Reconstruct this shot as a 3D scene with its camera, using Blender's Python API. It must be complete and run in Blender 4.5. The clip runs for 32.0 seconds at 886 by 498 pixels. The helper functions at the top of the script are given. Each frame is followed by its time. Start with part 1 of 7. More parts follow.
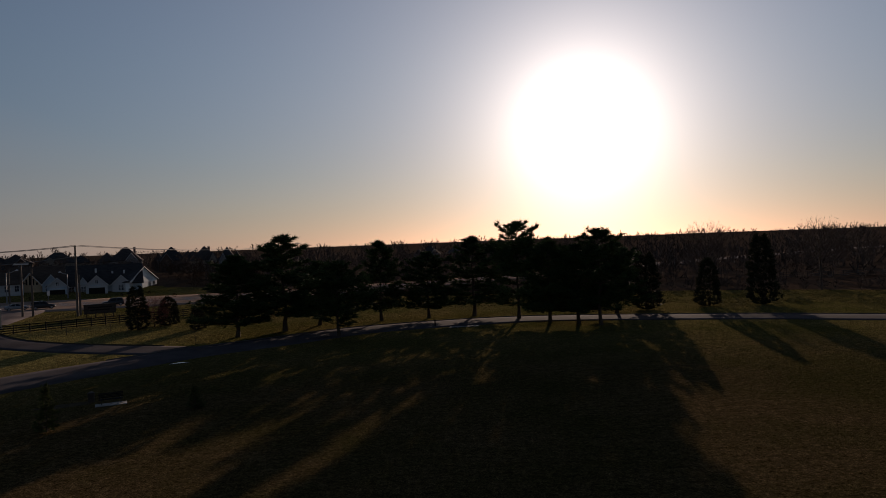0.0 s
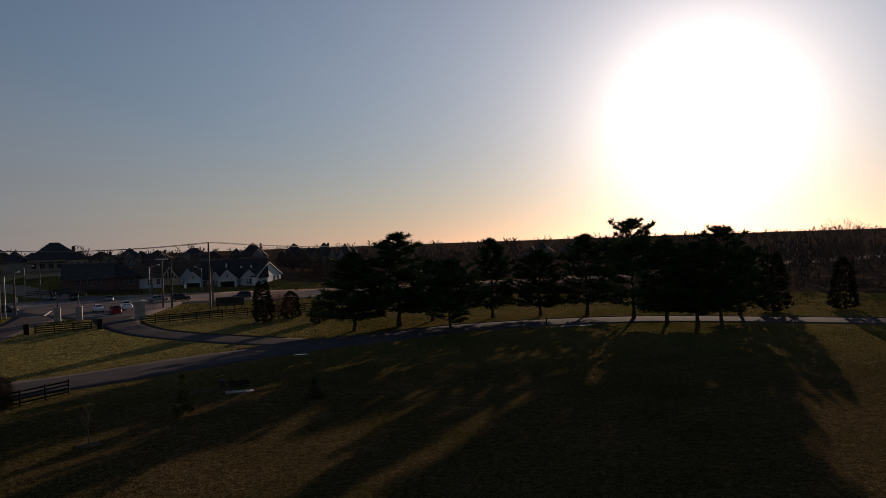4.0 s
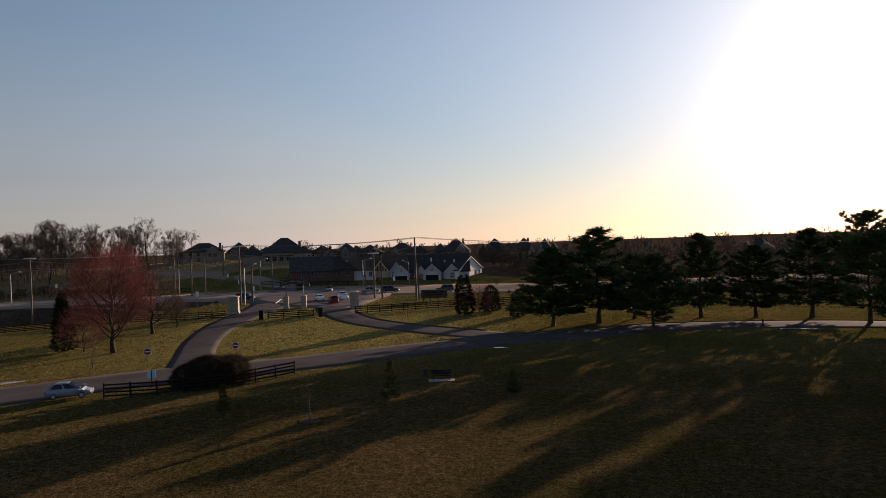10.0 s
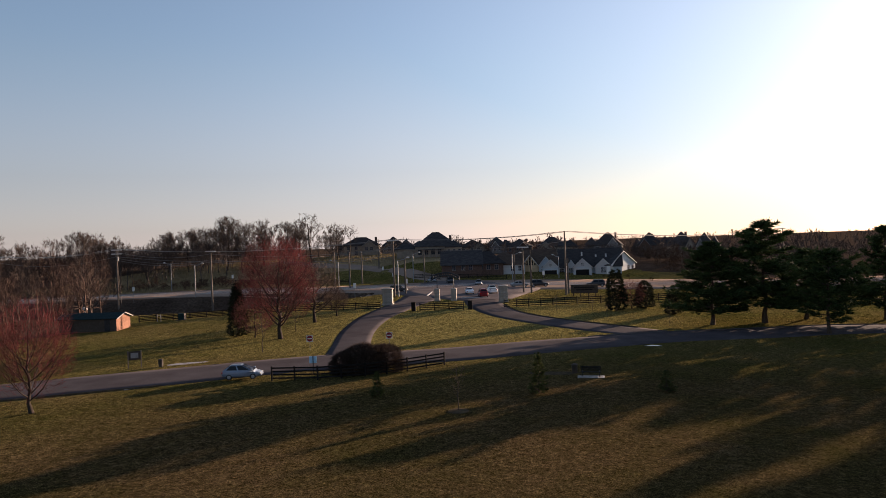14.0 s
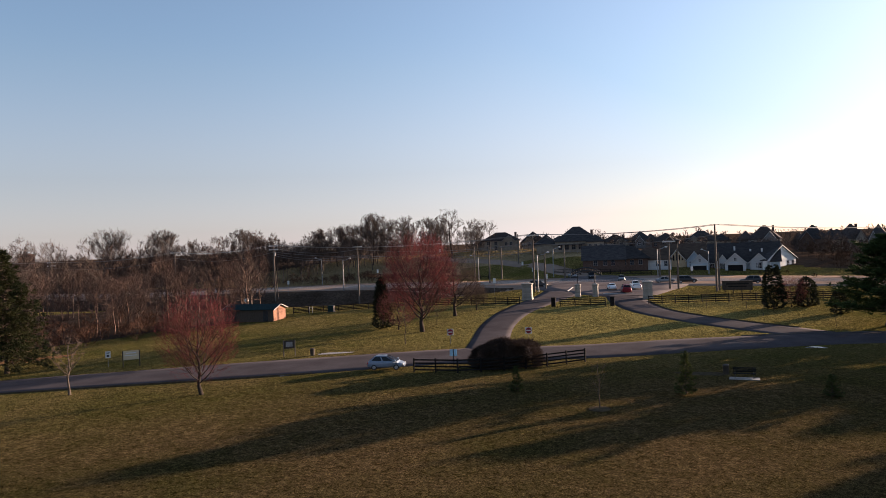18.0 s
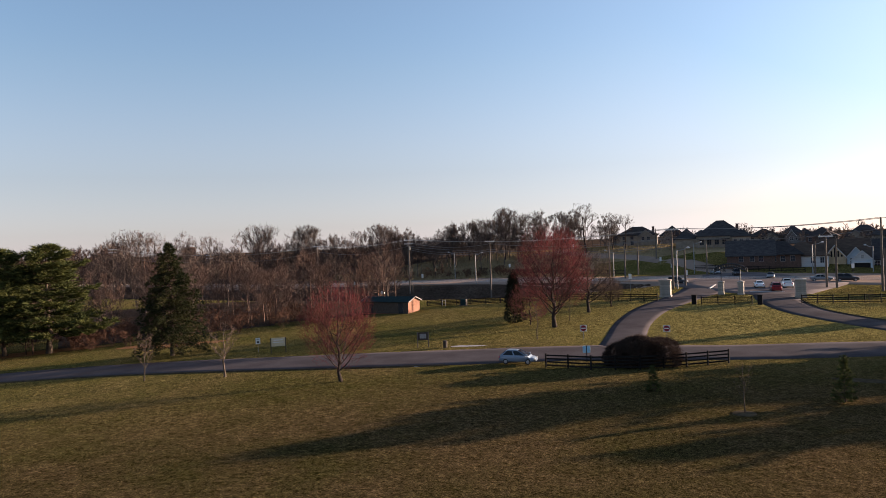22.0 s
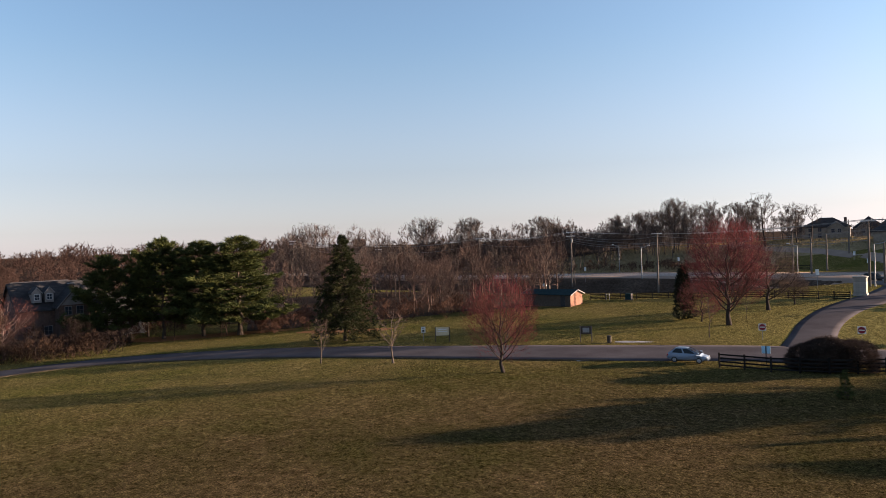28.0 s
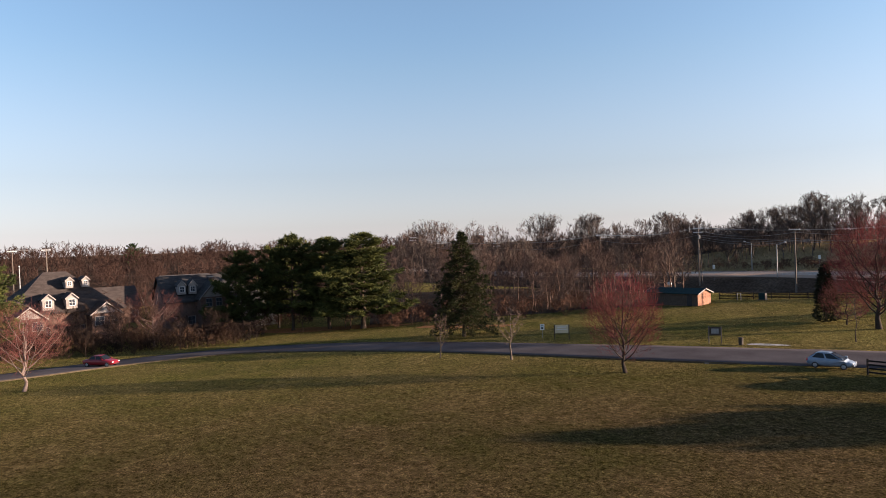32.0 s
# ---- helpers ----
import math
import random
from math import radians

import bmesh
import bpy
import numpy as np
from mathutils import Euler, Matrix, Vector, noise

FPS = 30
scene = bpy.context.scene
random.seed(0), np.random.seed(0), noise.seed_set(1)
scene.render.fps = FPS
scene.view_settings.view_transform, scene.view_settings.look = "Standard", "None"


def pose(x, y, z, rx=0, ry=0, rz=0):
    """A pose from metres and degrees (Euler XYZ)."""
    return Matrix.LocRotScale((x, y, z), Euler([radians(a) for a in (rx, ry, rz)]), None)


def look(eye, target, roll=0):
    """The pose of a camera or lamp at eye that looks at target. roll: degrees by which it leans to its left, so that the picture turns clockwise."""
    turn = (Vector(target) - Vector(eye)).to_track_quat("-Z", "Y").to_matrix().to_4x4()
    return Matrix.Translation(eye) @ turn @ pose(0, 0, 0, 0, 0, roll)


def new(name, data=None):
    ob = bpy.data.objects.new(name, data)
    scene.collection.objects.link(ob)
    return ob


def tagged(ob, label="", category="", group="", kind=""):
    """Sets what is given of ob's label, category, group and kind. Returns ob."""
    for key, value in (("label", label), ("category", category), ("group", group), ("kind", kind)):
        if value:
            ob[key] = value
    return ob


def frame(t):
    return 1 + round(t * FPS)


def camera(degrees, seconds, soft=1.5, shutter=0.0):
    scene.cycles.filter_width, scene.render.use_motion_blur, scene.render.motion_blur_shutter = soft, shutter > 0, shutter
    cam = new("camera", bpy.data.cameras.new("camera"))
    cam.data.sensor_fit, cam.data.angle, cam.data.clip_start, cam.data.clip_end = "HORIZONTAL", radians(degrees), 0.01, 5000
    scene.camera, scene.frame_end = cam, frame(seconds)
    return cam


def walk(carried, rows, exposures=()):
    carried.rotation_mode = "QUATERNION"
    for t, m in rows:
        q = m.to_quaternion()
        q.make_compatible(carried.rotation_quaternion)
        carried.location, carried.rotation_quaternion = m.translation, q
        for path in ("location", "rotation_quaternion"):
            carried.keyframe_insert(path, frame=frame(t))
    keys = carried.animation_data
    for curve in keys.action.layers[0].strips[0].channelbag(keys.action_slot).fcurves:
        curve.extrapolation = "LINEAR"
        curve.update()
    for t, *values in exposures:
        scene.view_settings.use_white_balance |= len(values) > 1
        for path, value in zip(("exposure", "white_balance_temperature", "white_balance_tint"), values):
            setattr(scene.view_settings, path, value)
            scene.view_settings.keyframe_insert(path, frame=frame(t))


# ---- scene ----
EYE = 13.7
cam = camera(64.81, 32.0, soft=0.7)
PATH = [
    (0, pose(-0.54, 0.19, EYE - 0.05, 89.29, 2.13, -4.54)),
    (0.5, pose(-0.52, 0.11, EYE - 0.01, 89.31, 2.05, -3.47)),
    (1, pose(-0.50, 0.05, EYE + 0.01, 89.33, 1.98, -2.36)),
    (1.5, pose(-0.48, -0.01, EYE + 0.04, 89.33, 1.96, -1.19)),
    (2, pose(-0.46, -0.06, EYE + 0.06, 89.32, 1.99, -0.03)),
    (2.5, pose(-0.44, -0.11, EYE + 0.08, 89.31, 2.02, 1.16)),
    (3, pose(-0.42, -0.14, EYE + 0.10, 89.32, 2.03, 2.33)),
    (3.5, pose(-0.39, -0.17, EYE + 0.11, 89.33, 2.03, 3.51)),
    (5.5, pose(-0.31, -0.24, EYE + 0.14, 89.41, 1.94, 8.21)),
    (6, pose(-0.29, -0.25, EYE + 0.14, 89.42, 1.96, 9.44)),
    (6.5, pose(-0.27, -0.25, EYE + 0.14, 89.43, 1.98, 10.82)),
    (7, pose(-0.25, -0.25, EYE + 0.14, 89.45, 1.96, 12.27)),
    (7.5, pose(-0.23, -0.25, EYE + 0.14, 89.47, 1.95, 13.68)),
    (8, pose(-0.21, -0.24, EYE + 0.14, 89.48, 1.97, 15.10)),
    (8.5, pose(-0.19, -0.23, EYE + 0.13, 89.49, 2.00, 16.52)),
    (9, pose(-0.18, -0.22, EYE + 0.13, 89.50, 2.03, 17.97)),
    (9.5, pose(-0.16, -0.21, EYE + 0.12, 89.51, 2.04, 19.49)),
    (10, pose(-0.14, -0.19, EYE + 0.11, 89.52, 2.02, 21.02)),
    (10.5, pose(-0.13, -0.18, EYE + 0.10, 89.53, 1.98, 22.54)),
    (11, pose(-0.11, -0.16, EYE + 0.10, 89.53, 1.95, 24.06)),
    (11.5, pose(-0.10, -0.15, EYE + 0.09, 89.53, 1.93, 25.63)),
    (12, pose(-0.08, -0.13, EYE + 0.08, 89.52, 1.92, 27.15)),
    (12.5, pose(-0.07, -0.11, EYE + 0.07, 89.51, 1.92, 28.68)),
    (13, pose(-0.06, -0.09, EYE + 0.06, 89.49, 1.93, 30.22)),
    (13.5, pose(-0.05, -0.08, EYE + 0.05, 89.48, 1.96, 31.74)),
    (14, pose(-0.03, -0.06, EYE + 0.04, 89.48, 2.00, 33.28)),
    (14.5, pose(-0.02, -0.04, EYE + 0.03, 89.47, 2.04, 34.78)),
    (16.5, pose(0.01, 0.01, EYE - 0.01, 89.51, 2.22, 40.55)),
    (17, pose(0.01, 0.02, EYE - 0.02, 89.51, 2.27, 41.94)),
    (17.5, pose(0.02, 0.04, EYE - 0.03, 89.52, 2.29, 43.34)),
    (18, pose(0.02, 0.04, EYE - 0.03, 89.52, 2.30, 44.73)),
    (18.5, pose(0.02, 0.05, EYE - 0.04, 89.53, 2.29, 46.11)),
    (19, pose(0.03, 0.06, EYE - 0.05, 89.52, 2.28, 47.52)),
    (19.5, pose(0.03, 0.06, EYE - 0.05, 89.52, 2.26, 48.95)),
    (20, pose(0.03, 0.07, EYE - 0.06, 89.52, 2.24, 50.38)),
    (20.5, pose(0.03, 0.07, EYE - 0.06, 89.52, 2.22, 51.73)),
    (21, pose(0.03, 0.07, EYE - 0.07, 89.51, 2.20, 53.00)),
    (21.5, pose(0.02, 0.07, EYE - 0.07, 89.50, 2.19, 54.28)),
    (22, pose(0.02, 0.07, EYE - 0.07, 89.50, 2.18, 55.56)),
    (22.5, pose(0.02, 0.06, EYE - 0.08, 89.49, 2.19, 56.83)),
    (23, pose(0.01, 0.06, EYE - 0.08, 89.49, 2.21, 58.03)),
    (23.5, pose(0.01, 0.05, EYE - 0.08, 89.49, 2.23, 59.25)),
    (24, pose(-0.00, 0.05, EYE - 0.08, 89.49, 2.25, 60.45)),
    (24.5, pose(-0.01, 0.04, EYE - 0.08, 89.48, 2.25, 61.66)),
    (25, pose(-0.02, 0.03, EYE - 0.09, 89.47, 2.25, 62.82)),
    (25.5, pose(-0.02, 0.02, EYE - 0.09, 89.46, 2.24, 63.90)),
    (27.5, pose(-0.06, -0.03, EYE - 0.09, 89.36, 2.08, 67.81)),
    (28, pose(-0.07, -0.04, EYE - 0.09, 89.36, 2.07, 68.74)),
    (28.5, pose(-0.08, -0.05, EYE - 0.09, 89.36, 2.06, 69.85)),
    (29, pose(-0.10, -0.06, EYE - 0.09, 89.36, 2.05, 70.98)),
    (29.5, pose(-0.11, -0.07, EYE - 0.09, 89.36, 2.03, 72.13)),
    (30, pose(-0.12, -0.08, EYE - 0.09, 89.36, 2.03, 73.30)),
    (30.5, pose(-0.13, -0.09, EYE - 0.09, 89.36, 2.03, 74.53)),
    (31, pose(-0.15, -0.09, EYE - 0.09, 89.37, 2.06, 75.81)),
    (31.5, pose(-0.16, -0.10, EYE - 0.09, 89.40, 2.07, 77.11)),
    (32, pose(-0.17, -0.10, EYE - 0.10, 89.42, 2.04, 78.42)),
]
EXPOSURES = [
    (0, -0.38, 6500, 22), (3, -0.19, 6550, 22), (6, 0.28, 6900, 22), (9, 0.80, 7050, 23), (13, 1.38, 6950, 24), (19, 1.76, 6600, 22), (25, 1.88, 6500, 20), (32, 1.95, 6400, 19),
]
walk(cam, PATH, EXPOSURES)

# ---- light: low evening sun and clear sky ----
SUN_AZ, SUN_EL = 16.3, 8.6          # degrees clockwise from +y, above the horizon
world = bpy.data.worlds.new("sky")
scene.world = world
world.use_nodes = True
wn = world.node_tree.nodes
sky = wn.new("ShaderNodeTexSky")
sky.sky_type = 'NISHITA'
sky.sun_disc = False
sky.sun_elevation, sky.sun_rotation = radians(SUN_EL), radians(SUN_AZ)
sky.altitude, sky.air_density, sky.dust_density, sky.ozone_density = 300, 1.0, 0.22, 2.0
wn["Background"].inputs["Strength"].default_value = 0.065
wl = world.node_tree.links
soft_sky = wn.new("ShaderNodeHueSaturation")            # hazy air takes strength from the colours, most of all low down
where, apart, haze, near_sun, clear_air = (wn.new(k) for k in ("ShaderNodeTexCoord", "ShaderNodeSeparateXYZ", "ShaderNodeMapRange", "ShaderNodeMapRange", "ShaderNodeMath"))
wl.new(where.outputs["Generated"], apart.inputs[0]), wl.new(apart.outputs["Z"], haze.inputs["Value"])
haze.interpolation_type = 'SMOOTHSTEP'
for k, x in (("From Min", -0.02), ("From Max", 0.30), ("To Min", 0.42), ("To Max", 0.99)):
    haze.inputs[k].default_value = x
near_sun.interpolation_type = 'SMOOTHSTEP'
for k, x in (("From Min", 0.55), ("From Max", 1.0), ("To Min", 0.0), ("To Max", 0.45)):
    near_sun.inputs[k].default_value = x
clear_air.operation, clear_air.use_clamp = 'ADD', True
wl.new(haze.outputs["Result"], clear_air.inputs[0]), wl.new(near_sun.outputs["Result"], clear_air.inputs[1])
wl.new(clear_air.outputs[0], soft_sky.inputs["Saturation"])
pale = wn.new("ShaderNodeMapRange")
pale.interpolation_type = 'SMOOTHSTEP'
for k, x in (("From Min", -0.02), ("From Max", 0.34), ("To Min", 0.70), ("To Max", 1.06)):
    pale.inputs[k].default_value = x
wl.new(apart.outputs["Z"], pale.inputs["Value"]), wl.new(pale.outputs["Result"], soft_sky.inputs["Value"])
soft_sky.inputs["Hue"].default_value = 0.497
wl.new(sky.outputs["Color"], soft_sky.inputs["Color"])
toward = Vector((math.sin(radians(SUN_AZ)) * math.cos(radians(SUN_EL)), math.cos(radians(SUN_AZ)) * math.cos(radians(SUN_EL)), math.sin(radians(SUN_EL))))
# the bright aureole of haze round the sun, fading with the angle from it
dot, angle, fall, power = (wn.new(k) for k in ("ShaderNodeVectorMath", "ShaderNodeMath", "ShaderNodeMath", "ShaderNodeMath"))
dot.operation, dot.inputs[1].default_value = 'DOT_PRODUCT', toward
angle.operation, fall.operation, power.operation = 'ARCCOSINE', 'MULTIPLY', 'EXPONENT'
fall.inputs[1].default_value = -1 / radians(3.75)
wl.new(where.outputs["Generated"], dot.inputs[0]), wl.new(dot.outputs["Value"], angle.inputs[0]), wl.new(dot.outputs["Value"], near_sun.inputs["Value"])
wl.new(angle.outputs[0], fall.inputs[0]), wl.new(fall.outputs[0], power.inputs[0])
glow = wn.new("ShaderNodeMix")
glow.data_type, glow.blend_type = 'RGBA', 'ADD'
glow.inputs[0].default_value = 1.0
tint = wn.new("ShaderNodeMix")
tint.data_type = 'RGBA'
tint.inputs[6].default_value, tint.inputs[7].default_value = (0, 0, 0, 1), (50, 45, 37, 1)
tint.clamp_factor = False
wl.new(power.outputs[0], tint.inputs[0])
# a second, much wider and fainter veil of haze round the sun
veil_fall, veil_power, veil = wn.new("ShaderNodeMath"), wn.new("ShaderNodeMath"), wn.new("ShaderNodeMix")
veil_fall.operation, veil_power.operation, veil_fall.inputs[1].default_value = 'MULTIPLY', 'EXPONENT', -1 / radians(17.5)
veil.data_type, veil.clamp_factor = 'RGBA', False
veil.inputs[6].default_value, veil.inputs[7].default_value = (0, 0, 0, 1), (6.25, 5.8, 5.25, 1)
wl.new(angle.outputs[0], veil_fall.inputs[0]), wl.new(veil_fall.outputs[0], veil_power.inputs[0]), wl.new(veil_power.outputs[0], veil.inputs[0])
# haze along the horizon, dusty rose on the sun's side and lavender away from it
sunward, rosy = wn.new("ShaderNodeMapRange"), wn.new("ShaderNodeMix")
for k, x in (("From Min", 0.55), ("From Max", 0.95), ("To Min", 0.0), ("To Max", 1.0)):
    sunward.inputs[k].default_value = x
rosy.data_type = 'RGBA'
rosy.inputs[6].default_value, rosy.inputs[7].default_value = (0.92, 0.955, 1.11, 1), (1.06, 0.95, 1.0, 1)
wl.new(dot.outputs["Value"], sunward.inputs["Value"])
low, rose, hazy = wn.new("ShaderNodeMapRange"), wn.new("ShaderNodeMix"), wn.new("ShaderNodeMix")
for k, x in (("From Min", 0.0), ("From Max", 0.24), ("To Min", 1.0), ("To Max", 0.0)):
    low.inputs[k].default_value = x
rose.data_type, rose.blend_type, hazy.data_type, hazy.blend_type = 'RGBA', 'MULTIPLY', 'RGBA', 'ADD'
hazy.inputs[0].default_value = 1.0
wl.new(apart.outputs["Z"], low.inputs["Value"]), wl.new(low.outputs["Result"], rose.inputs[0]), wl.new(sunward.outputs["Result"], rosy.inputs[0]), wl.new(rosy.outputs[2], rose.inputs[7]), wl.new(soft_sky.outputs["Color"], rose.inputs[6])
wl.new(rose.outputs[2], hazy.inputs[6]), wl.new(veil.outputs[2], hazy.inputs[7])
wl.new(hazy.outputs[2], glow.inputs[6]), wl.new(tint.outputs[2], glow.inputs[7])
wl.new(glow.outputs[2], wn["Background"].inputs["Color"])
sun = new("sun", bpy.data.lights.new("sun", "SUN"))
sun.data.energy, sun.data.angle, sun.data.color = 5.0, radians(0.5), (1.0, 0.80, 0.58)
sun.matrix_world = look(toward * 300, (0, 0, 0))


# ---- materials ----
def mat(name, c1, c2, scale=1.5, rough=0.85, metal=0.0, bump=0.0, bscale=25.0, fine=0.25, rand=0.0, stretch=(1, 1, 1), coat=0.0, trans=0.0, spec=0.25):
    """Two-tone surface: broad patches, fine grain, relief, and a shift of tone from piece to piece."""
    m = bpy.data.materials.new(name)
    m.use_nodes = True
    n, l = m.node_tree.nodes, m.node_tree.links
    b = n["Principled BSDF"]
    b.inputs["Roughness"].default_value, b.inputs["Metallic"].default_value = rough, metal
    b.inputs["Specular IOR Level"].default_value = spec
    if coat:
        b.inputs["Coat Weight"].default_value = coat
    tc, mp = n.new("ShaderNodeTexCoord"), n.new("ShaderNodeMapping")
    mp.inputs["Scale"].default_value = stretch
    l.new(tc.outputs["Object"], mp.inputs["Vector"])
    big, small = n.new("ShaderNodeTexNoise"), n.new("ShaderNodeTexNoise")
    big.inputs["Scale"].default_value, big.inputs["Detail"].default_value = scale, 5
    small.inputs["Scale"].default_value, small.inputs["Detail"].default_value = bscale, 3
    for t in (big, small):
        l.new(mp.outputs["Vector"], t.inputs["Vector"])
    ramp = n.new("ShaderNodeMapRange")
    ramp.inputs["From Min"].default_value, ramp.inputs["From Max"].default_value = 0.32, 0.68
    l.new(big.outputs["Fac"], ramp.inputs["Value"])
    mix = n.new("ShaderNodeMix")
    mix.data_type = 'RGBA'
    mix.inputs[6].default_value, mix.inputs[7].default_value = (*c1, 1), (*c2, 1)
    l.new(ramp.outputs["Result"], mix.inputs[0])
    hsv = n.new("ShaderNodeHueSaturation")
    l.new(mix.outputs[2], hsv.inputs["Color"])
    val = n.new("ShaderNodeMapRange")
    val.inputs["To Min"].default_value, val.inputs["To Max"].default_value = 1 - fine, 1 + fine
    val.inputs["From Min"].default_value, val.inputs["From Max"].default_value = 0.25, 0.75
    l.new(small.outputs["Fac"], val.inputs["Value"])
    last = val.outputs["Result"]
    if rand:
        oi, rr, mul = n.new("ShaderNodeObjectInfo"), n.new("ShaderNodeMapRange"), n.new("ShaderNodeMath")
        rr.inputs["To Min"].default_value, rr.inputs["To Max"].default_value = 1 - rand, 1 + rand
        l.new(oi.outputs["Random"], rr.inputs["Value"])
        mul.operation = 'MULTIPLY'
        l.new(last, mul.inputs[0]), l.new(rr.outputs["Result"], mul.inputs[1])
        last = mul.outputs["Value"]
    l.new(last, hsv.inputs["Value"])
    l.new(hsv.outputs["Color"], b.inputs["Base Color"])
    if bump:
        bp = n.new("ShaderNodeBump")
        bp.inputs["Strength"].default_value, bp.inputs["Distance"].default_value = bump, 0.05
        l.new(small.outputs["Fac"], bp.inputs["Height"]), l.new(bp.outputs["Normal"], b.inputs["Normal"])
    if trans:
        tr, ms = n.new("ShaderNodeBsdfTranslucent"), n.new("ShaderNodeMixShader")
        ms.inputs[0].default_value = trans
        l.new(hsv.outputs["Color"], tr.inputs["Color"])
        l.new(b.outputs[0], ms.inputs[1]), l.new(tr.outputs[0], ms.inputs[2])
        l.new(ms.outputs[0], n["Material Output"].inputs["Surface"])
    return m


def grass_material():
    """Dormant early-spring lawn: green and straw patches, mottling, blades in relief."""
    m = bpy.data.materials.new("lawn_grass")
    m.use_nodes = True
    n, l = m.node_tree.nodes, m.node_tree.links
    b = n["Principled BSDF"]
    b.inputs["Roughness"].default_value = 0.95
    b.inputs["Specular IOR Level"].default_value = 0.0
    tc = n.new("ShaderNodeTexCoord")

    def tex(scale, detail, rough=0.55):
        t = n.new("ShaderNodeTexNoise")
        t.inputs["Scale"].default_value, t.inputs["Detail"].default_value, t.inputs["Roughness"].default_value = scale, detail, rough
        l.new(tc.outputs["Object"], t.inputs["Vector"])
        return t.outputs["Fac"]

    def ranged(v, a, c, lo=0.0, hi=1.0):
        r = n.new("ShaderNodeMapRange")
        for k, x in (("From Min", a), ("From Max", c), ("To Min", lo), ("To Max", hi)):
            r.inputs[k].default_value = x
        l.new(v, r.inputs["Value"])
        return r.outputs["Result"]

    def blend(f, a, c, kind='MIX'):
        x = n.new("ShaderNodeMix")
        x.data_type, x.blend_type = 'RGBA', kind
        for k, v in ((0, f), (6, a), (7, c)):
            if isinstance(v, tuple):
                x.inputs[k].default_value = (*v, 1)
            elif isinstance(v, float):
                x.inputs[k].default_value = v
            else:
                l.new(v, x.inputs[k])
        return x.outputs[2]
    straw = blend(ranged(tex(0.9, 4), 0.35, 0.65), (0.098, 0.068, 0.030), (0.155, 0.108, 0.050))
    green = blend(ranged(tex(1.7, 4), 0.3, 0.7), (0.048, 0.043, 0.014), (0.092, 0.077, 0.026))
    lawn = blend(ranged(tex(0.06, 6, 0.7), 0.37, 0.59), green, straw)
    lawn = blend(ranged(tex(0.35, 5, 0.7), 0.55, 0.75, 0.0, 0.6), lawn, straw)
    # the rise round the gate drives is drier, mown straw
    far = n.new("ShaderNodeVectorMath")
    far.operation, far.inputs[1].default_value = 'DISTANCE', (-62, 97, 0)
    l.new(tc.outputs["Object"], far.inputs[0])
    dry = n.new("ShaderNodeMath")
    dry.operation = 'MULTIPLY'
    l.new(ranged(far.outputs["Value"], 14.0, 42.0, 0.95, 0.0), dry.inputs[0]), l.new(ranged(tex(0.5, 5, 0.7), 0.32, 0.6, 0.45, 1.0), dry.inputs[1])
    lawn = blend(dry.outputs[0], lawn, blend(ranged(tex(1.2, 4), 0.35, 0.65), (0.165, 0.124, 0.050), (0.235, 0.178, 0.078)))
    lawn = blend(ranged(tex(2.6, 6, 0.8), 0.52, 0.70, 0.0, 0.75), lawn, (0.045, 0.032, 0.015))
    lawn = blend(ranged(tex(6.0, 4, 0.85), 0.35, 0.65, 0.7, 0.0), lawn, (0.034, 0.033, 0.008), 'MIX')
    deep = n.new("ShaderNodeHueSaturation")
    l.new(ranged(tex(2.4, 9, 0.85), 0.38, 0.63, 0.30, 1.85), deep.inputs["Value"])
    l.new(lawn, deep.inputs["Color"])
    grain = n.new("ShaderNodeHueSaturation")
    l.new(ranged(tex(8.0, 5, 0.8), 0.38, 0.62, 0.34, 1.72), grain.inputs["Value"])
    l.new(deep.outputs["Color"], grain.inputs["Color"])
    thatch = n.new("ShaderNodeHueSaturation")
    l.new(ranged(tex(17.0, 4, 0.75), 0.38, 0.62, 0.38, 1.62), thatch.inputs["Value"])
    l.new(grain.outputs["Color"], thatch.inputs["Color"])
    # lawn colour is scaled down near (8, 12), paler and greener from 96 m
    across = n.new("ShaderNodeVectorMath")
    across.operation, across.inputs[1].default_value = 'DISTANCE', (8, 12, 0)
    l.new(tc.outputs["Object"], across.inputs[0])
    far_tone = blend(ranged(across.outputs["Value"], 58.0, 96.0), (0.80, 0.76, 0.84), (1.36, 1.43, 1.22))
    l.new(blend(1.0, thatch.outputs["Color"], far_tone, 'MULTIPLY'), b.inputs["Base Color"])
    bp = n.new("ShaderNodeBump")
    bp.inputs["Strength"].default_value, bp.inputs["Distance"].default_value = 1.0, 0.28
    l.new(blend(0.45, tex(3.2, 6, 0.75), tex(13.0, 4, 0.75)), bp.inputs["Height"])
    l.new(bp.outputs["Normal"], b.inputs["Normal"])
    return m


def glass_material(name, tint, rough=0.04):
    m = bpy.data.materials.new(name)
    m.use_nodes = True
    b = m.node_tree.nodes["Principled BSDF"]
    b.inputs["Base Color"].default_value, b.inputs["Roughness"].default_value = (*tint, 1), rough
    b.inputs["Specular IOR Level"].default_value = 0.22
    return m


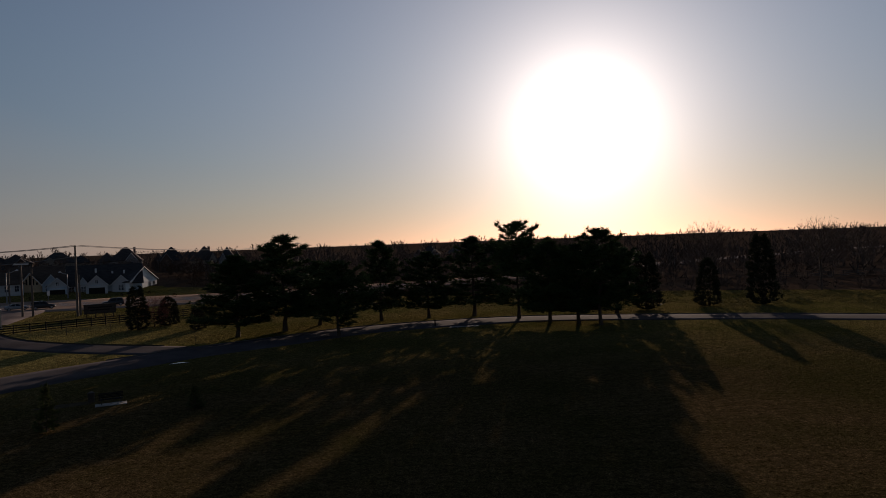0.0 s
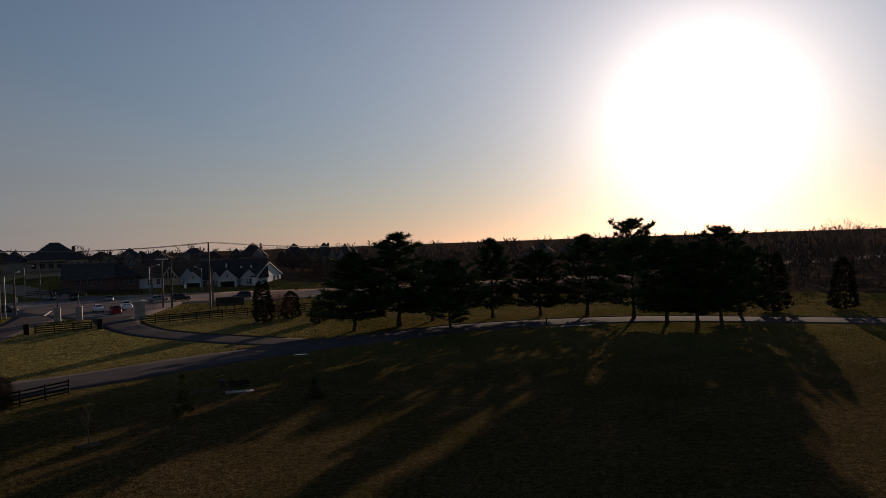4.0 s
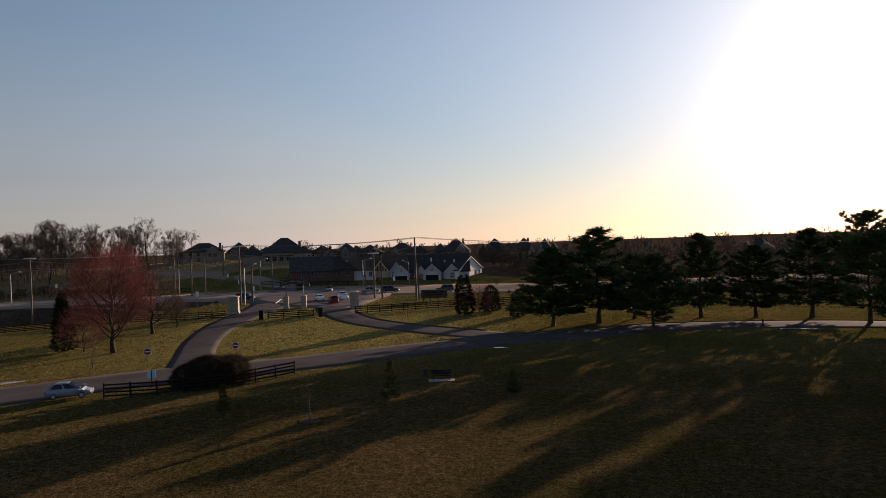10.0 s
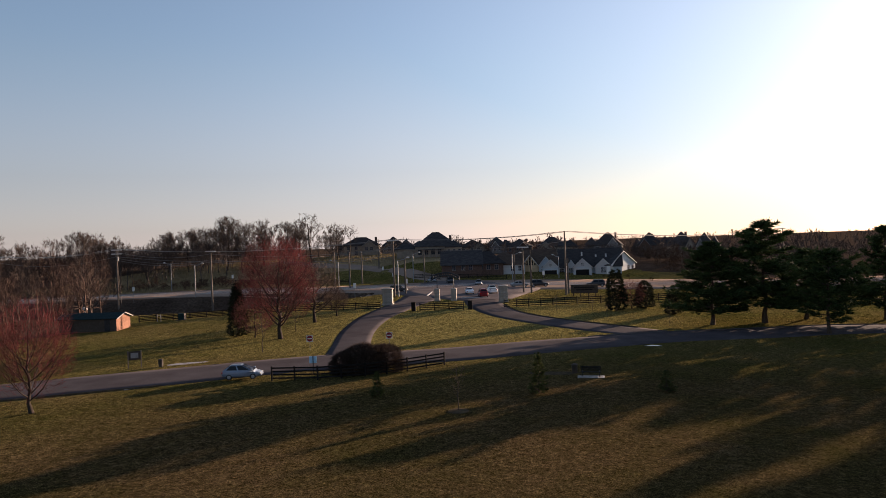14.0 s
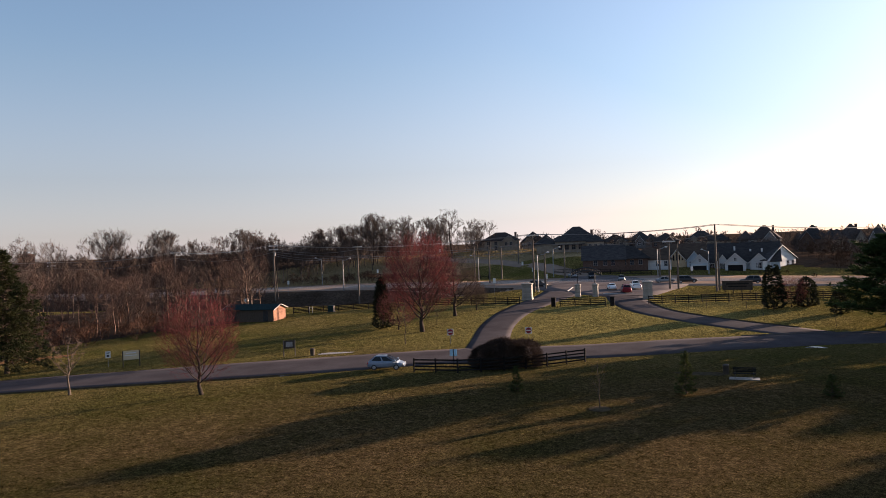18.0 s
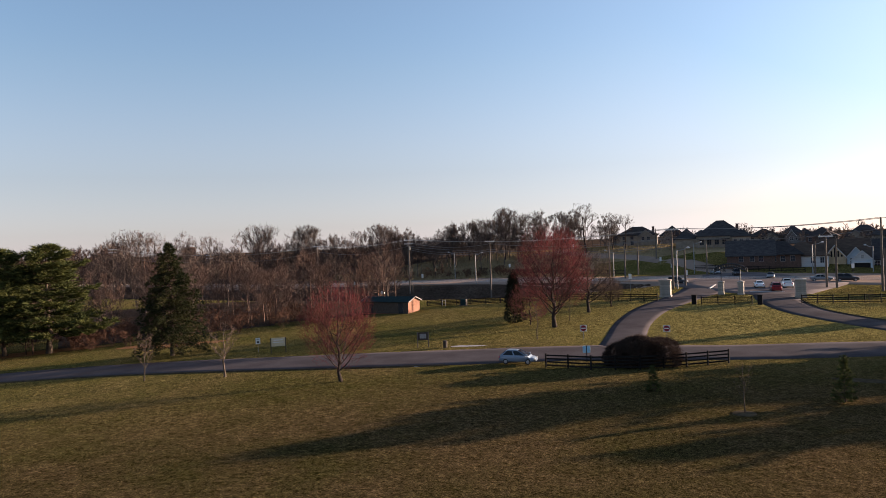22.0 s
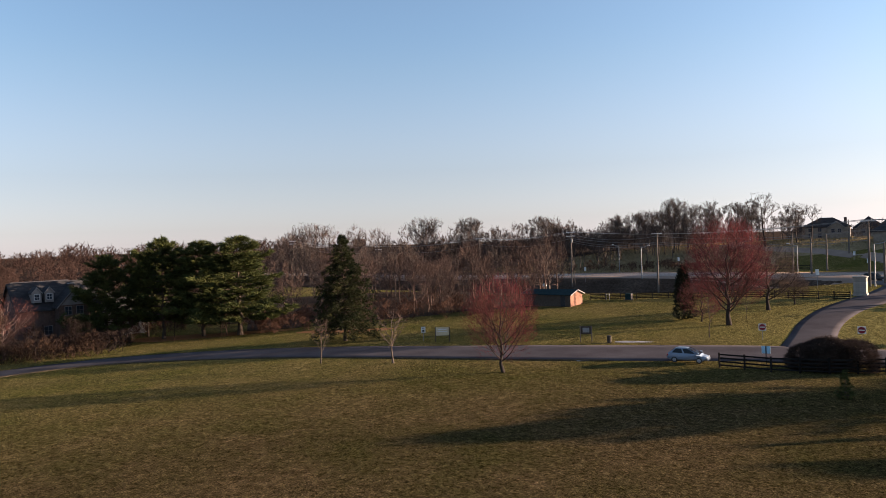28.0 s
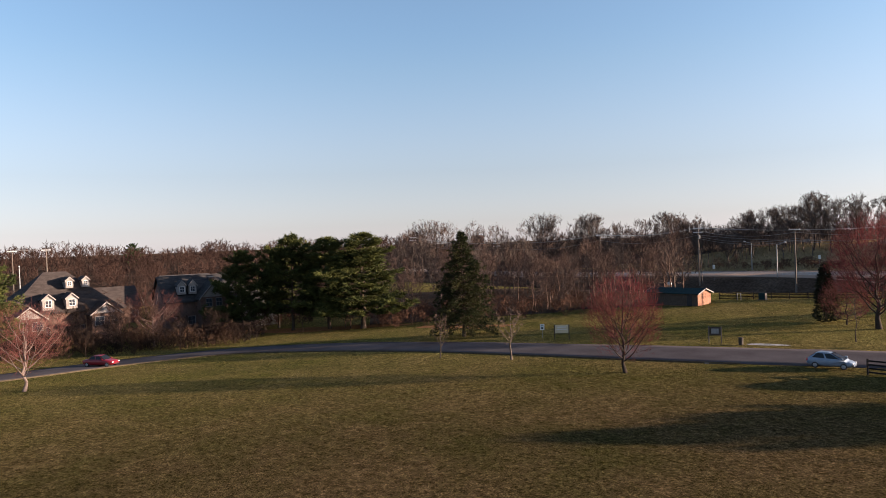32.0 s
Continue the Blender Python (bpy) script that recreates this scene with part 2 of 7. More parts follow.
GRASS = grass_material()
# leaf litter under the woods; also painted on the swale bank as its shade
WOODS_AND_BANK = mat("woodland_floor", (0.038, 0.026, 0.019), (0.074, 0.052, 0.038), 0.10, 0.95, bump=0.6, bscale=1.5, fine=0.45, spec=0.0)
FIELD = mat("straw_field", (0.215, 0.152, 0.082), (0.295, 0.212, 0.116), 0.12, 0.95, bump=0.5, bscale=2.0, fine=0.4, spec=0.0)
ASPHALT = mat("worn_asphalt", (0.054, 0.046, 0.048), (0.080, 0.070, 0.073), 0.25, 1.0, bump=0.2, bscale=8, fine=0.15, spec=0.01)
HIGHWAY = mat("highway_asphalt", (0.225, 0.162, 0.125), (0.285, 0.208, 0.162), 0.2, 1.0, bump=0.15, bscale=6, fine=0.12, spec=0.0)
JUNCTION_ASPHALT = mat("junction_asphalt", (0.108, 0.092, 0.090), (0.150, 0.128, 0.124), 0.2, 1.0, bump=0.15, bscale=6, fine=0.12, spec=0.0)
KERB = mat("weathered_kerb", (0.060, 0.053, 0.050), (0.098, 0.088, 0.082), 1.2, 0.9, bump=0.3, bscale=20, spec=0.05)
CONCRETE = mat("pale_concrete", (0.24, 0.225, 0.21), (0.33, 0.31, 0.29), 1.2, 0.9, bump=0.2, bscale=30, fine=0.1)
PAINT_LINE = mat("road_paint", (0.36, 0.35, 0.32), (0.50, 0.48, 0.45), 2, 0.85, fine=0.25, spec=0.05)
LITTER = mat("leaf_litter", (0.16, 0.075, 0.035), (0.22, 0.115, 0.055), 1.2, 0.95, bump=0.6, bscale=14, fine=0.35, spec=0.0)
SOIL = mat("dark_soil", (0.05, 0.038, 0.025), (0.09, 0.07, 0.045), 2, 0.95, bump=0.5, bscale=20, spec=0.0)
BLACK_WOOD = mat("black_painted_wood", (0.010, 0.009, 0.009), (0.022, 0.020, 0.019), 3, 0.85, bump=0.3, bscale=30, rand=0.3, stretch=(1, 1, 6), spec=0.04)
POLE_WOOD = mat("weathered_pole_wood", (0.085, 0.068, 0.056), (0.135, 0.11, 0.092), 1.5, 0.9, bump=0.3, bscale=30, rand=0.15, stretch=(6, 6, 0.6))
GALV = mat("galvanised_steel", (0.20, 0.20, 0.20), (0.28, 0.28, 0.28), 3, 0.6, 0.4, fine=0.1)
DARK_METAL = mat("dark_painted_metal", (0.02, 0.02, 0.022), (0.04, 0.04, 0.042), 4, 0.5, 0.2, fine=0.15)
GREEN_METAL = mat("green_metal_roof", (0.008, 0.022, 0.024), (0.013, 0.032, 0.034), 2, 0.8, 0.0, fine=0.1, spec=0.08)
WIRE = mat("cable_grey", (0.14, 0.13, 0.125), (0.19, 0.18, 0.17), 3, 0.6)
LIMESTONE = mat("pale_limestone", (0.24, 0.212, 0.180), (0.33, 0.295, 0.25), 1.6, 0.9, bump=0.4, bscale=18, rand=0.15)
BRICK_ORANGE = mat("orange_brick", (0.19, 0.085, 0.052), (0.26, 0.12, 0.073), 2.5, 0.85, bump=0.4, bscale=20, rand=0.18)
BRICK_BROWN = mat("brown_brick", (0.070, 0.042, 0.034), (0.115, 0.068, 0.052), 2.5, 0.85, bump=0.4, bscale=20, rand=0.18)
TAN_STONE = mat("tan_stone_wall", (0.19, 0.158, 0.126), (0.27, 0.225, 0.18), 1.2, 0.85, bump=0.3, bscale=8, rand=0.15)
WHITE_SIDING = mat("white_siding", (0.36, 0.37, 0.38), (0.44, 0.44, 0.44), 0.8, 0.7, bump=0.2, bscale=9, fine=0.05, stretch=(0.2, 0.2, 3))
CREAM_SIDING = mat("cream_siding", (0.36, 0.32, 0.26), (0.44, 0.39, 0.32), 0.8, 0.65, bump=0.2, bscale=9, fine=0.06, stretch=(0.2, 0.2, 3))
WRAP_BLUE = mat("pale_blue_sheathing", (0.30, 0.37, 0.43), (0.38, 0.45, 0.50), 0.6, 0.7, fine=0.08)
# white siding made brighter, so the sun on one house's gable is in its colour
SUNLIT_WHITE = mat("fresh_white_siding", (0.62, 0.62, 0.60), (0.70, 0.70, 0.68), 0.8, 0.7, bump=0.2, bscale=9, fine=0.05, stretch=(0.2, 0.2, 3))
WHITE_TRIM = mat("white_trim_paint", (0.44, 0.43, 0.42), (0.52, 0.51, 0.50), 2, 0.6, fine=0.05)
SHINGLE = mat("dark_grey_shingle", (0.032, 0.030, 0.031), (0.056, 0.052, 0.052), 0.8, 0.9, bump=0.5, bscale=5, rand=0.25, stretch=(1, 1, 4), spec=0.04)
SHINGLE_TAN = mat("bare_brown_roof", (0.060, 0.042, 0.033), (0.095, 0.068, 0.052), 0.7, 0.9, bump=0.4, bscale=5, rand=0.2, stretch=(1, 1, 4), spec=0.04)
GREY_STONE = mat("grey_stone_wall", (0.13, 0.125, 0.125), (0.19, 0.18, 0.175), 1.2, 0.85, bump=0.3, bscale=8, rand=0.15)
SHINGLE_BROWN = mat("brown_shingle", (0.042, 0.034, 0.032), (0.070, 0.057, 0.053), 0.8, 0.9, bump=0.5, bscale=5, rand=0.25, stretch=(1, 1, 4), spec=0.04)
AGED_TRIM = mat("aged_house_trim", (0.19, 0.165, 0.155), (0.26, 0.23, 0.215), 1.0, 0.7, fine=0.08)
PLYWOOD = mat("bare_plywood", (0.46, 0.33, 0.20), (0.56, 0.42, 0.27), 0.9, 0.8, bump=0.1, bscale=12, rand=0.15)
WINDOW_GLASS = glass_material("window_glass", (0.03, 0.035, 0.045))
PUDDLE = glass_material("puddle_water", (0.02, 0.02, 0.02), 0.02)
CAR_GLASS = glass_material("car_glass", (0.008, 0.009, 0.011), 0.12)
RUBBER = mat("tyre_rubber", (0.018, 0.018, 0.018), (0.03, 0.03, 0.03), 8, 0.85)
RIM_METAL = mat("alloy_rim", (0.22, 0.22, 0.23), (0.30, 0.30, 0.31), 6, 0.45, 0.5, fine=0.05)
LAMP_CLEAR = mat("headlamp_clear", (0.38, 0.39, 0.40), (0.46, 0.47, 0.48), 6, 0.15, fine=0.05)
LAMP_RED = mat("tail_lamp_red", (0.35, 0.012, 0.012), (0.45, 0.02, 0.02), 6, 0.2, fine=0.05)
SIGN_WHITE = mat("sign_white", (0.55, 0.55, 0.53), (0.62, 0.62, 0.60), 3, 0.6, fine=0.05)
SIGN_RED = mat("sign_red", (0.17, 0.012, 0.022), (0.22, 0.02, 0.03), 3, 0.5, fine=0.05)
SIGN_BLUE = mat("sign_pale_blue", (0.30, 0.52, 0.66), (0.38, 0.60, 0.72), 3, 0.5, fine=0.05)
SIGN_TAN = mat("sign_tan", (0.46, 0.37, 0.24), (0.54, 0.44, 0.30), 2, 0.6, fine=0.08)
SIGN_DARK = mat("sign_dark_brown", (0.035, 0.025, 0.018), (0.06, 0.045, 0.035), 2, 0.7, fine=0.15)
BARK = mat("grey_brown_bark", (0.055, 0.042, 0.033), (0.105, 0.083, 0.067), 3, 0.95, bump=0.6, bscale=18, fine=0.35, rand=0.2, stretch=(3, 3, 0.7), spec=0.04)
PINE_BARK = mat("dark_pine_bark", (0.045, 0.033, 0.026), (0.085, 0.065, 0.05), 3, 0.95, bump=0.6, bscale=18, fine=0.35, stretch=(3, 3, 0.7), spec=0.04)
PALE_BARK = mat("pale_maple_bark", (0.115, 0.085, 0.074), (0.18, 0.135, 0.12), 3, 0.95, bump=0.5, bscale=18, fine=0.3, stretch=(3, 3, 0.7), spec=0.04)
DARK_BARK = mat("dark_maple_bark", (0.026, 0.020, 0.017), (0.052, 0.040, 0.034), 3, 0.95, bump=0.6, bscale=18, fine=0.35, stretch=(3, 3, 0.7), spec=0.04)
STRAW = mat("tall_dry_grass", (0.190, 0.142, 0.074), (0.270, 0.205, 0.108), 0.15, 0.95, bscale=2.0, fine=0.35, trans=0.3, spec=0.0)
TWIG = mat("bare_twigs", (0.085, 0.058, 0.045), (0.15, 0.105, 0.080), 0.8, 0.95, rand=0.2, bscale=3, spec=0.04)
TWIG_DARK = mat("dark_woods_twigs", (0.056, 0.042, 0.036), (0.108, 0.083, 0.070), 0.08, 0.95, bscale=0.5, fine=0.4, spec=0.04)
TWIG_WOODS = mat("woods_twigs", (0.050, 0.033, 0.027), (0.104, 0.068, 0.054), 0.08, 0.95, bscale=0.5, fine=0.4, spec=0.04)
# woods twigs at about half tone, the hollow's shade put into their colour
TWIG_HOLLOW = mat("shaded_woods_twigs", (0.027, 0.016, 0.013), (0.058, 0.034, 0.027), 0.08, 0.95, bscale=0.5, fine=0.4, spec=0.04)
TWIG_RED = mat("red_budding_twigs", (0.096, 0.024, 0.025), (0.165, 0.040, 0.040), 0.5, 0.85, rand=0.15, bscale=3, trans=0.25, spec=0.04)
TWIG_MAPLE = mat("brown_red_twigs", (0.050, 0.022, 0.019), (0.095, 0.040, 0.034), 0.5, 0.9, bscale=3, spec=0.04)
TWIG_ORANGE = mat("orange_budding_twigs", (0.10, 0.038, 0.034), (0.165, 0.068, 0.058), 0.5, 0.85, bscale=3, trans=0.2, spec=0.04)
BRUSH = mat("dry_brush_twigs", (0.028, 0.017, 0.012), (0.062, 0.036, 0.023), 0.12, 0.95, bscale=1.2, fine=0.35, spec=0.04)
RUSTY = mat("rusty_brush_twigs", (0.062, 0.034, 0.024), (0.115, 0.062, 0.042), 0.15, 0.95, bscale=1.2, fine=0.35, spec=0.02)
# dry brush at half tone: the dimness before the hollow houses is in the colour
BRUSH_DIM = mat("dark_bramble_twigs", (0.014, 0.010, 0.009), (0.032, 0.022, 0.018), 0.12, 0.95, bscale=1.2, fine=0.35, spec=0.02)
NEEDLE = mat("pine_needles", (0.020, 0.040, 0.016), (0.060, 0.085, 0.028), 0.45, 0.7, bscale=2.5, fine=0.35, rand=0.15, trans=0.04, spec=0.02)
# yellower needles of white pines and saplings, brightened in colour as if sunlit
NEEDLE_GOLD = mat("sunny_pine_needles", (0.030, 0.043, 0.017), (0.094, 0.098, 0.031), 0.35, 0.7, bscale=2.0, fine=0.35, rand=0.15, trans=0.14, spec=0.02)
SPRUCE = mat("spruce_needles", (0.018, 0.026, 0.012), (0.056, 0.054, 0.022), 0.4, 0.75, bscale=2.5, fine=0.35, rand=0.15, trans=0.12, spec=0.04)
JUNIPER = mat("juniper_foliage", (0.016, 0.020, 0.013), (0.038, 0.040, 0.023), 0.8, 0.8, bscale=4, fine=0.35, trans=0.1, spec=0.04)
SHRUB_LEAF = mat("dark_shrub_leaves", (0.034, 0.024, 0.020), (0.075, 0.052, 0.042), 0.8, 0.85, bscale=4, fine=0.35, trans=0.1, spec=0.04)


def car_paint(name, c):
    return mat(name, c, tuple(min(1, v * 1.08 + 0.004) for v in c), 1.5, 0.38, 0.1, fine=0.04, coat=0.35)


SILVER_BLUE = car_paint("silver_blue_paint", (0.15, 0.19, 0.25))
CAR_RED = car_paint("red_car_paint", (0.17, 0.006, 0.012))
CAR_WHITE = car_paint("white_car_paint", (0.72, 0.72, 0.72))
CAR_BLACK = car_paint("black_car_paint", (0.016, 0.016, 0.019))
CAR_GREY = car_paint("grey_car_paint", (0.18, 0.19, 0.20))

# ---- building blocks ----
def smooth(t):
    t = np.clip(t, 0, 1)
    return t * t * (3 - 2 * t)


def ground_z(x, y):
    """The lie of the land: a rise to the gate, a hill in the north-west, a hollow in the west."""
    u, v = -0.5736 * x + 0.8192 * y, -0.8192 * x - 0.5736 * y
    z = 1.6 * smooth((u - 95) / 50) * np.exp(-(v / 75) ** 2)
    s = (x + 200) * 0.414 - (y - 119) * 0.910            # distance from the highway, towards the park
    wide = 24 + 32 * smooth((v + 8) / 26)                # steeper behind the new houses, gentler westward
    z = z + 8 * smooth((-s - 21) / wide) * smooth((u - 205) / 60) * np.exp(-((v - 40) / 170) ** 2) * (1 - smooth((u - 335) / 150))
    z = z - 3.5 * np.exp(-((x + 157) ** 2 + (y + 28) ** 2) / 65.0 ** 2)
    west = np.hypot(x, y)                                # wooded slope that climbs beyond the hollow
    z = z + 5 * smooth((west - 215) / 240) * smooth((28 - y) / 60) * smooth((-60 - x) / 80)
    # drainage swale in front of the highway
    z = z - 4.8 * np.exp(-((s - 16) / np.where(s < 16, 5.0, 24.0)) ** 2) * smooth((-105 - x) / 25) * smooth((x + 290) / 30)
    return z


def gz(x, y):
    return float(ground_z(x, y))


def mesh_np(name, verts, faces, material):
    """A mesh from arrays; all faces have the same number of corners."""
    verts, faces = np.asarray(verts, np.float32), np.asarray(faces, np.int32)
    me = bpy.data.meshes.new(name)
    k = faces.shape[1]
    me.vertices.add(len(verts))
    me.vertices.foreach_set("co", verts.ravel())
    me.loops.add(faces.size)
    me.loops.foreach_set("vertex_index", faces.ravel())
    me.polygons.add(len(faces))
    me.polygons.foreach_set("loop_start", np.arange(0, faces.size, k, dtype=np.int32))
    me.update(calc_edges=True)
    me.validate()
    me.materials.append(material)
    return me


def child(name, me, parent, label="", loc=None, m=None):
    ob = new(name, me)
    ob.parent = parent
    if m is not None:
        ob.matrix_basis = m
    elif loc is not None:
        ob.location = loc
    if label:
        tagged(ob, label)
    return ob


def part(name, bm, material, parent, label="", m=None):
    me = bpy.data.meshes.new(name)
    bm.normal_update()
    bm.to_mesh(me)
    bm.free()
    me.materials.append(material)
    return child(name, me, parent, label, m=m)


def thing(name, x, y, turn=0.0, label="", category="", group="", z=None, kind=""):
    ob = new(name)
    ob.empty_display_size = 0.3
    ob.matrix_basis = pose(x, y, gz(x, y) if z is None else z, 0, 0, turn)
    return tagged(ob, label, category, group, kind)


def box(bm, x0, x1, y0, y1, z0, z1, bevel=0.0):
    vs = [bm.verts.new(p) for p in ((x0, y0, z0), (x1, y0, z0), (x1, y1, z0), (x0, y1, z0), (x0, y0, z1), (x1, y0, z1), (x1, y1, z1), (x0, y1, z1))]
    fs = [bm.faces.new([vs[i] for i in f]) for f in ((3, 2, 1, 0), (4, 5, 6, 7), (0, 1, 5, 4), (1, 2, 6, 5), (2, 3, 7, 6), (3, 0, 4, 7))]
    if bevel:
        es = {e for f in fs for e in f.edges}
        bmesh.ops.bevel(bm, geom=list(es), offset=bevel, segments=1, affect='EDGES')
    return bm


def boxed(*a, **k):
    return box(bmesh.new(), *a, **k)


def box_mesh(name, material, *a, **k):
    bm = boxed(*a, **k)
    bm.normal_update()
    me = bpy.data.meshes.new(name)
    bm.to_mesh(me)
    bm.free()
    me.materials.append(material)
    return me


def tube(bm, pts, radii, n=8, cap=True):
    """A tapered tube through points."""
    rings = []
    for i, p in enumerate(pts):
        a, b = Vector(pts[max(i - 1, 0)]), Vector(pts[min(i + 1, len(pts) - 1)])
        q = (b - a).to_track_quat('Z', 'X')
        r = radii[i] if hasattr(radii, '__len__') else radii
        rings.append([bm.verts.new(Vector(p) + q @ Vector((r * math.cos(2 * math.pi * k / n), r * math.sin(2 * math.pi * k / n), 0))) for k in range(n)])
    for a, b in zip(rings, rings[1:]):
        for k in range(n):
            bm.faces.new((a[k], a[(k + 1) % n], b[(k + 1) % n], b[k]))
    if cap:
        bm.faces.new(rings[0][::-1]), bm.faces.new(rings[-1])
    return bm


def tubed(pts, radii, n=8):
    return tube(bmesh.new(), pts, radii, n)


def prism(bm, outline, y0, y1):
    """An outline in x and z, drawn out along y."""
    a, b = [bm.verts.new((x, y0, z)) for x, z in outline], [bm.verts.new((x, y1, z)) for x, z in outline]
    n = len(outline)
    for k in range(n):
        bm.faces.new((a[k], a[(k + 1) % n], b[(k + 1) % n], b[k]))
    bm.faces.new(a[::-1]), bm.faces.new(b)
    bmesh.ops.recalc_face_normals(bm, faces=bm.faces)
    return bm


def ribbon(line, w, lift, step=2.0, thick=0.12):
    """A strip with a small step at its edges that follows the land along a line of (x, y) or (x, y, width)."""
    pts = np.array([(p[0], p[1], p[2] if len(p) > 2 else w) for p in line], float)
    seg = np.r_[0, np.cumsum(np.hypot(*np.diff(pts[:, :2], axis=0).T))]
    fine = []
    for s in np.arange(0, seg[-1] + 0.01, step):
        i = min(max(int(np.searchsorted(seg, s)) - 1, 0), len(pts) - 2)
        p0, p1, p2, p3 = pts[max(i - 1, 0)], pts[i], pts[i + 1], pts[min(i + 2, len(pts) - 1)]
        t = (s - seg[i]) / (seg[i + 1] - seg[i])
        fine.append(0.5 * ((2 * p1) + (p2 - p0) * t + (2 * p0 - 5 * p1 + 4 * p2 - p3) * t * t + (3 * p1 - p0 - 3 * p2 + p3) * t ** 3))
    fine = np.array(fine)
    d = np.gradient(fine[:, :2], axis=0)
    d /= np.hypot(*d.T)[:, None]
    nrm = np.stack([-d[:, 1], d[:, 0]], 1)
    cols, ks = [], np.linspace(-0.5, 0.5, 7)
    for k in ks:
        q = fine[:, :2] + nrm * (fine[:, 2:3] * k)
        cols.append(np.c_[q, ground_z(q[:, 0], q[:, 1]) + lift + 0.06 * (1 - (2 * k) ** 2)])
    for c, e in ((cols[0].copy(), 0), (cols[-1].copy(), 1)):
        c[:, 2] -= thick
        cols.insert(0, c) if e == 0 else cols.append(c)
    n, k = len(fine), len(cols)
    verts = np.concatenate(cols)
    faces = [(j * n + i, (j + 1) * n + i, (j + 1) * n + i + 1, j * n + i + 1) for j in range(k - 1) for i in range(n - 1)]
    return verts, np.array(faces)[:, ::-1], fine


# ---- trees: branches as tapered tubes, needles and leaves as blades ----
def tubes_np(segs, n):
    """Many straight tapered tubes at once; segs: rows of p0, p1, r0, r1."""
    s = np.asarray(segs, float)
    p0, p1, r0, r1 = s[:, :3], s[:, 3:6], s[:, 6], s[:, 7]
    d = p1 - p0
    d /= np.linalg.norm(d, axis=1)[:, None] + 1e-9
    ref = np.where(np.abs(d[:, 2:3]) < 0.9, np.array([[0, 0, 1.0]]), np.array([[1.0, 0, 0]]))
    a = np.cross(d, ref)
    a /= np.linalg.norm(a, axis=1)[:, None]
    b = np.cross(d, a)
    th = 2 * np.pi * np.arange(n) / n
    ring = a[:, None] * np.cos(th)[None, :, None] + b[:, None] * np.sin(th)[None, :, None]
    v = np.concatenate([p0[:, None] + ring * r0[:, None, None], p1[:, None] + ring * r1[:, None, None]], 1).reshape(-1, 3)
    base = (np.arange(len(s)) * 2 * n)[:, None, None]
    k = np.arange(n)
    f = np.stack([k, (k + 1) % n, (k + 1) % n + n, k + n], 1)[None] + base
    return v, f.reshape(-1, 4)


def slips_np(segs):
    """Fine twigs as single slender faces."""
    s = np.asarray(segs, float)
    p0, p1, r0, r1 = s[:, :3], s[:, 3:6], s[:, 6:7], s[:, 7:8]
    d = p1 - p0
    a = np.cross(d, np.stack([np.sin(np.arange(len(s)) * 2.4), np.cos(np.arange(len(s)) * 2.4), 0.3 * np.ones(len(s))], 1))
    a /= np.linalg.norm(a, axis=1)[:, None] + 1e-9
    v = np.stack([p0 + a * r0, p0 - a * r0, p1 - a * r1, p1 + a * r1], 1).reshape(-1, 3)
    return v, np.arange(len(v)).reshape(-1, 4)


def unit(v):
    return v / (np.linalg.norm(v) + 1e-9)


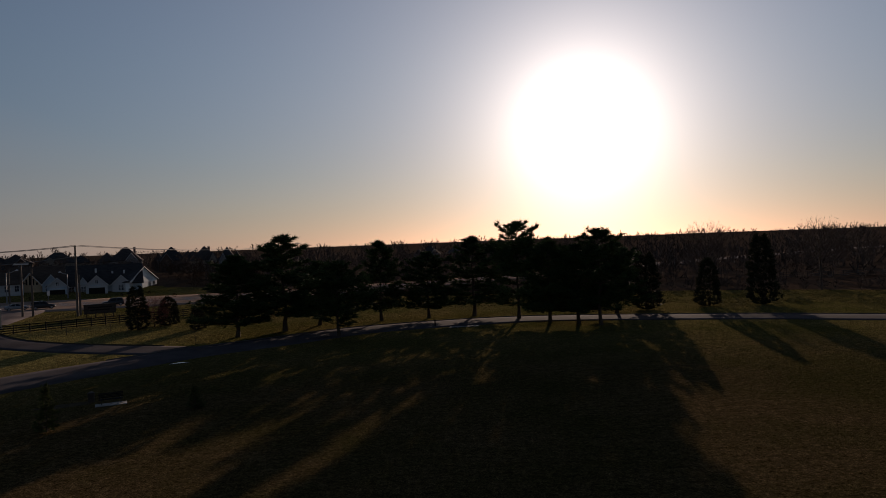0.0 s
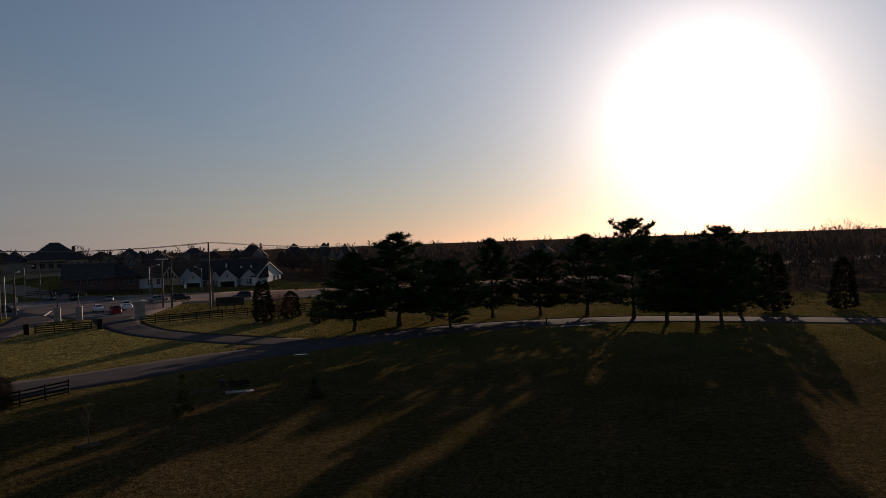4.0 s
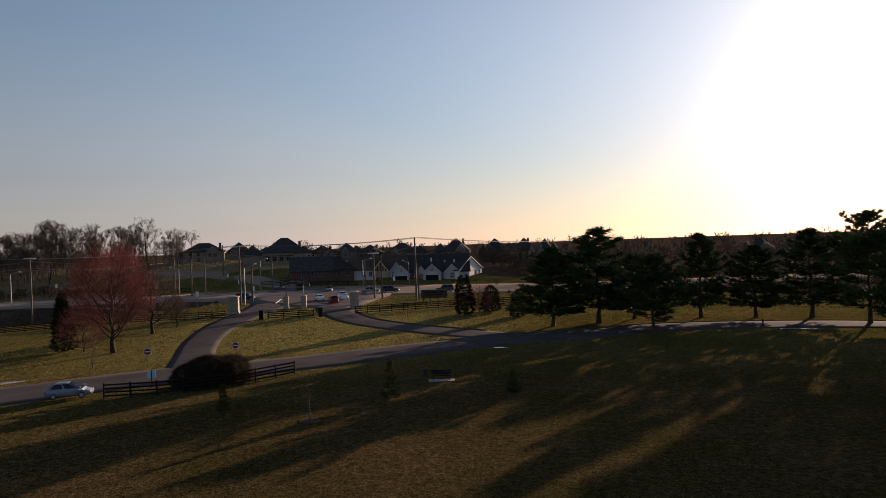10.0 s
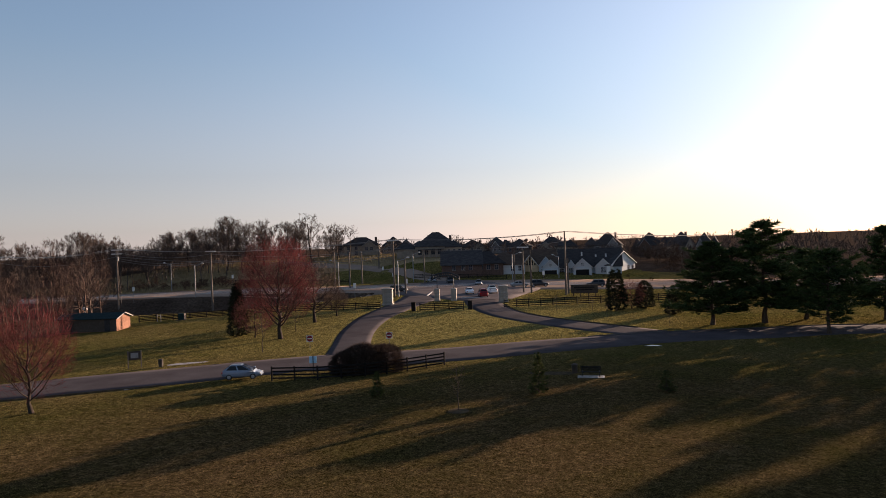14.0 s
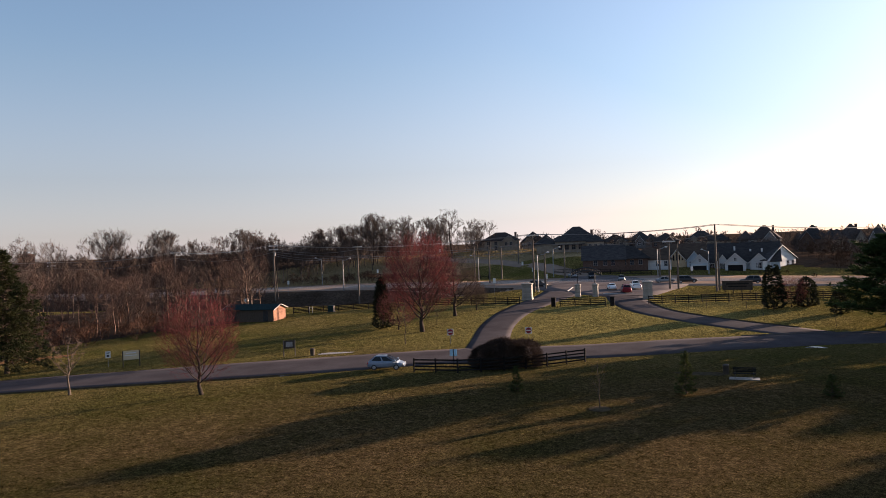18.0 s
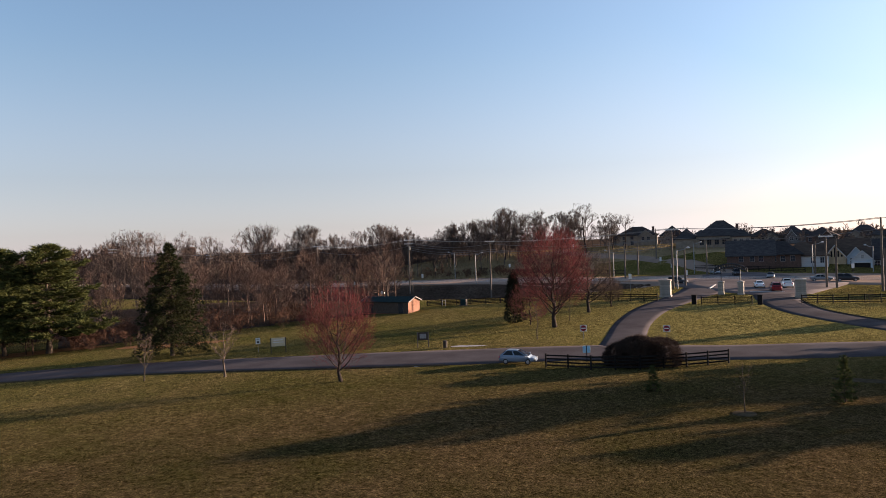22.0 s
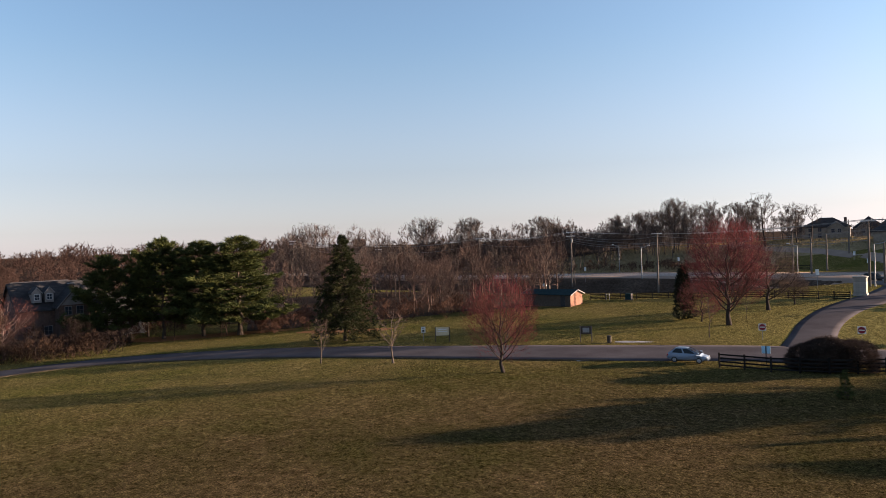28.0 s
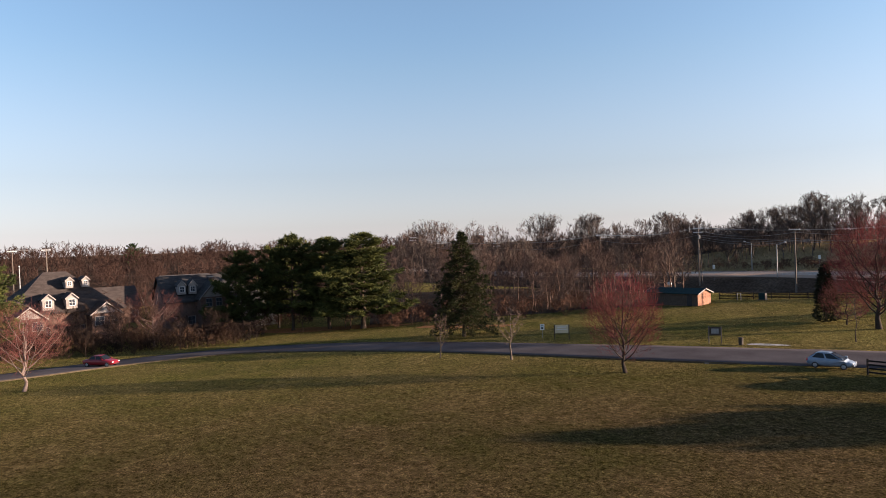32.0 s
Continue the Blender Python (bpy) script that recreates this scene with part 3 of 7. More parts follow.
def grow(seed, H, W, clear, limbs, secs, twigs, tips, r_trunk=None, rise=0.55, twig_r=0.014, reach=1.0, stout=0.42, low=0.45, top_limb=0.72):
    """A leafless tree: returns limb segments and twig segments. clear: height of the lowest limb."""
    g = np.random.default_rng(seed)
    r = r_trunk or H * 0.018
    big, fine = [], []
    top, mid = 0.80 * H, (clear + H) / 2
    pts = [np.zeros(3)]
    for i in range(1, 9):
        pts.append(np.array([g.normal(0, 0.012 * H), g.normal(0, 0.012 * H), top * i / 8]))
    for i in range(8):
        k0, k1 = (1 - i / 8.6) ** 0.9, (1 - (i + 1) / 8.6) ** 0.9
        big.append((*pts[i], *pts[i + 1], r * k0 * (1.35 if i == 0 else 1), r * k1))

    def at(z):
        i = min(int(z / top * 8), 7)
        t = z / top * 8 - i
        return pts[i] * (1 - t) + pts[i + 1] * t

    def inside(p, slack=1.0):
        e = (p - np.array([0, 0, mid])) / np.array([W / 2, W / 2, (H - clear) / 2])
        k = np.linalg.norm(e)
        return p if k <= slack else np.array([0, 0, mid]) + (p - np.array([0, 0, mid])) * slack / k

    def curve(p, q, bend, r0, r1, n, store):
        out, c = [p], (p + q) / 2 + bend
        for i in range(1, n + 1):
            t = i / n
            out.append((1 - t) ** 2 * p + 2 * t * (1 - t) * c + t * t * q + (g.normal(0, 0.012 * H, 3) * 0.35 if i < n else 0))
        for i in range(n):
            store.append((*out[i], *out[i + 1], r0 + (r1 - r0) * i / n, r0 + (r1 - r0) * (i + 1) / n))
        return out
    for i in range(limbs):
        h = clear + (top_limb * H - clear) * (i / max(limbs - 1, 1)) ** 1.15
        a = i * 2.4 + g.uniform(-0.5, 0.5)
        p = at(h)
        out = np.array([math.cos(a), math.sin(a), 0])
        tip = p + out * W * 0.5 * g.uniform(0.75, 1.05) + np.array([0, 0, (H - h) * rise * (low + (1.3 - low) * h / H) * g.uniform(0.65, 1.2)])
        tip = inside(tip, 0.97)
        rl = r * stout * (1 - 0.55 * h / H)
        line = curve(p, tip, np.array([0, 0, -0.06 * H]) + out * 0.03 * W, rl, rl * 0.25, 5, big)
        for j in range(secs):
            t = g.uniform(0.25, 1.0)
            k = min(int(t * 5), 4)
            q = line[k] * (1 - (t * 5 - k)) + line[k + 1] * (t * 5 - k)
            dv = unit(unit(tip - p) * 0.7 + g.normal(0, 0.55, 3) + np.array([0, 0, 0.35]))
            e = inside(q + dv * W * 0.20 * g.uniform(0.5, 1.2) * reach, 1.0)
            rs = max(rl * 0.35 * (1 - 0.4 * t), twig_r * 1.4)
            sec = curve(q, e, g.normal(0, 0.02 * W, 3), rs, rs * 0.35, 3, big if rs > twig_r * 2.2 else fine)
            for _ in range(twigs):
                t2 = g.uniform(0.15, 1.0)
                k2 = min(int(t2 * 3), 2)
                o = sec[k2] * (1 - (t2 * 3 - k2)) + sec[k2 + 1] * (t2 * 3 - k2)
                d2 = unit(unit(e - q) * 0.5 + g.normal(0, 0.6, 3) + np.array([0, 0, 0.3]))
                ln = W * 0.085 * g.uniform(0.5, 1.3)
                o2 = o + d2 * ln
                fine.append((*o, *o2, twig_r, twig_r * 0.6))
                for _ in range(tips):
                    t3 = g.uniform(0.2, 1)
                    s = o + (o2 - o) * t3
                    fine.append((*s, *(s + unit(d2 * 0.6 + g.normal(0, 0.6, 3) + np.array([0, 0, 0.2])) * ln * g.uniform(0.35, 0.8)), twig_r * 0.7, twig_r * 0.35))
    return big, fine


def bare_tree(seed, H, W, clear, limbs, secs, twigs, tips, bark, twig, twig_r=0.016, rise=0.55, r_trunk=None, stout=0.42, reach=1.0, low=0.45, fan=0, fan_length=1.0, top_limb=0.72):
    """A mesh for trunk and limbs and one for the crown of twigs."""
    big, fine = grow(seed, H, W, clear, limbs, secs, twigs, tips, twig_r=twig_r, rise=rise, r_trunk=r_trunk, stout=stout, reach=reach, low=low, top_limb=top_limb)
    if fan:                                             # outermost twigs fan outward through the crown
        g = np.random.default_rng(seed + 500)
        d = g.normal(0, 1, (fan, 3))
        d /= np.linalg.norm(d, axis=1)[:, None]
        az, ph = np.arctan2(d[:, 1], d[:, 0]), g.uniform(0, 6.28, 3)
        lump = 1 + 0.07 * np.sin(3 * az + ph[0] + 2 * d[:, 2]) + 0.06 * np.sin(5 * az + ph[1] - 5 * d[:, 2])
        p = np.array([0, 0, (H + clear) / 2]) + d * ((0.5 + 0.5 * g.uniform(0, 1, fan) ** 0.6) * lump)[:, None] * np.array([W / 2, W / 2, (H - clear) / 2])
        o = p - np.array([0, 0, clear])
        o = o / np.linalg.norm(o, axis=1)[:, None] + g.normal(0, 0.4, (fan, 3)) + np.array([0, 0, 0.15])
        o *= (fan_length * g.uniform(0.5, 1.3, fan) / np.linalg.norm(o, axis=1) / 2)[:, None]
        keep = d[:, 2] + g.normal(0, 0.35, fan) > -0.62
        buds = np.c_[p - o, p + o, np.full(fan, twig_r), np.full(fan, twig_r * 0.4)][keep]
        shoots = mesh_np("inner_crown", *slips_np(fine), TWIG_MAPLE if twig is TWIG_RED else twig)
        return mesh_np("trunk", *tubes_np(big, 6), bark), shoots, mesh_np("crown", *slips_np(buds), twig)
    v, f = tubes_np(big, 6)
    w, k = slips_np(fine)
    return mesh_np("trunk", v, f, bark), mesh_np("crown", w, k, twig)


def blades(centres, count, length, width, lift, g, outward=None):
    """Tufts of narrow pointed blades round each centre."""
    c = np.repeat(np.asarray(centres, float), count, axis=0)
    d = g.normal(0, 1, c.shape)
    d /= np.linalg.norm(d, axis=1)[:, None]
    if outward is not None:
        d = d * 0.8 + np.repeat(np.asarray(outward, float), count, axis=0) * 0.9
    d[:, 2] = d[:, 2] * 0.6 + lift
    d /= np.linalg.norm(d, axis=1)[:, None] + 1e-9
    side = np.cross(d, g.normal(0, 1, c.shape))
    side /= np.linalg.norm(side, axis=1)[:, None] + 1e-9
    ln = length * g.uniform(0.6, 1.3, (len(c), 1))
    wd = width * g.uniform(0.6, 1.3, (len(c), 1))
    v = np.stack([c + side * wd / 2, c - side * wd / 2, c + d * ln], 1).reshape(-1, 3)
    return v, np.arange(len(v)).reshape(-1, 3)


def pine(seed, H, W, clear, bark, needle, droop=0.0, cone=0.0, gap=0.25, whorl=0.55, per=5, tuft=0.55, dense=1.0, count=13, crown_name="crown", blade=0.16):
    """A pine or spruce: trunk and limbs in one mesh, needle tufts in another. cone: 0 broad, 1 pointed."""
    g = np.random.default_rng(seed)
    segs, cen, outw = [], [], []
    r = H * 0.016
    pts = [np.array([g.normal(0, 0.006 * H) * (i > 0), g.normal(0, 0.006 * H) * (i > 0), H * 0.97 * i / 10]) for i in range(11)]
    for i in range(10):
        segs.append((*pts[i], *pts[i + 1], r * (1 - i / 10.4) * (1.3 if i == 0 else 1), r * (1 - (i + 1) / 10.4)))
    z = clear
    while z < H * 0.985:
        t = (z - clear) / (H - clear)
        broad = min(1.0, 0.72 + 1.1 * t) if t < 0.3 else (1.0 if t < 0.5 else max(0.10, 1 - ((t - 0.5) / 0.5) ** 1.5 * 0.9))
        prof = (1 - cone) * broad + cone * max(0.04, (1 - t) ** 0.85)
        i = min(int(z / (H * 0.97) * 10), 9)
        q = z / (H * 0.97) * 10 - i
        p = pts[i] * (1 - q) + pts[i + 1] * q
        a0, layer = g.uniform(0, 6.28), g.uniform(0.72, 1.12)
        for k in range(per):
            if g.random() < gap:
                continue
            a = a0 + 6.283 * k / per + g.normal(0, 0.25)
            ln = W / 2 * prof * layer * g.uniform(0.55, 1.12)
            o = np.array([math.cos(a), math.sin(a), 0])
            up = (0.10 + 0.55 * t - droop) * ln
            tip = p + o * ln + np.array([0, 0, up + g.normal(0, 0.04 * ln)])
            midp = (p + tip) / 2 + np.array([0, 0, -0.08 * ln if droop < 0.1 else 0.06 * ln])
            segs.append((*p, *midp, r * 0.28 * (1 - 0.7 * t) + 0.015, r * 0.16 * (1 - 0.7 * t) + 0.012))
            segs.append((*midp, *tip, r * 0.16 * (1 - 0.7 * t) + 0.012, 0.012))
            m = max(3, int(dense * ln * 4.2))
            for s in range(m):
                u = g.uniform(0.22, 1.02) ** 0.8
                base = (p * (1 - 2 * u) + midp * 2 * u) if u < 0.5 else (midp * (2 - 2 * u) + tip * (2 * u - 1))
                wide = 0.26 * ln * (1.05 - 0.6 * u)
                off = np.array([-o[1], o[0], 0]) * g.normal(0, 0.6) * wide + np.array([0, 0, g.normal(0.02, 0.10) * ln * 0.5 - (droop * 0.35 * g.random())])
                cen.append(base + off)
                outw.append(o * 0.8 + np.array([0, 0, 0.35 - droop]))
        z += whorl * g.uniform(0.7, 1.3) * (1 - 0.35 * t)
    for _ in range(int(16 * dense)):
        cen.append(pts[10] + np.array([g.normal(0, 0.16), g.normal(0, 0.16), g.uniform(-0.9, 0.35)]))
        outw.append(np.array([0, 0, 0.9]))
    v, f = tubes_np(segs, 6)
    w, k = blades(cen, count, tuft, blade * tuft / 0.55, 0.12 if droop < 0.1 else -0.1, g, outw)
    return mesh_np("trunk", v, f, bark), mesh_np(crown_name, w, k, needle), len(k)


def bushy(seed, H, W, count, tuft, bark, leaf, power=2.0, taper=0.0, stems=7, blade=0.12, per=9):
    """A shrub or dense evergreen: stems and a shell of leaf tufts with an uneven outline."""
    g = np.random.default_rng(seed)
    segs, cen, outw = [], [], []
    for i in range(stems):
        a = g.uniform(0, 6.28)
        k = g.uniform(0.2, 0.7)
        segs.append((g.normal(0, 0.05 * W), g.normal(0, 0.05 * W), 0, math.cos(a) * W / 2 * k, math.sin(a) * W / 2 * k, H * g.uniform(0.5, 0.85), 0.05, 0.015))
    lob = g.uniform(0, 6.28, 8)
    for i in range(count):
        a, t = g.uniform(0, 6.283), g.uniform(0.02, 1.0)
        prof = (1 - abs(2 * t - 0.8) ** power / 1.2 ** power) if not taper else max(0.05, min(1.0, t * 7 + 0.35) * (1 - t) ** taper)
        prof = max(prof, 0.06)
        lump = 1 + 0.13 * math.sin(3 * a + lob[0] + 4 * t) + 0.10 * math.sin(5 * a + lob[1] - 7 * t)
        rr = W / 2 * prof * lump * g.uniform(0.55, 1.0) ** 0.5
        cen.append((math.cos(a) * rr, math.sin(a) * rr, H * t * (1 + 0.05 * math.sin(2 * a + lob[2]))))
        outw.append((math.cos(a) * 0.7, math.sin(a) * 0.7, 0.5))
    v, f = tubes_np(segs, 5)
    w, k = blades(cen, per, tuft, blade, 0.15, g, outw)
    return mesh_np("stems", v, f, bark), mesh_np("foliage", w, k, leaf)


def plant(name, meshes, x, y, label, category, group="", turn=0.0, size=1.0, lean=(0, 0), wide=1.0):
    ob = thing(name, x, y, turn, label, category, group)
    ob.matrix_basis = ob.matrix_basis @ pose(0, 0, -0.06, lean[0], lean[1], 0) @ Matrix.Diagonal((size * wide, size * wide, size, 1))
    for me in meshes:
        child(me.name.split(".")[0], me, ob)
    return ob

# ---- ground: one sheet out to the horizon ----
rings = np.r_[0.05, np.arange(6, 320, 3.0), np.geomspace(322, 4600, 70)]
sect = 240
ang = 2 * np.pi * np.arange(sect) / sect
gx, gy = np.outer(rings, np.sin(ang)) + 3.0, np.outer(rings, np.cos(ang)) - 2.0
gv = np.stack([gx, gy, ground_z(gx, gy)], 2).reshape(-1, 3)
ii, jj = np.meshgrid(np.arange(len(rings) - 1), np.arange(sect), indexing="ij")
gf = np.stack([ii * sect + jj, ii * sect + (jj + 1) % sect, (ii + 1) * sect + (jj + 1) % sect, (ii + 1) * sect + jj], 2).reshape(-1, 4)
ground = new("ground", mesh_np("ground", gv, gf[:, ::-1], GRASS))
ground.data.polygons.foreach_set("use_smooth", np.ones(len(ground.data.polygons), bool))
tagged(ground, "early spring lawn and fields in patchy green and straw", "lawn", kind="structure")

# ---- roads ----
PARK_ROAD = [(-72, -72, 7), (-87, -54, 7.5), (-96.4, -38.0, 8), (-106.4, -25.2, 8.5), (-111.4, -11.0, 9), (-104.9, 4.1, 9.5), (-95.0, 17.5, 9.5), (-83.5, 30.2, 10.0), (-75.0, 40.2, 11), (-69.0, 47.6, 11),
             (-59.0, 60.7, 10.5), (-47.1, 71.5, 10), (-38.5, 82.0, 10), (-33.1, 88.0, 9.5), (-26.6, 94.6, 9), (-17, 101.5, 9), (-4.6, 110.5, 8.8), (13.8, 114.8, 8.8), (28.4, 113.9, 8), (54.0, 105.5, 7.5), (72.5, 96.6, 7.5), (110, 78, 7.5), (150, 50, 7.5)]
EXIT_DRIVE = [(-57.0, 64.4, 6.0), (-63.0, 72.0, 5.4), (-71.2, 83.2, 5.5), (-77.4, 94.5, 5.9), (-80.8, 104.0, 6.6), (-83.6, 112.5, 7.2), (-88.0, 123.5, 9), (-94, 137, 12)]
ENTRY_DRIVE = [(-24, 96.2, 5), (-34, 99.0, 7), (-48.8, 103.6, 6.2), (-59.0, 108.6, 6.4), (-67.5, 117.0, 7), (-75, 128, 8), (-86, 144, 14)]
HIGHWAY_LINE = [(-520, -40, 18), (-400, 30, 18), (-262, 90, 18), (-204, 128, 28), (-175, 141.3, 30), (-136, 150, 27), (-95, 172, 42), (-62, 184, 42), (-20, 204, 36), (60, 255, 24), (200, 350, 17), (420, 470, 17)]
HILL_ROAD = [(-95, 158, 14), (-110, 174, 12), (-123, 185, 8), (-132.5, 188.4, 6.5), (-146.3, 193.6, 5.8), (-160, 194.6, 5.4), (-169.4, 193.4, 5), (-180, 191, 5), (-192, 191, 5), (-204, 197, 5), (-216, 215, 4.5), (-236, 250, 4.5), (-270, 310, 5)]
JUNCTION = [(-72, 126, 10), (-81, 136, 24), (-92, 150, 38), (-104, 166, 36), (-113, 178, 22), (-119, 185, 10)]
for nm, line, w, lift, m, lab in (
        ("road", PARK_ROAD, 9, 0.05, ASPHALT, "worn grey asphalt park road curving round the lawn"),
        ("road", EXIT_DRIVE, 6, 0.035, ASPHALT, "narrow asphalt exit drive curving to the stone gate"),
        ("road", ENTRY_DRIVE, 6, 0.03, ASPHALT, "narrow asphalt entry drive beside the grass island"),
        ("road", HIGHWAY_LINE, 18, 0.05, HIGHWAY, "wide pale asphalt highway past the park"),
        ("road", HILL_ROAD, 10, 0.035, HIGHWAY, "asphalt side road climbing from the junction"),
        ("road", JUNCTION, 20, 0.075, JUNCTION_ASPHALT, "wide open asphalt junction before the park gate")):
    v, f, _ = ribbon(line, w, lift)
    ob = new(nm, mesh_np(nm, v, f, m))
    ob.data.polygons.foreach_set("use_smooth", np.ones(len(ob.data.polygons), bool))
    tagged(ob, lab, "road", kind="structure")

# pale kerb and shade-dark edges along the roads, painted lines on the highway
def offset_line(line, off):
    p = np.array([q[:2] for q in line], float)
    d = np.gradient(p, axis=0)
    d /= np.hypot(*d.T)[:, None]
    w = np.array([q[2] for q in line])
    return [tuple(r) for r in p + np.stack([-d[:, 1], d[:, 0]], 1) * (w / 2 * np.sign(off) + off)[:, None]]


for line, off in ((PARK_ROAD[:10], -0.12), (PARK_ROAD[13:], 0.12), (ENTRY_DRIVE[1:5], -0.1)):
    v, f, _ = ribbon(offset_line(line, off), 0.22, 0.10, thick=0.2)
    # negative offsets get soil colour, which paints the shade along the road edge
    tagged(new("kerb", mesh_np("kerb", v, f, KERB if off > 0.11 else SOIL)), "low worn kerb and dark shade line along the road edge", "kerb", kind="structure")
for k in (-4.2, 0.0, 4.2):
    p = np.array([q[:2] for q in HIGHWAY_LINE], float)
    d = np.gradient(p, axis=0)
    d /= np.hypot(*d.T)[:, None]
    v, f, _ = ribbon([tuple(r) for r in p + np.stack([-d[:, 1], d[:, 0]], 1) * k], 0.25, 0.115, thick=0.01)
    tagged(new("road_marking", mesh_np("road_marking", v, f, PAINT_LINE)), "faded painted lane line on the highway", "road marking", kind="structure")
# stop line and lane arrow strip at the junction
for x0, y0, x1, y1, w in ((-91, 131, -97, 142, 0.5), (-79.5, 127.5, -73.5, 131.5, 0.5)):
    v, f, _ = ribbon([(x0, y0), ((x0 + x1) / 2, (y0 + y1) / 2), (x1, y1)], w, 0.14, thick=0.02)
    tagged(new("road_marking", mesh_np("road_marking", v, f, PAINT_LINE)), "white painted line at the junction", "road marking", kind="structure")


def patch(name, x, y, rx, ry, turn, lift, material, label, category, seed=0, edge=0.18):
    """A thin sheet with an uneven edge that lies on the land."""
    g = np.random.default_rng(seed)
    n, rr = 40, (0.0, 0.35, 0.7, 1.0)
    ph = g.uniform(0, 6.28, 4)
    vs, c, s = [], math.cos(radians(turn)), math.sin(radians(turn))
    for r in rr[1:]:
        for k in range(n):
            a = 6.2832 * k / n
            q = r * (1 + edge * r * (math.sin(3 * a + ph[0]) * 0.5 + math.sin(7 * a + ph[1]) * 0.3 + math.sin(13 * a + ph[2]) * 0.2))
            px, py = math.cos(a) * rx * q, math.sin(a) * ry * q
            wx, wy = x + px * c - py * s, y + px * s + py * c
            vs.append((wx, wy, gz(wx, wy) + lift * (1.0 if r < 1 else 0.2)))
    vs.append((x, y, gz(x, y) + lift))
    fs = [(j * n + k, j * n + (k + 1) % n, (j + 1) * n + (k + 1) % n, (j + 1) * n + k) for j in range(2) for k in range(n)]
    bm = bmesh.new()
    bv = [bm.verts.new(p) for p in vs]
    for q in fs:
        bm.faces.new([bv[i] for i in q])
    for k in range(n):
        bm.faces.new((bv[-1], bv[(k + 1) % n], bv[k]))
    bmesh.ops.recalc_face_normals(bm, faces=bm.faces)
    bm.normal_update()
    me = bpy.data.meshes.new(name)
    bm.to_mesh(me)
    bm.free()
    me.materials.append(material)
    return tagged(new(name, me), label, category, kind="structure")


patch("leaf_litter", -139, 3, 17, 4.0, 62, 0.04, LITTER, "rusty brown needle litter under the pines", "needle litter", 3, 0.3)
patch("leaf_litter", -118, 27, 9, 3.0, 50, 0.04, LITTER, "brown leaf litter at the edge of the woods", "leaf litter", 4, 0.3)

for x, y, t in ((-29.0, 98.9, 20), (-26.1, 86.5, 20), (9.1, 108.0, 5)):
    patch("puddle", x, y, 1.1, 0.42, t, 0.075, PUDDLE, "small still puddle reflecting the sky at the road edge", "puddle", 6, 0.2)

# the slope beyond the highway is a dry straw field
ground.data.materials.append(FIELD)
mid = gv[gf].mean(axis=1)
bearing, away = np.degrees(np.arctan2(-mid[:, 0], mid[:, 1])), np.hypot(mid[:, 0], mid[:, 1])
cover = ((bearing > 31) & (bearing < 86) & (away > np.interp(bearing, [31, 38, 43, 45, 52, 59, 71, 86], [240, 252, 252, 232, 234, 250, 286, 330]))).astype(np.int32)
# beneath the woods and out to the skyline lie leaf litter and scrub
ground.data.materials.append(WOODS_AND_BANK)
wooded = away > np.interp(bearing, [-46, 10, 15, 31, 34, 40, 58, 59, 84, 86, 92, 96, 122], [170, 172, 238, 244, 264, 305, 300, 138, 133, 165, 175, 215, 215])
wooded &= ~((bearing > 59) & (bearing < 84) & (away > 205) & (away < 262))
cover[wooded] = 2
bank = (mid[:, 0] + 200) * 0.414 - (mid[:, 1] - 119) * 0.910      # swale bank beside the highway: dark floor colour stands in for its shade
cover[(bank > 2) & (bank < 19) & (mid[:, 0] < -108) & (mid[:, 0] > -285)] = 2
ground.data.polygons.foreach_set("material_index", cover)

# ---- woods: far belts of leafless trees ----
def turned_from(d, spread, rise, g):
    """Directions that fork away from d by about spread radians, bent upward by rise."""
    side = g.normal(0, 1, d.shape)
    side -= d * (side * d).sum(1)[:, None]
    side /= np.linalg.norm(side, axis=1)[:, None] + 1e-9
    a = spread * g.uniform(0.6, 1.35, (len(d), 1))
    out = d * np.cos(a) + side * np.sin(a) + np.array([0, 0, rise])
    return out / np.linalg.norm(out, axis=1)[:, None]


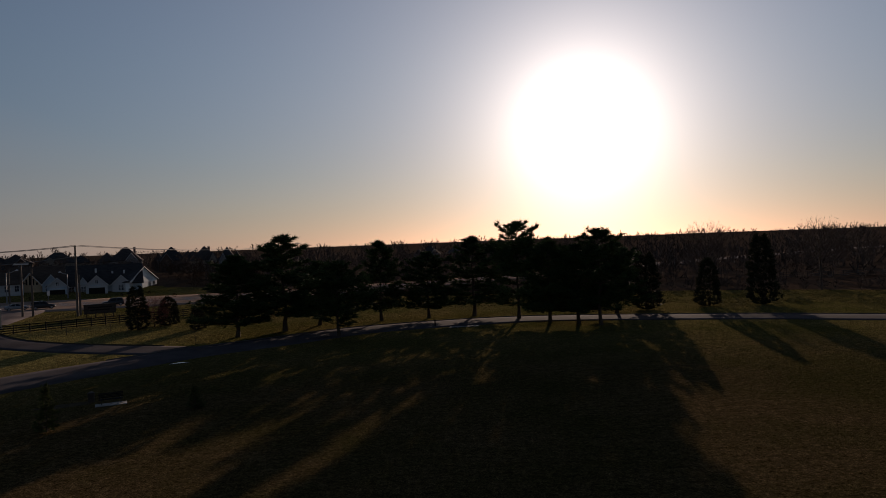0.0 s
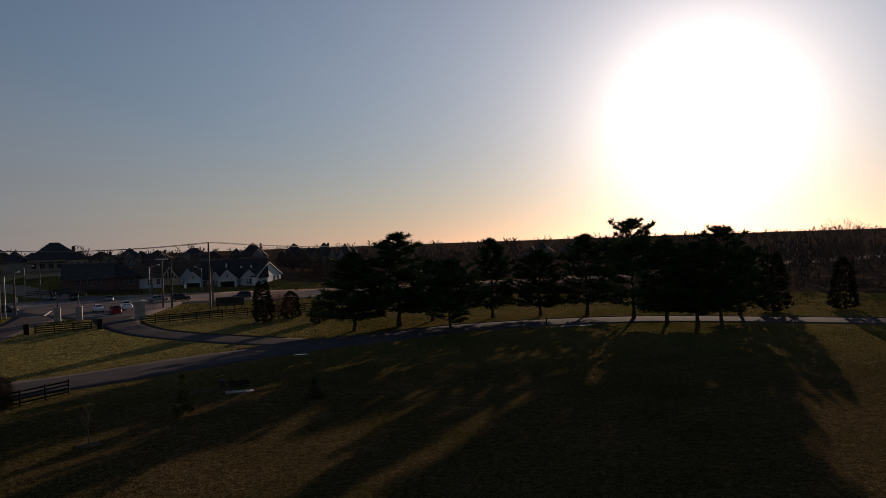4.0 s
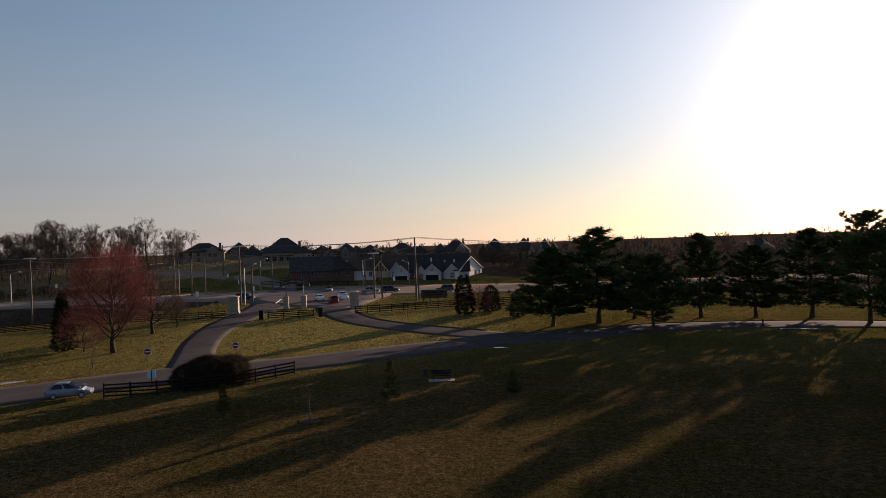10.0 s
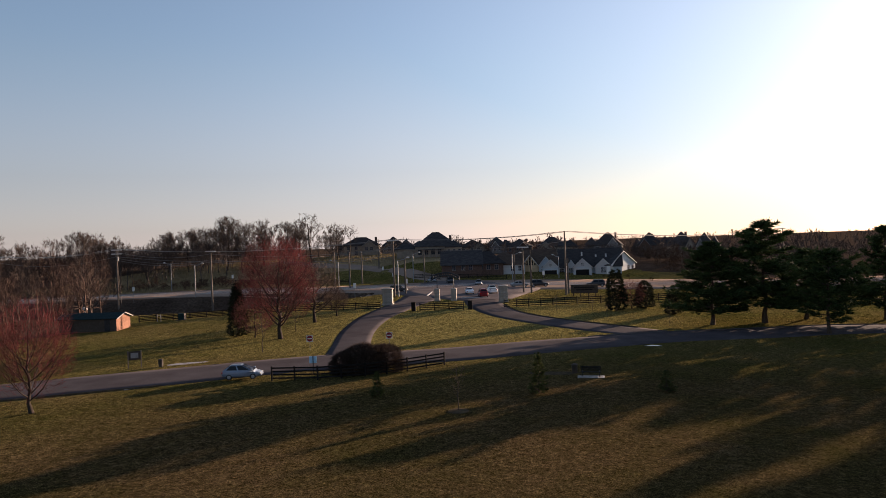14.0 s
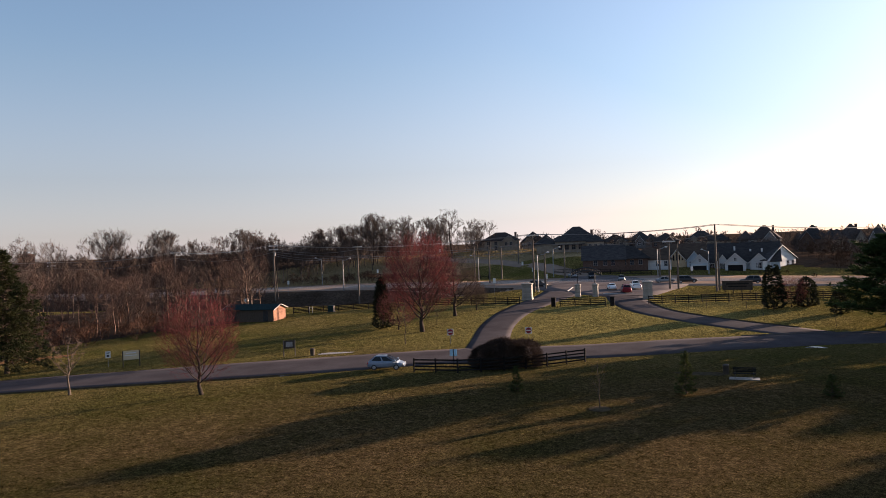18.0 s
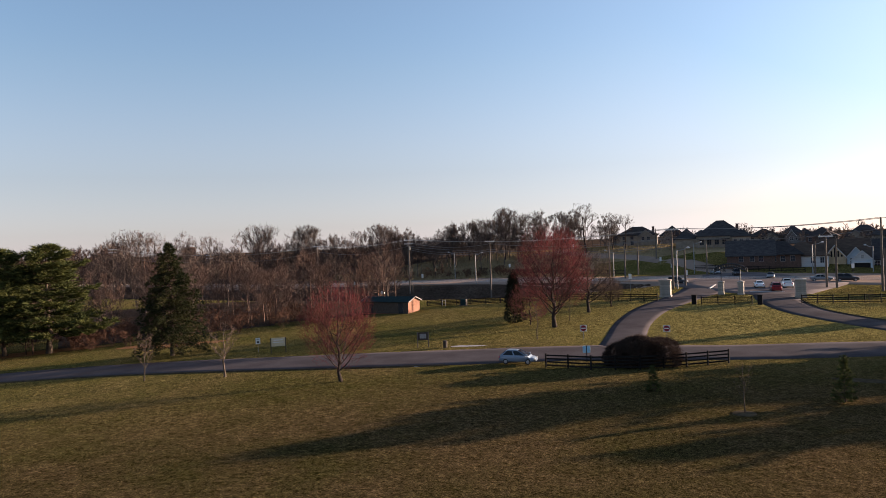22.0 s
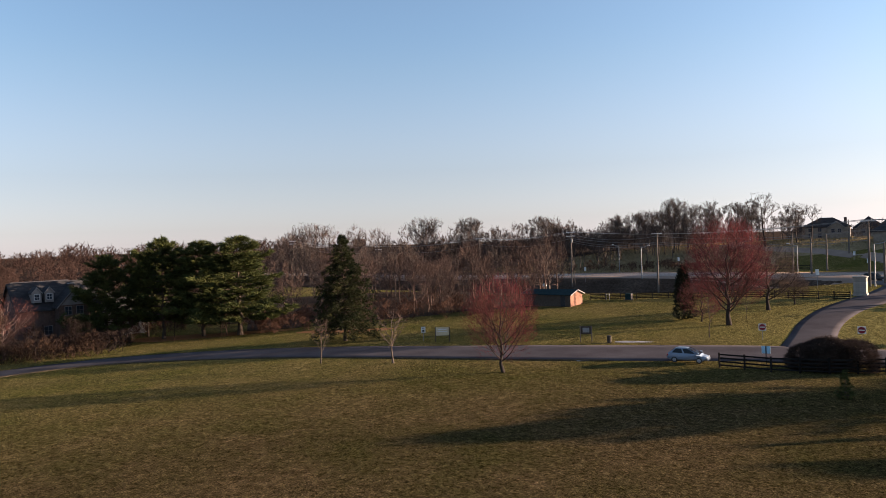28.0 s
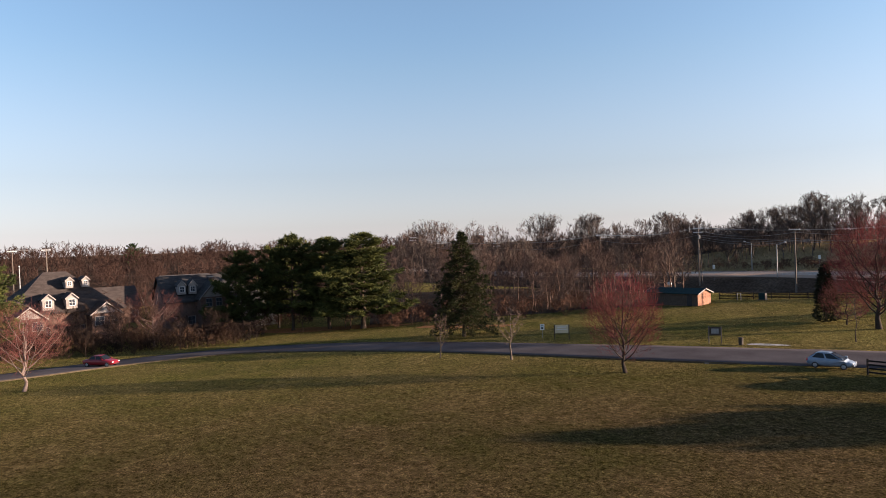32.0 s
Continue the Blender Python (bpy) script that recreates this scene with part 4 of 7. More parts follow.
def forked(seed, W, clear=0.22, limbs=9, secs=6, twigs=6, tips=3, r=0.17, fork=0.55, tip_r=0.017, lean=0.0, sparse=0.0, H=12.0):
    """A leafless tree 12 m high: trunk, limbs that rise and fork into branches, twigs and tips inside a lumpy crown. Returns thick and thin pieces."""
    g = np.random.default_rng(seed)
    mid, half = H * (clear + 1) / 2, H * (1 - clear) / 2
    ph = g.uniform(0, 6.28, 4)

    def held(p, slack=1.0):
        q = (p - np.array([lean * H * 0.5, 0, mid])) / np.array([W / 2, W / 2, half])
        az = np.arctan2(q[:, 1], q[:, 0])
        lump = 1 + 0.12 * np.sin(2 * az + ph[0] + 3 * q[:, 2]) + 0.10 * np.sin(4 * az + ph[1] - 4 * q[:, 2])
        k = np.linalg.norm(q, axis=1) / lump
        lim = slack * g.uniform(0.74, 1.04, len(p))
        f = np.where(k > lim, lim / np.maximum(k, 1e-6), 1.0)[:, None]
        return np.array([lean * H * 0.5, 0, mid]) + (p - np.array([lean * H * 0.5, 0, mid])) * f

    n = 7
    tz = np.linspace(0, 0.74 * H, n)
    tr = np.c_[np.cumsum(g.normal(0, 0.10, n)) * (tz > 0) + lean * tz, np.cumsum(g.normal(0, 0.10, n)) * (tz > 0), tz]
    rad = r * (1 - 0.78 * tz / tz[-1])
    segs = [np.c_[tr[:-1], tr[1:], rad[:-1], rad[1:]]]
    # limbs, each of four bent lengths
    u = (np.arange(limbs) + g.uniform(0, 0.8, limbs)) / limbs
    hz = H * (clear + (0.72 - clear) * u ** 0.9)
    p = np.stack([np.interp(hz, tz, tr[:, k]) for k in range(3)], 1)
    az = np.arange(limbs) * 2.4 + g.uniform(-0.5, 0.5, limbs)
    inc = np.radians(68 - 48 * u + g.normal(0, 8, limbs))
    d = np.stack([np.sin(inc) * np.cos(az), np.sin(inc) * np.sin(az), np.cos(inc)], 1)
    end = held(p + d * (0.5 * W + 0.32 * H * u)[:, None], 0.95)
    ln = np.linalg.norm(end - p, axis=1)
    lr = np.interp(hz, tz, rad) * 0.62
    prev, joints = p, [p]
    for k in range(4):
        t = (k + 1) / 4
        q = p + (end - p) * t + np.array([0, 0, -0.16]) * (ln * t * (1 - t) * 2)[:, None] + g.normal(0, 0.05, p.shape) * ln[:, None] * (k < 3)
        segs.append(np.c_[prev, q, lr * (1 - 0.2 * k), lr * (0.8 - 0.2 * k)])
        prev = q
        joints.append(q)
    joints = np.stack(joints, 1)
    # branches, twigs and tips fork off in turn
    i = np.repeat(np.arange(limbs), secs)
    t = g.uniform(0.22, 1.0, len(i)) * 3.999
    k = t.astype(int)
    p0 = joints[i, k] + (joints[i, k + 1] - joints[i, k]) * (t - k)[:, None]
    d0 = joints[i, k + 1] - joints[i, k]
    d0 /= np.linalg.norm(d0, axis=1)[:, None] + 1e-9
    d1 = turned_from(d0, fork + 0.15, 0.34, g)
    l1 = ln[i] * g.uniform(0.34, 0.72, len(i)) * (1.15 - 0.13 * t)
    m = p0 + d1 * l1[:, None] * 0.5
    e = held(m + turned_from(d1, 0.22, 0.16, g) * l1[:, None] * 0.55)
    r1 = np.maximum(lr[i] * 0.34, tip_r * 1.8)
    segs += [np.c_[p0, m, r1, r1 * 0.75], np.c_[m, e, r1 * 0.75, r1 * 0.45]]
    a, b = np.concatenate([p0, m]), np.concatenate([m, e])
    for count, frac, rr in ((twigs, 0.85, tip_r * 1.5), (tips, 0.80, tip_r)):
        if not count:
            break
        i = np.repeat(np.arange(len(a)), count)
        i = i[g.random(len(i)) > sparse]
        v = b[i] - a[i]
        l0 = np.linalg.norm(v, axis=1)
        o = a[i] + v * g.uniform(0.15, 1.0, (len(i), 1))
        dd = turned_from(v / (l0[:, None] + 1e-9), fork, 0.30, g)
        q = held(o + dd * np.clip(l0 * frac * g.uniform(0.6, 1.5, len(i)), 0.45, 2.0)[:, None], 1.03)
        segs.append(np.c_[o, q, np.full(len(i), rr), np.full(len(i), rr * 0.5)])
        a, b = o, q
    every = np.vstack(segs)
    thick = every[:, 6] > 0.07
    return every[thick], every[~thick]


# crowns of different habit: round, tall, spreading, gnarled
WOOD_FINE = [forked(40 + i, w, c, n, 6, 3, 2, tip_r=0.015, lean=lean) for i, (w, c, n, lean) in enumerate(((7.5, 0.18, 10, 0), (9.0, 0.12, 11, 0), (6.4, 0.25, 9, 0.06), (8.2, 0.10, 11, 0), (5.4, 0.30, 8, -0.04), (9.6, 0.22, 10, 0)))]
WOOD_FAR = [forked(50 + i, w, c, n, 5, 3, 2, tip_r=0.023) for i, (w, c, n) in enumerate(((5.8, 0.20, 9), (7.4, 0.14, 10), (4.8, 0.28, 8), (6.6, 0.12, 11), (5.0, 0.35, 8)))]
WOOD_MID = [forked(65 + i, w, c, 7, 4, 4, 0, r=0.13, tip_r=0.040) for i, (w, c) in enumerate(((8.4, 0.10), (10, 0.06), (7, 0.14)))]
WOOD_VERY_FAR = [forked(55 + i, w, 0.05, 5, 3, 3, 0, r=0.12, tip_r=0.10) for i, w in enumerate((10, 12.5, 8.5))]
SCRUB = [forked(58 + i, w, 0.0, 9, 4, 4, 0, r=0.10, fork=0.7, tip_r=0.034) for i, w in enumerate((15, 19))]
BRUSHY = [forked(75 + i, w, 0.02, 8, 4, 4, 0, r=0.10, fork=0.65, tip_r=0.046) for i, w in enumerate((12, 15, 10))]
# how high the treetops stand above eye level, by bearing
CREST_AT = (-46, -23, -15, 0, 12, 38, 40.8, 42, 44, 45, 46, 47.8, 49.2, 50.5, 52.2, 55, 56.6, 58, 60.7, 63.5, 66.5, 70, 73, 76, 79.5, 82.3, 86, 89.3, 93.5, 96, 99.8, 104.5, 106.3, 111, 122)
CREST = (-0.3, -0.3, 0.0, 0.1, 0.2, 1.2, 1.8, 2.1, 2.6, 2.4, 2.4, 2.6, 2.3, 2.9, 1.9, 1.7, 0.9, 1.5, 2.0, 1.2, 2.1, 2.2, 1.6, 1.7, 2.1, 1.0, 0.9, 1.1, 0.9, 1.1, 0.5, 0.9, 1.4, 1.0, 1.0)


def belt(label, seed, az0, az1, d0, d1, count, h0, h1, temps, material, avoid=(), name="woods", crest=False):
    """A belt of woods between two bearings (degrees to the left of +y) and two distances; with crest its tops follow the skyline, h0 and h1 being shares of it."""
    g = np.random.default_rng(seed)
    vs, fs, base = [], [], 0
    for i in range(count):
        deg = g.uniform(az0, az1)
        a = radians(deg)
        d = math.sqrt(g.uniform(d0 * d0, d1 * d1))
        x, y = -math.sin(a) * d, math.cos(a) * d
        if -28 < (x + 200) * 0.414 - (y - 119) * 0.910 < 6 and -300 < x < -60:      # the highway stays clear
            continue
        if any((x - ax) ** 2 + (y - ay) ** 2 < ar * ar for ax, ay, ar in avoid):
            continue
        H = h0 + (h1 - h0) * g.uniform(0, 1) ** 1.2
        if crest:
            H = min(max((d * math.tan(radians(np.interp(deg, CREST_AT, CREST))) + EYE - gz(x, y)) * H, 4.0), 27.0)
        k, t = H / 12, g.uniform(0, 6.28)
        R = np.array([[math.cos(t), -math.sin(t), 0], [math.sin(t), math.cos(t), 0], [0, 0, 1]]) * k * np.array([g.uniform(0.8, 1.2), 1, 1])[:, None]
        o = np.array([x, y, gz(x, y) - 0.1])
        for s, build in zip(temps[i % len(temps)], (lambda q: tubes_np(q, 3), slips_np)):
            v, f = build(np.c_[s[:, :3] @ R.T + o, s[:, 3:6] @ R.T + o, s[:, 6:8] * min(max(k, 0.42), 1.3)])
            vs.append(v), fs.append(f + base)
            base += len(v)
    ob = new(name, mesh_np(name, np.concatenate(vs), np.concatenate(fs), material))
    return tagged(ob, label, name, kind="stuff")


HOUSE_SPOTS = ((-148, -48, 17), (-154, -24, 15), (-181, -47, 12), (-184, -22, 12), (-160, -3, 9), (-134, -38, 9), (-139, -20, 8))
SKY_HOUSES = ((-146, 217, 15), (-186, 222, 13), (-112, 207, 14), (-92, 222, 17), (-124, 199, 13), (-76, 226, 13), (-103, 214, 10))
FIELD_WEST = ((-255, -90, 26), (-268, -116, 28))
belt("dense belt of leafless brown woods beyond the lawn", 1, 59, 83, 134, 196, 62, 8, 14.5, WOOD_FINE, TWIG_WOODS)
belt("dark leafless trees in the belt beyond the lawn", 21, 60, 84, 140, 205, 28, 8, 14, WOOD_FINE, TWIG_DARK)
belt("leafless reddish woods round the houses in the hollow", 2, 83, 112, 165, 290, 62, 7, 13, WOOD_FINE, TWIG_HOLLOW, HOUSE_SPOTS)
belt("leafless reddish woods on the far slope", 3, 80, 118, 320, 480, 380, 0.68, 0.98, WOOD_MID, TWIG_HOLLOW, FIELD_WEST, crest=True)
belt("line of tall leafless trees along the hill", 4, 50, 83, 262, 330, 115, 0.55, 0.98, WOOD_FAR, TWIG_DARK, crest=True)
belt("tall leafless trees along the far hill", 22, 57, 82, 285, 350, 50, 0.6, 1.0, WOOD_FAR, TWIG_WOODS, crest=True)
belt("tall leafless trees on the hilltop", 5, 41.5, 57, 262, 320, 84, 0.55, 0.9, WOOD_FAR, TWIG_DARK, crest=True)
belt("far woods behind the houses", 6, 6, 40, 332, 620, 110, 8, 12, WOOD_MID, TWIG_DARK)
belt("dim woods beyond the pines", 7, -16, 16, 225, 460, 190, 6, 10, WOOD_VERY_FAR, TWIG_DARK)
belt("dark woods along the park road", 8, -46, -16, 190, 380, 200, 7, 12, WOOD_VERY_FAR, TWIG_DARK)
belt("far woods on the skyline", 9, -46, 122, 700, 2400, 280, 10, 18, WOOD_VERY_FAR, TWIG_DARK)
belt("low woods along the sunward horizon", 44, -46, 40, 520, 900, 300, 12, 18, WOOD_VERY_FAR, TWIG_DARK)
belt("woods behind the park", 10, 125, 300, 250, 700, 90, 10, 16, WOOD_VERY_FAR, TWIG_WOODS)
belt("dark scrub beyond the pines", 23, -46, 11, 164, 184, 120, 2.0, 3.3, BRUSHY, TWIG_DARK, name="scrub")
belt("dry brown scrub at the edge of the woods", 11, 65, 84, 126, 150, 100, 2.0, 4.6, SCRUB, RUSTY, name="scrub")
belt("dry brown scrub round the hollow, dimmed in colour", 12, 93.5, 114, 124, 140, 120, 2.0, 4.2, SCRUB, BRUSH_DIM, ((-130.8, -25.9, 2),), name="scrub")
belt("rusty scrub and saplings before the hollow houses", 32, 95, 114, 121, 136, 60, 2.0, 4.4, SCRUB, BRUSH, ((-130.8, -25.9, 2),), name="scrub")
belt("rusty brush beneath the pines", 15, 83, 93, 147, 162, 50, 2.0, 4.5, SCRUB, RUSTY, name="scrub")
belt("dark thickets behind the hill trees", 34, 50, 84, 303, 345, 130, 6.0, 10.0, BRUSHY, TWIG_DARK, name="scrub")
for seed, a0, a1, near, beyond in ((13, 45.5, 51, 236, 249), (41, 50, 56, 246, 259), (42, 55, 62, 256, 274), (43, 61, 72, 270, 300)):
    belt("dry brown scrub along the highway verge", seed, a0, a1, near, beyond, 52, 1.8, 3.0, SCRUB, RUSTY, name="scrub")
belt("dark brush beneath the hill trees", 24, 44, 82, 290, 335, 170, 5.0, 10.5, BRUSHY, TWIG_DARK, name="scrub")
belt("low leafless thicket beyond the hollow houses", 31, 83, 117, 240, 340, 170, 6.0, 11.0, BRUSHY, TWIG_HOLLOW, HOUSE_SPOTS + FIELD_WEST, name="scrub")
belt("low dark trees along the far ridge", 27, -30, 16, 280, 430, 130, 5.0, 9.0, WOOD_VERY_FAR, TWIG_DARK)
belt("low dark trees before the skyline houses", 28, -4, 24, 240, 330, 80, 3.0, 6.0, BRUSHY, TWIG_DARK, SKY_HOUSES, name="scrub")
belt("dark trees screening the highway", 25, -34, 13, 202, 236, 110, 5.0, 7.5, WOOD_MID, TWIG_DARK)
belt("dark woods behind the skyline houses", 26, -25, 34, 350, 560, 95, 9, 13, WOOD_VERY_FAR, TWIG_DARK)
belt("dark leafless scrub and small trees on the bank past the new houses", 45, 10.5, 17.6, 230, 276, 85, 3.0, 6.0, BRUSHY, BRUSH, SKY_HOUSES + ((-80.6, 224.6, 14),), name="scrub")
belt("low dry hedges before the houses", 14, 16, 42, 202, 226, 60, 0.6, 1.5, SCRUB, BRUSH, SKY_HOUSES, name="scrub")
belt("dark leafless trees in front of the hollow houses", 29, 96, 116, 119, 140, 20, 5, 9, WOOD_FINE, BRUSH_DIM, ((-130.8, -25.9, 4),))
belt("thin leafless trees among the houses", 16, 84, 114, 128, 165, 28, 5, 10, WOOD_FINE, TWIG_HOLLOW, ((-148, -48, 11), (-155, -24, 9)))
belt("leafless garden trees among the skyline houses", 17, 4, 40, 250, 345, 60, 4, 7.5, WOOD_MID, TWIG_DARK, SKY_HOUSES)
belt("dark garden hedges and thickets among the skyline houses", 33, 6, 39, 305, 350, 130, 3.5, 6.5, BRUSHY, TWIG_DARK, name="scrub")

# single tall trees that stand out along the hilltop: bearing, distance, height over eye level in degrees, kind, widening
HILL_KINDS = [forked(81, 6.2, 0.24, 11, 8, 4, 3, tip_r=0.015), forked(82, 8.6, 0.14, 13, 8, 4, 3, tip_r=0.016), forked(83, 5.2, 0.28, 10, 7, 4, 3, tip_r=0.015), forked(84, 5.4, 0.42, 8, 6, 3, 2, r=0.22, fork=0.75, tip_r=0.020, lean=0.05, sparse=0.3)]
HILL_MESH = [(mesh_np("trunk", *tubes_np(a, 5), DARK_BARK), mesh_np("crown", *slips_np(b), TWIG_DARK)) for a, b in HILL_KINDS]


def hill_trees():
    for i, (az, d, el, k, w) in enumerate(((50.5, 276, 3.05, 0, 1.05), (49.4, 282, 2.4, 1, 0.95), (47.7, 276, 2.65, 2, 1.15), (45.9, 274, 2.45, 0, 0.95), (44.9, 280, 2.5, 2, 1.0), (44.0, 268, 3.05, 3, 1.1), (41.9, 270, 2.15, 3, 1.0),
                                          (40.9, 268, 1.9, 3, 1.05), (52.3, 290, 2.05, 1, 0.95), (53.4, 286, 1.9, 1, 0.9), (54.8, 290, 1.8, 1, 0.9), (80.5, 330, 2.0, 3, 0.8), (79.7, 326, 2.2, 3, 0.75), (78.9, 330, 2.1, 3, 0.8), (78.0, 322, 2.0, 3, 0.75),
                                          (70.2, 300, 2.3, 1, 0.9), (66.6, 300, 2.25, 0, 1.0), (60.8, 290, 2.1, 0, 0.95), (88.0, 420, 0.95, 3, 0.8), (84.2, 420, 0.9, 3, 0.8))):
        x, y = -math.sin(radians(az)) * d, math.cos(radians(az)) * d
        h = d * math.tan(radians(el)) + EYE - gz(x, y)
        plant("bare_tree", HILL_MESH[k], x, y, "tall leafless tree standing out on the hilltop" if k < 3 else "tall gnarled leafless tree with few twigs on the hilltop", "tree", "hilltop trees", i * 53, h / 12, wide=w)


hill_trees()

# ---- park trees ----
PINES = [pine(11, 15, 11.0, 2.6, PINE_BARK, NEEDLE, cone=0.5, gap=0.16, whorl=0.88, per=7, dense=2.1, blade=0.11, count=13, tuft=0.62)[:2], pine(12, 15, 10.0, 2.7, PINE_BARK, NEEDLE, cone=0.7, gap=0.16, whorl=0.82, per=7, dense=2.1, blade=0.11, count=13, tuft=0.62)[:2], pine(13, 15, 12.0, 2.4, PINE_BARK, NEEDLE, droop=-0.12, cone=0.35, gap=0.18, whorl=1.0, per=7, dense=2.1, blade=0.11, count=13, tuft=0.62)[:2]]
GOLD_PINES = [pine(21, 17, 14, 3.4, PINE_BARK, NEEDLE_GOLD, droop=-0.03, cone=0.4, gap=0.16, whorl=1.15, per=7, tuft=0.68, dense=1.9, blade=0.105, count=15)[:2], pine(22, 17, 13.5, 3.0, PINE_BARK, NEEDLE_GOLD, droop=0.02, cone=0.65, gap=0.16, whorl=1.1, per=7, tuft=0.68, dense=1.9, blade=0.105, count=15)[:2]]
# x, y, height, kind, widening
for i, (x, y, h, k, w) in enumerate((
        (-23.9, 108.9, 12.4, 0, 1.6), (-17.4, 113.6, 15.4, 1, 1.7), (-8.2, 104.0, 11.2, 2, 1.45), (-2.1, 122.5, 14.0, 1, 1.3), (6.3, 123.9, 11.7, 0, 1.5),
        (14.4, 123.8, 14.2, 1, 1.55), (21.0, 116.1, 16.4, 2, 1.25), (24.8, 109.5, 12.8, 0, 1.55), (31.1, 103.2, 14.6, 2, 1.25), (28.6, 106.5, 12.3, 0, 1.5),
        (38.5, 118.0, 12.3, 1, 1.5), (-12.5, 119.5, 10.8, 0, 1.7))):
    plant("pine_tree", PINES[k], x, y, "dark evergreen pine with layered limbs beside the park road", "tree", "pines along the park road", i * 67, h / 15, wide=w)
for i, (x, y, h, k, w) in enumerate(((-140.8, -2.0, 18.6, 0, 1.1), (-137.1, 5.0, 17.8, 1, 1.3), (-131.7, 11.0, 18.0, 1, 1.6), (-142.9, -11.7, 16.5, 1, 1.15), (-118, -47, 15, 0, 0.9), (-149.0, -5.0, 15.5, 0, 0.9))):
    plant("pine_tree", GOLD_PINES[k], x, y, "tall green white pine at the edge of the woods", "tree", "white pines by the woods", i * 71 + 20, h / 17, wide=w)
plant("pine_tree", PINES[2], -391.0, -86.0, "lone dark pine above the far reddish woods", "tree", "skyline pines", 40, 0.95)
plant("pine_tree", GOLD_PINES[1], -155.5, -14.3, "young yellow-green pine before the dark pines", "tree", "white pines by the woods", 200, 0.36, wide=1.15)
SPRUCE_TREE = pine(31, 16.2, 12.6, 1.9, PINE_BARK, SPRUCE, droop=0.32, cone=0.95, gap=0.08, whorl=0.42, per=7, tuft=0.5, dense=1.15, blade=0.085, count=17)[:2]
plant("spruce_tree", SPRUCE_TREE, -104.1, 24.0, "tall dark conical spruce with drooping limbs on the lawn", "tree", turn=40)
GOLD_SAPLING = pine(33, 3.5, 2.2, 0.2, PINE_BARK, NEEDLE_GOLD, droop=0.0, cone=0.95, gap=0.15, whorl=0.26, per=6, tuft=0.22, dense=2.2, count=10)[:2]
plant("young_spruce", GOLD_SAPLING, -27.4, 56.4, "young yellow-green spruce sapling on the lawn", "tree", turn=10)
plant("young_spruce", GOLD_SAPLING, -40.3, 49.5, "small wispy spruce sapling before the fence", "tree", turn=80, size=0.62, wide=1.2)
plant("young_spruce", GOLD_SAPLING, -17.6, 61.8, "small dark evergreen sapling on the shaded lawn", "tree", turn=150, size=0.5, wide=1.7)

RED_BIG = bare_tree(61, 15.6, 13.0, 1.8, 20, 13, 6, 4, DARK_BARK, TWIG_RED, 0.014, rise=1.0, stout=0.36, reach=1.25, low=0.25, top_limb=0.48, r_trunk=0.36, fan=7500, fan_length=0.9)
plant("maple_tree", RED_BIG, -78.6, 74.1, "large leafless maple with red buds in full haze", "tree", "red maples", 30, wide=0.9)
RED_SMALL = bare_tree(62, 10.4, 7.9, 1.1, 17, 12, 6, 4, DARK_BARK, TWIG_RED, 0.010, rise=1.0, stout=0.36, reach=1.25, low=0.28, top_limb=0.48, fan=3900, fan_length=0.7)
plant("maple_tree", RED_SMALL, -65.3, 31.5, "young maple hazy with red buds beside the park road", "tree", "red maples", 0)
ORANGE = bare_tree(63, 10, 8.8, 1.6, 16, 9, 5, 4, PALE_BARK, TWIG_ORANGE, 0.010, rise=0.95, stout=0.40, low=0.4, top_limb=0.5, fan=2600, fan_length=0.7)
plant("maple_tree", ORANGE, -83.2, -29.9, "young maple with orange-red buds beside the park road", "tree", "red maples", 60)
BARE = bare_tree(64, 10.8, 9.2, 1.6, 14, 9, 5, 3, DARK_BARK, TWIG, 0.012, rise=0.85, stout=0.42, low=0.3, top_limb=0.5, fan=5200, fan_length=0.9, r_trunk=0.27)
plant("bare_tree", BARE, -85.1, 88.3, "leafless spreading tree near the gate fence", "tree", turn=15)
plant("bare_tree", BARE, -86.5, 95.5, "small leafless tree behind the gate fence", "tree", turn=100, size=0.5)
BARE_RED = bare_tree(65, 10.6, 9.4, 2.0, 15, 9, 5, 3, PALE_BARK, TWIG_MAPLE, 0.011, rise=0.95, stout=0.42, low=0.4, top_limb=0.5, fan=700, fan_length=0.9)
plant("bare_tree", BARE_RED, -130.8, -25.9, "leafless tree with reddish twigs at the edge of the hollow", "tree", turn=15)
SMALL_BARE = bare_tree(66, 6.5, 4.2, 1.6, 10, 5, 4, 2, BARK, TWIG, 0.013, rise=0.75, r_trunk=0.13)
plant("bare_tree", SMALL_BARE, -78.4, 23.6, "small leafless tree with pale upswept limbs beside the road", "tree", "small bare trees", 0)
plant("bare_tree", SMALL_BARE, -84.0, 16.2, "small leaning leafless tree beside the road", "tree", "small bare trees", 130, 0.93, (0, 6), 0.62)
THIN = bare_tree(67, 7, 2.6, 1.9, 9, 3, 3, 1, BARK, TWIG, 0.011, rise=0.8, r_trunk=0.07)
for i, (x, y, h) in enumerate(((-71.8, 64.4, 7.0), (-81.4, 80.1, 5.0), (-51.7, 114.9, 4.2), (-40.9, 110.9, 2.8), (-29.3, 105.5, 3.2), (-30.5, 47.8, 4.5), (-46, 117.5, 3.4))):
    plant("sapling", THIN, x, y, "thin leafless sapling standing in the grass", "tree", "saplings", i * 50, h / 7)
DECID = bare_tree(68, 15, 13, 3, 16, 6, 4, 2, BARK, TWIG, 0.025, rise=0.8, low=0.3, fan=1500, fan_length=1.5)
